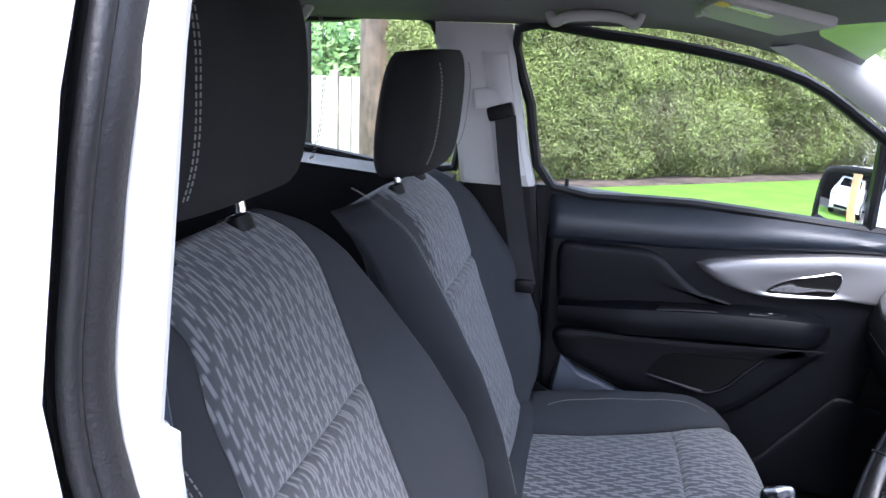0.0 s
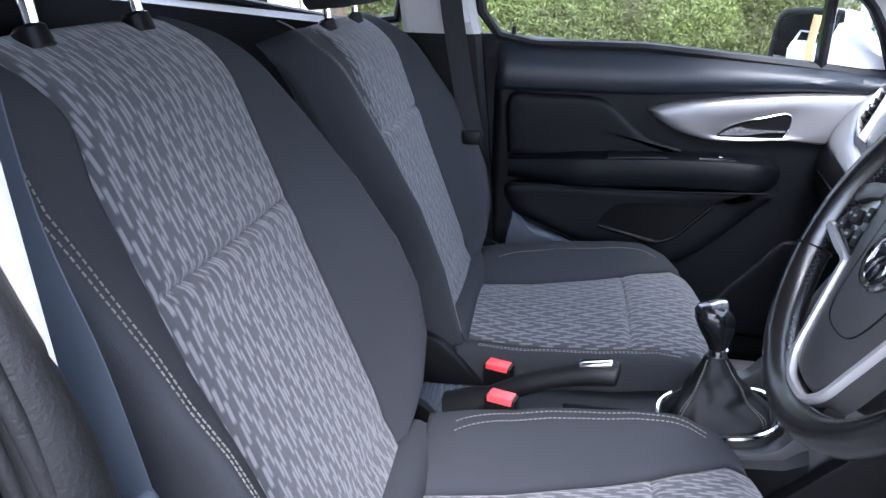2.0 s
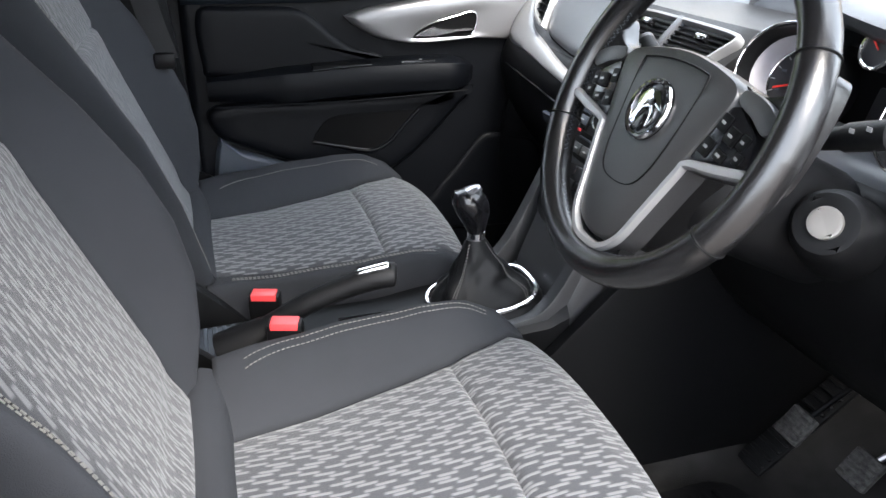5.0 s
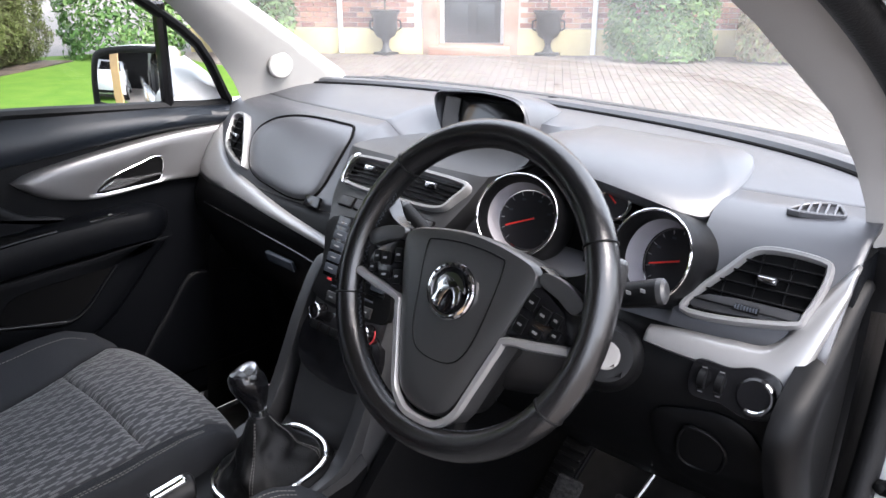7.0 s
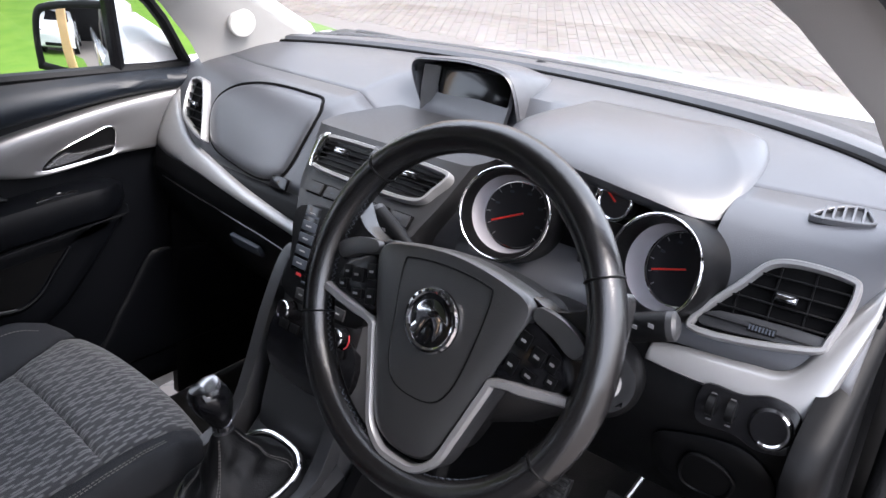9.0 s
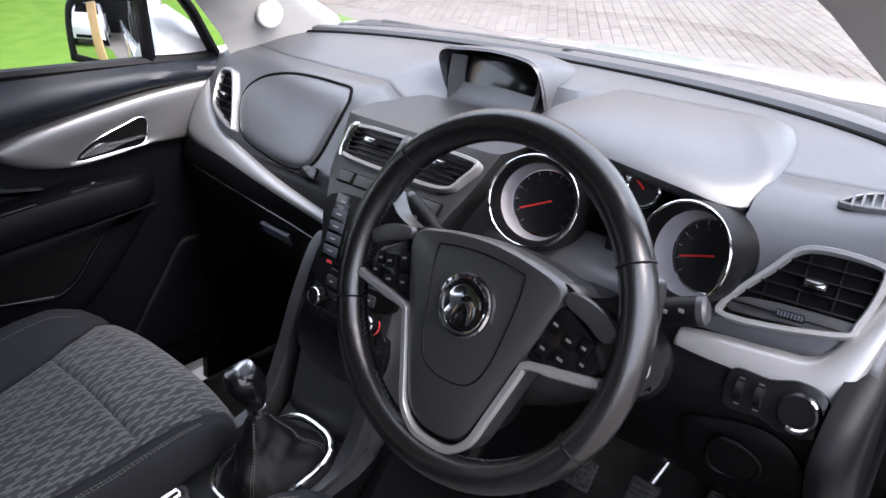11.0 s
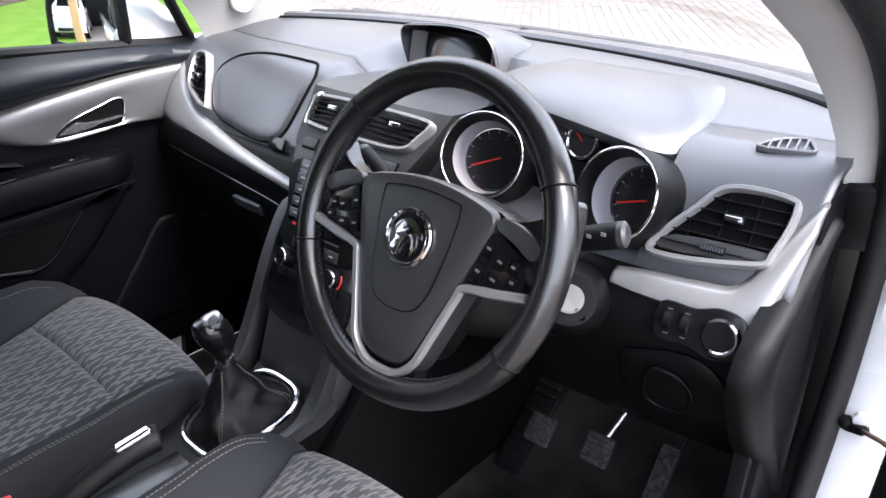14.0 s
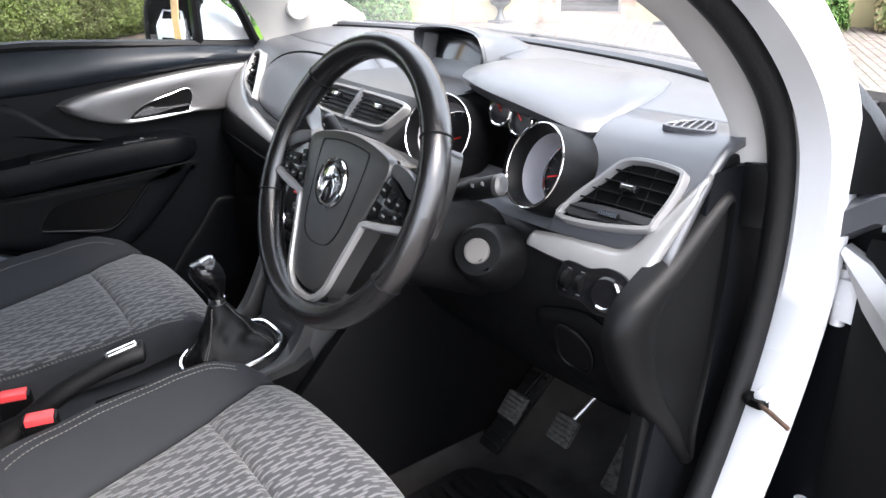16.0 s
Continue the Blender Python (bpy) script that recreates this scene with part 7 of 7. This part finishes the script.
def brick_material():
    m = material("red brick", (0.36, 0.20, 0.15), 0.9, vary=0.3, scale=20, bump=0.5, bump_scale=90, tint=(0.42, 0.28, 0.21))
    return m


BRICK = brick_material()
BRICK2 = material("pale red brick", (0.50, 0.34, 0.26), 0.9, vary=0.3, scale=20, bump=0.5, bump_scale=90)
MORTAR = material("mortar", (0.55, 0.49, 0.42), 0.95, vary=0.2, scale=30, bump=0.5, bump_scale=100)
PLINTH = material("yellow-painted plinth", (0.66, 0.55, 0.30), 0.8, vary=0.25, scale=10, bump=0.3, bump_scale=50)
WHITE = material("white gloss paint", (0.8, 0.8, 0.78), 0.4, vary=0.05, bump=0.05)
DOORPAINT = material("dark grey door paint", (0.045, 0.05, 0.055), 0.35, vary=0.1, bump=0.05)
ROOFTILE = material("dark roof tiles", (0.07, 0.055, 0.05), 0.9, vary=0.3, scale=30, bump=0.5, bump_scale=20)
IRON = material("black cast iron", (0.02, 0.021, 0.023), 0.5, vary=0.3, bump=0.4, bump_scale=60)

wall = thing("house_wall", "red brick house front with yellow plinth", "house", kind="structure", at=HO)
for x0, x1, z0 in ((-4.5, -0.62, 0.42), (0.62, 6.5, 0.42)):
    part("wall_core", moved(rbox((x0, 0, z0 - 0.35), (x1, 5.5, z0 - 0.012), 0), HM), MORTAR, wall, smooth=False)
    part("plinth", moved(rbox((x0 + 0.001, -0.02, z0 - 0.34), (x1, 0.38, z0 + 0.012), 0.01), HM), PLINTH, wall, "yellow-painted rendered plinth")
# upper storey and roof are out of view, added to cut sky light into the cabin
part("unseen_upper_wall", moved(rbox((-4.5, 5.5, -0.3), (6.5, 6.4, 0.40), 0), HM), BRICK2, wall, "unseen brick upper storey added to block sky light")
part("roof", moved(prism([(0.9, 6.2), (0.9, 6.35), (-3.4, 9.6), (-3.4, 6.2)], basis((-4.9, 0, 0), (0, 0, 1), (0, 1, 0)) , -11.8), HM), ROOFTILE, wall, "unseen tiled house roof added to block sky light")
part("porch_back", moved(rbox((-0.62, 2.05, -0.3), (0.62, 5.5, 0.05), 0), HM), MORTAR, wall, smooth=False)
for s in (-1, 1):
    part("porch_reveal", moved(rbox((s * 0.62 - 0.11, 0, -0.3), (s * 0.62 + 0.11, 5.5, 0.44), 0.005), HM), BRICK2, wall)
part("doorstep", moved(rbox((-0.62, 0, 0.0), (0.62, 0.13, 0.62), 0.01), HM), BRICK, wall, "red tiled doorstep")
fd = thing("front_door", "dark grey panelled front door in a white frame", "door", kind="structure", at=HO)
part("leaf", moved(rbox((-0.44, 0.14, -0.02), (0.44, 2.1, 0.03), 0.004), HM), DOORPAINT, fd)
for s in (-1, 1):
    part("door_frame", moved(rbox((s * 0.475 - 0.03, 0.13, -0.02), (s * 0.475 + 0.03, 2.15, 0.06), 0.004), HM), WHITE, fd)
    for z0, z1 in ((0.26, 0.72), (0.82, 1.45), (1.55, 1.98)):
        part("panel", moved(rbox((s * 0.21 - 0.14, z0, 0.02), (s * 0.21 + 0.14, z1, 0.042), 0.012), HM), DOORPAINT, fd)


def urn(name_at, label):
    e = thing("garden_urn", label, "urn", "urns by the door", at=name_at)
    prof = [(0.0, 0.17), (0.05, 0.17), (0.06, 0.12), (0.12, 0.07), (0.20, 0.055), (0.27, 0.08), (0.34, 0.19), (0.45, 0.235), (0.60, 0.225), (0.70, 0.25), (0.74, 0.29), (0.77, 0.285), (0.765, 0.25), (0.74, 0.22)]
    prof = [(z * 0.86, r * 0.80) for z, r in prof]
    part("bowl", tube([Vector((0, 0, z)) + name_at for z, r in prof], [r for z, r in prof], 28), IRON, e)
    part("base", moved(rbox((-0.14, -0.14, -0.005), (0.14, 0.14, 0.045), 0.01), Matrix.Translation(name_at)), IRON, e)
    for s in (-1, 1):
        part("handle", tube([name_at + HA * s * q + Vector((0, 0, z)) for q, z in ((0.175, 0.52), (0.235, 0.50), (0.24, 0.40), (0.18, 0.36))], 0.014, 8), IRON, e)
    part("topiary_stem", tube([name_at + Vector((0, 0, 0.60)), name_at + Vector((0.01, 0, 1.15))], 0.018, 8), TWIG, e)
    rnd = random.Random(5)
    vs, fs = [], []
    for i in range(900):
        d = Vector((rnd.gauss(0, 1), rnd.gauss(0, 1), rnd.gauss(0, 1))).normalized()
        p = name_at + Vector((0, 0, 1.22)) + d * rnd.uniform(0.17, 0.26)
        a = d.orthogonal().normalized() * 0.035
        b = d.cross(a)
        k = len(vs)
        vs += [p - a, p + b * 0.5, p + a, p - b * 0.5]
        fs.append((k, k + 1, k + 2, k + 3))
    me = bpy.data.meshes.new("foliage")
    me.from_pydata([tuple(v) for v in vs], [], fs)
    me.materials.append(IVY_LEAF)
    ob = new("foliage", me)
    ob.parent = e
    ob.matrix_parent_inverse = Matrix.Translation(-e.location)


urn(Vector((7.90, 8.085, 0)), "black cast-iron garden urn with a clipped tree by the door")
urn(Vector((9.44, 6.157, 0)), "black cast-iron garden urn with a clipped tree by the door")
for x, lab in ((-2.01, "white drainpipe on the brick wall"), (1.86, "white drainpipe on the brick wall")):
    e = thing("drainpipe", lab, "drainpipe", at=HM @ Vector((x, 0, 0.46)))
    part("pipe", tube([HM @ Vector((x, 0.02, 0.47)), HM @ Vector((x, 5, 0.47))], 0.04, 12), WHITE, e)


def bush(x, z, w, h, d, mat, seed, label, count=9000, size=0.05):
    def pt(r):
        a, b = r.uniform(0, 6.28), r.random()
        v = Vector((math.cos(a) * w * (1 - b ** 4) ** 0.5, b * h, math.sin(a) * d * (1 - b ** 4) ** 0.5))
        nz = 1 + 0.18 * noise.noise(Vector((v.x * 4, v.y * 4, v.z * 4 + seed)))
        return HM @ (Vector((x, 0.05, z)) + v * nz * r.uniform(0.82, 1.0)), (HM.to_3x3() @ v).normalized()
    leafy("shrub", label, "shrub", pt, count, size, mat, seed)


bush(2.75, 0.95, 0.75, 1.9, 0.5, IVY_LEAF, 11, "dense variegated evergreen shrub against the house")
bush(4.55, 1.0, 0.75, 1.35, 0.5, DRY_LEAF, 12, "shrub of dry brown flower heads against the house")
bush(-3.2, 0.9, 0.6, 1.6, 0.4, IVY_LEAF, 13, "green shrub by the house wall", 5000)
bush(-5.2, 1.2, 0.9, 3.2, 0.8, IVY_LEAF, 14, "leafy green shrub at the corner of the house", 9000)


# ---- things seen only in the mirror ----
pc = thing("parked_car", "small white parked hatchback with black windows", "car", at=(-7.2, 2.3, 0))
PCM = Matrix.Translation((-7.2, 2.3, 0))
rings = []
for x, w, z0, z1, zt in ((1.75, 0.62, 0.30, 0.62, 0.64), (1.65, 0.74, 0.25, 0.78, 0.82), (1.2, 0.80, 0.22, 0.88, 0.95), (0.75, 0.81, 0.22, 0.95, 1.05), (0.2, 0.81, 0.22, 0.97, 1.44), (-0.6, 0.81, 0.22, 1.0, 1.48), (-1.3, 0.80, 0.24, 1.02, 1.38), (-1.7, 0.72, 0.30, 0.95, 1.05)):
    top_w = w * (0.78 if zt > 1.2 else 0.95)
    rings.append([PCM @ Vector((x, y, z)) for y, z in ((-w, z0), (-w, z1), (-top_w, zt), (0, zt + 0.03), (top_w, zt), (w, z1), (w, z0))])
part("body", loft(rings), BODY, pc)
for s in (-1, 1):
    part("side_window", prism([(-1.1, 1.05), (0.55, 1.05), (0.15, 1.36), (-0.95, 1.38)], PCM @ basis((0, s * 0.745, 0), (1, 0, 0), (0, 0, 1)), 0.02 * s, 0), GLOSS, pc)
    part("headlight", moved(tube([(0, 0, 0), (0.05, 0, 0), (0.055, 0, 0)], [0.10, 0.09, 0.04], 20), PCM @ Matrix.Translation((1.64, s * 0.55, 0.70))), CHROME, pc)
    for x in (1.15, -1.15):
        wh = part("wheel", moved(tube([(0, -0.09, 0), (0, 0.09, 0)], 0.29, 28), PCM @ Matrix.Translation((x, s * 0.74, 0.29))), RUBBER, pc)
        part("rim", moved(tube([(0, -0.01, 0), (0, 0.01, 0)], 0.19, 20), PCM @ Matrix.Translation((x, s * 0.83, 0.29))), SILVER, wh)
part("windscreen", prism([(-0.58, 0), (0.58, 0), (0.50, 0.55), (-0.50, 0.55)], PCM @ basis((0.79, 0, 1.03), (0, 1, 0), (-0.80, 0, 0.62)), -0.02, 0), GLOSS, pc)
part("bumper_grille", rbox((-7.2 + 1.72, 2.3 - 0.45, 0.32), (-7.2 + 1.78, 2.3 + 0.45, 0.42), 0.02), DARK, pc)
po = thing("oak_post", "square fresh oak post beside the drive", "post", at=(-3.6, 1.55, 0))
part("timber", rbox((-3.72, 1.45, 0), (-3.48, 1.69, 3.0), 0.01), OAK, po)
gar = thing("carport", "dark timber carport building", "carport", at=(-10, 6, 0))
part("wall", rbox((-11.2, -2.0, 0), (-10.5, 6.5, 3.0), 0.02), DARK, gar)
# roof added to shade the space behind, so the mirror's background stays dark
part("roof", rbox((-11.2, -2.0, 2.7), (-6.4, 6.5, 3.0), 0.02), DARK, gar)


# ---- bricks of the house and blocks of the drive ----
def block_mesh(name, sx, sy, sz, mat, r=0.004):
    bm = rbox((0, 0, 0), (sx, sy, sz), 0)
    top = [e for e in bm.edges if all(abs(v.co.z - sz) < 1e-6 for v in e.verts)]
    bmesh.ops.bevel(bm, geom=top, offset=r, segments=1, affect="EDGES")
    me = bpy.data.meshes.new(name)
    bm.to_mesh(me)
    bm.free()
    me.materials.append(mat)
    return me


def piece_material(name, cols, rough=0.9, island=False):
    m = bpy.data.materials.new(name)
    m.use_nodes = True
    t = m.node_tree
    b = t.nodes["Principled BSDF"]
    src = t.nodes.new("ShaderNodeNewGeometry").outputs["Random Per Island"] if island else t.nodes.new("ShaderNodeObjectInfo").outputs["Random"]
    r = t.nodes.new("ShaderNodeValToRGB")
    els = r.color_ramp.elements
    els[0].color, els[1].color = (*cols[0], 1), (*cols[-1], 1)
    for i, c in enumerate(cols[1:-1]):
        el = els.new((i + 1) / (len(cols) - 1))
        el.color = (*c, 1)
    t.links.new(src, r.inputs[0])
    co = t.nodes.new("ShaderNodeTexCoord")
    n = t.nodes.new("ShaderNodeTexNoise")
    n.inputs["Scale"].default_value, n.inputs["Detail"].default_value = 25, 5
    t.links.new(co.outputs["Object"], n.inputs["Vector"])
    mx = t.nodes.new("ShaderNodeMix")
    mx.data_type, mx.blend_type = "RGBA", "OVERLAY"
    mx.inputs[0].default_value = 0.5
    t.links.new(r.outputs[0], mx.inputs[6])
    t.links.new(n.outputs["Color"], mx.inputs[7])
    hs = t.nodes.new("ShaderNodeHueSaturation")
    hs.inputs["Saturation"].default_value = 0.9
    t.links.new(mx.outputs[2], hs.inputs["Color"])
    t.links.new(hs.outputs[0], b.inputs["Base Color"])
    b.inputs["Roughness"].default_value = rough
    bp = t.nodes.new("ShaderNodeBump")
    bp.inputs["Strength"].default_value, bp.inputs["Distance"].default_value = 0.5, 0.004
    t.links.new(n.outputs["Fac"], bp.inputs["Height"])
    t.links.new(bp.outputs[0], b.inputs["Normal"])
    return m


BRICKS = ((0.16, 0.085, 0.075), (0.30, 0.13, 0.09), (0.36, 0.18, 0.12), (0.42, 0.24, 0.16))
PAVERS = ((0.125, 0.104, 0.088), (0.148, 0.122, 0.101), (0.168, 0.142, 0.117), (0.134, 0.115, 0.102))
brick_me = block_mesh("brick", 0.215, 0.065, 0.016, piece_material("brick faces", BRICKS))
far_vs, far_fs = [], []


def add_block(m, sx, sy, sz):
    k = len(far_vs)
    for z, d in ((0, 0), (sz, 0.004)):
        for x, y in ((d, d), (sx - d, d), (sx - d, sy - d), (d, sy - d)):
            far_vs.append(tuple(m @ Vector((x, y, z))))
    far_fs.extend([(k + 4, k + 5, k + 6, k + 7), (k, k + 1, k + 5, k + 4), (k + 1, k + 2, k + 6, k + 5), (k + 2, k + 3, k + 7, k + 6), (k + 3, k, k + 4, k + 7)])


count = 0
for row in range(26):
    z = 0.40 + 0.075 * row
    for x0, x1 in ((-4.45, -0.76), (0.76, 6.4)):
        x = x0 + (0.11 if row % 2 else 0.0)
        while x + 0.215 < x1:
            m = HM @ Matrix.Translation((x, z, 0.408))
            if row < 11 and -2.6 < x < 2.4 and count < 300:
                ob = new("brick", brick_me)
                ob.parent = wall
                ob.matrix_parent_inverse = Matrix.Translation(-wall.location)
                ob.matrix_basis = m
                count += 1
            else:
                add_block(m, 0.215, 0.065, 0.016)
            x += 0.225
me = bpy.data.meshes.new("brickwork")
me.from_pydata(far_vs, [], far_fs)
me.materials.append(piece_material("far brick faces", BRICKS, island=True))
ob = new("brickwork", me)
ob.parent = wall
ob.matrix_parent_inverse = Matrix.Translation(-wall.location)
tagged(ob, "red and brown bricks in pale mortar", kind="stuff")

# block paving ahead of the car
ground = bpy.data.objects["ground"]
paver_me = block_mesh("paver", 0.196, 0.096, 0.010, piece_material("paver faces", PAVERS), 0.006)
far_vs, far_fs = [], []
rnd = random.Random(4)
GM = Matrix.Translation((2.6, -5.5, 0.0)) @ Matrix.Rotation(0.62, 4, "Z")
count = 0
for i in range(-60, 130):
    for j in range(-10, 75):
        m = GM @ Matrix.Translation((j * 0.2 + (0.1 if i % 2 else 0), i * 0.1, 0.0)) @ Matrix.Rotation(rnd.uniform(-0.012, 0.012), 4, "Z")
        p = m.translation
        if not (2.2 < p.x < 12.5 and -6 < p.y < 9.3) or (p - HO).dot(HOUT) < 0.66:
            continue
        if p.y > 1.7 and p.x < 5.6 and (p.x < 4.3 or p.y > 3.0):
            continue
        m = m @ Matrix.Translation((0, 0, rnd.uniform(-0.003, 0.001)))
        if 5.2 < p.x < 8.2 and 1.0 < p.y < 3.4 and count < 300:
            ob = new("paver", paver_me)
            ob.parent = ground
            ob.matrix_basis = m
            count += 1
        else:
            add_block(m, 0.196, 0.096, 0.010)
me = bpy.data.meshes.new("paving")
me.from_pydata(far_vs, [], far_fs)
me.materials.append(piece_material("far paver faces", PAVERS, island=True))
ob = new("paving", me)
ob.parent = ground
tagged(ob, "worn buff paving blocks", kind="stuff")
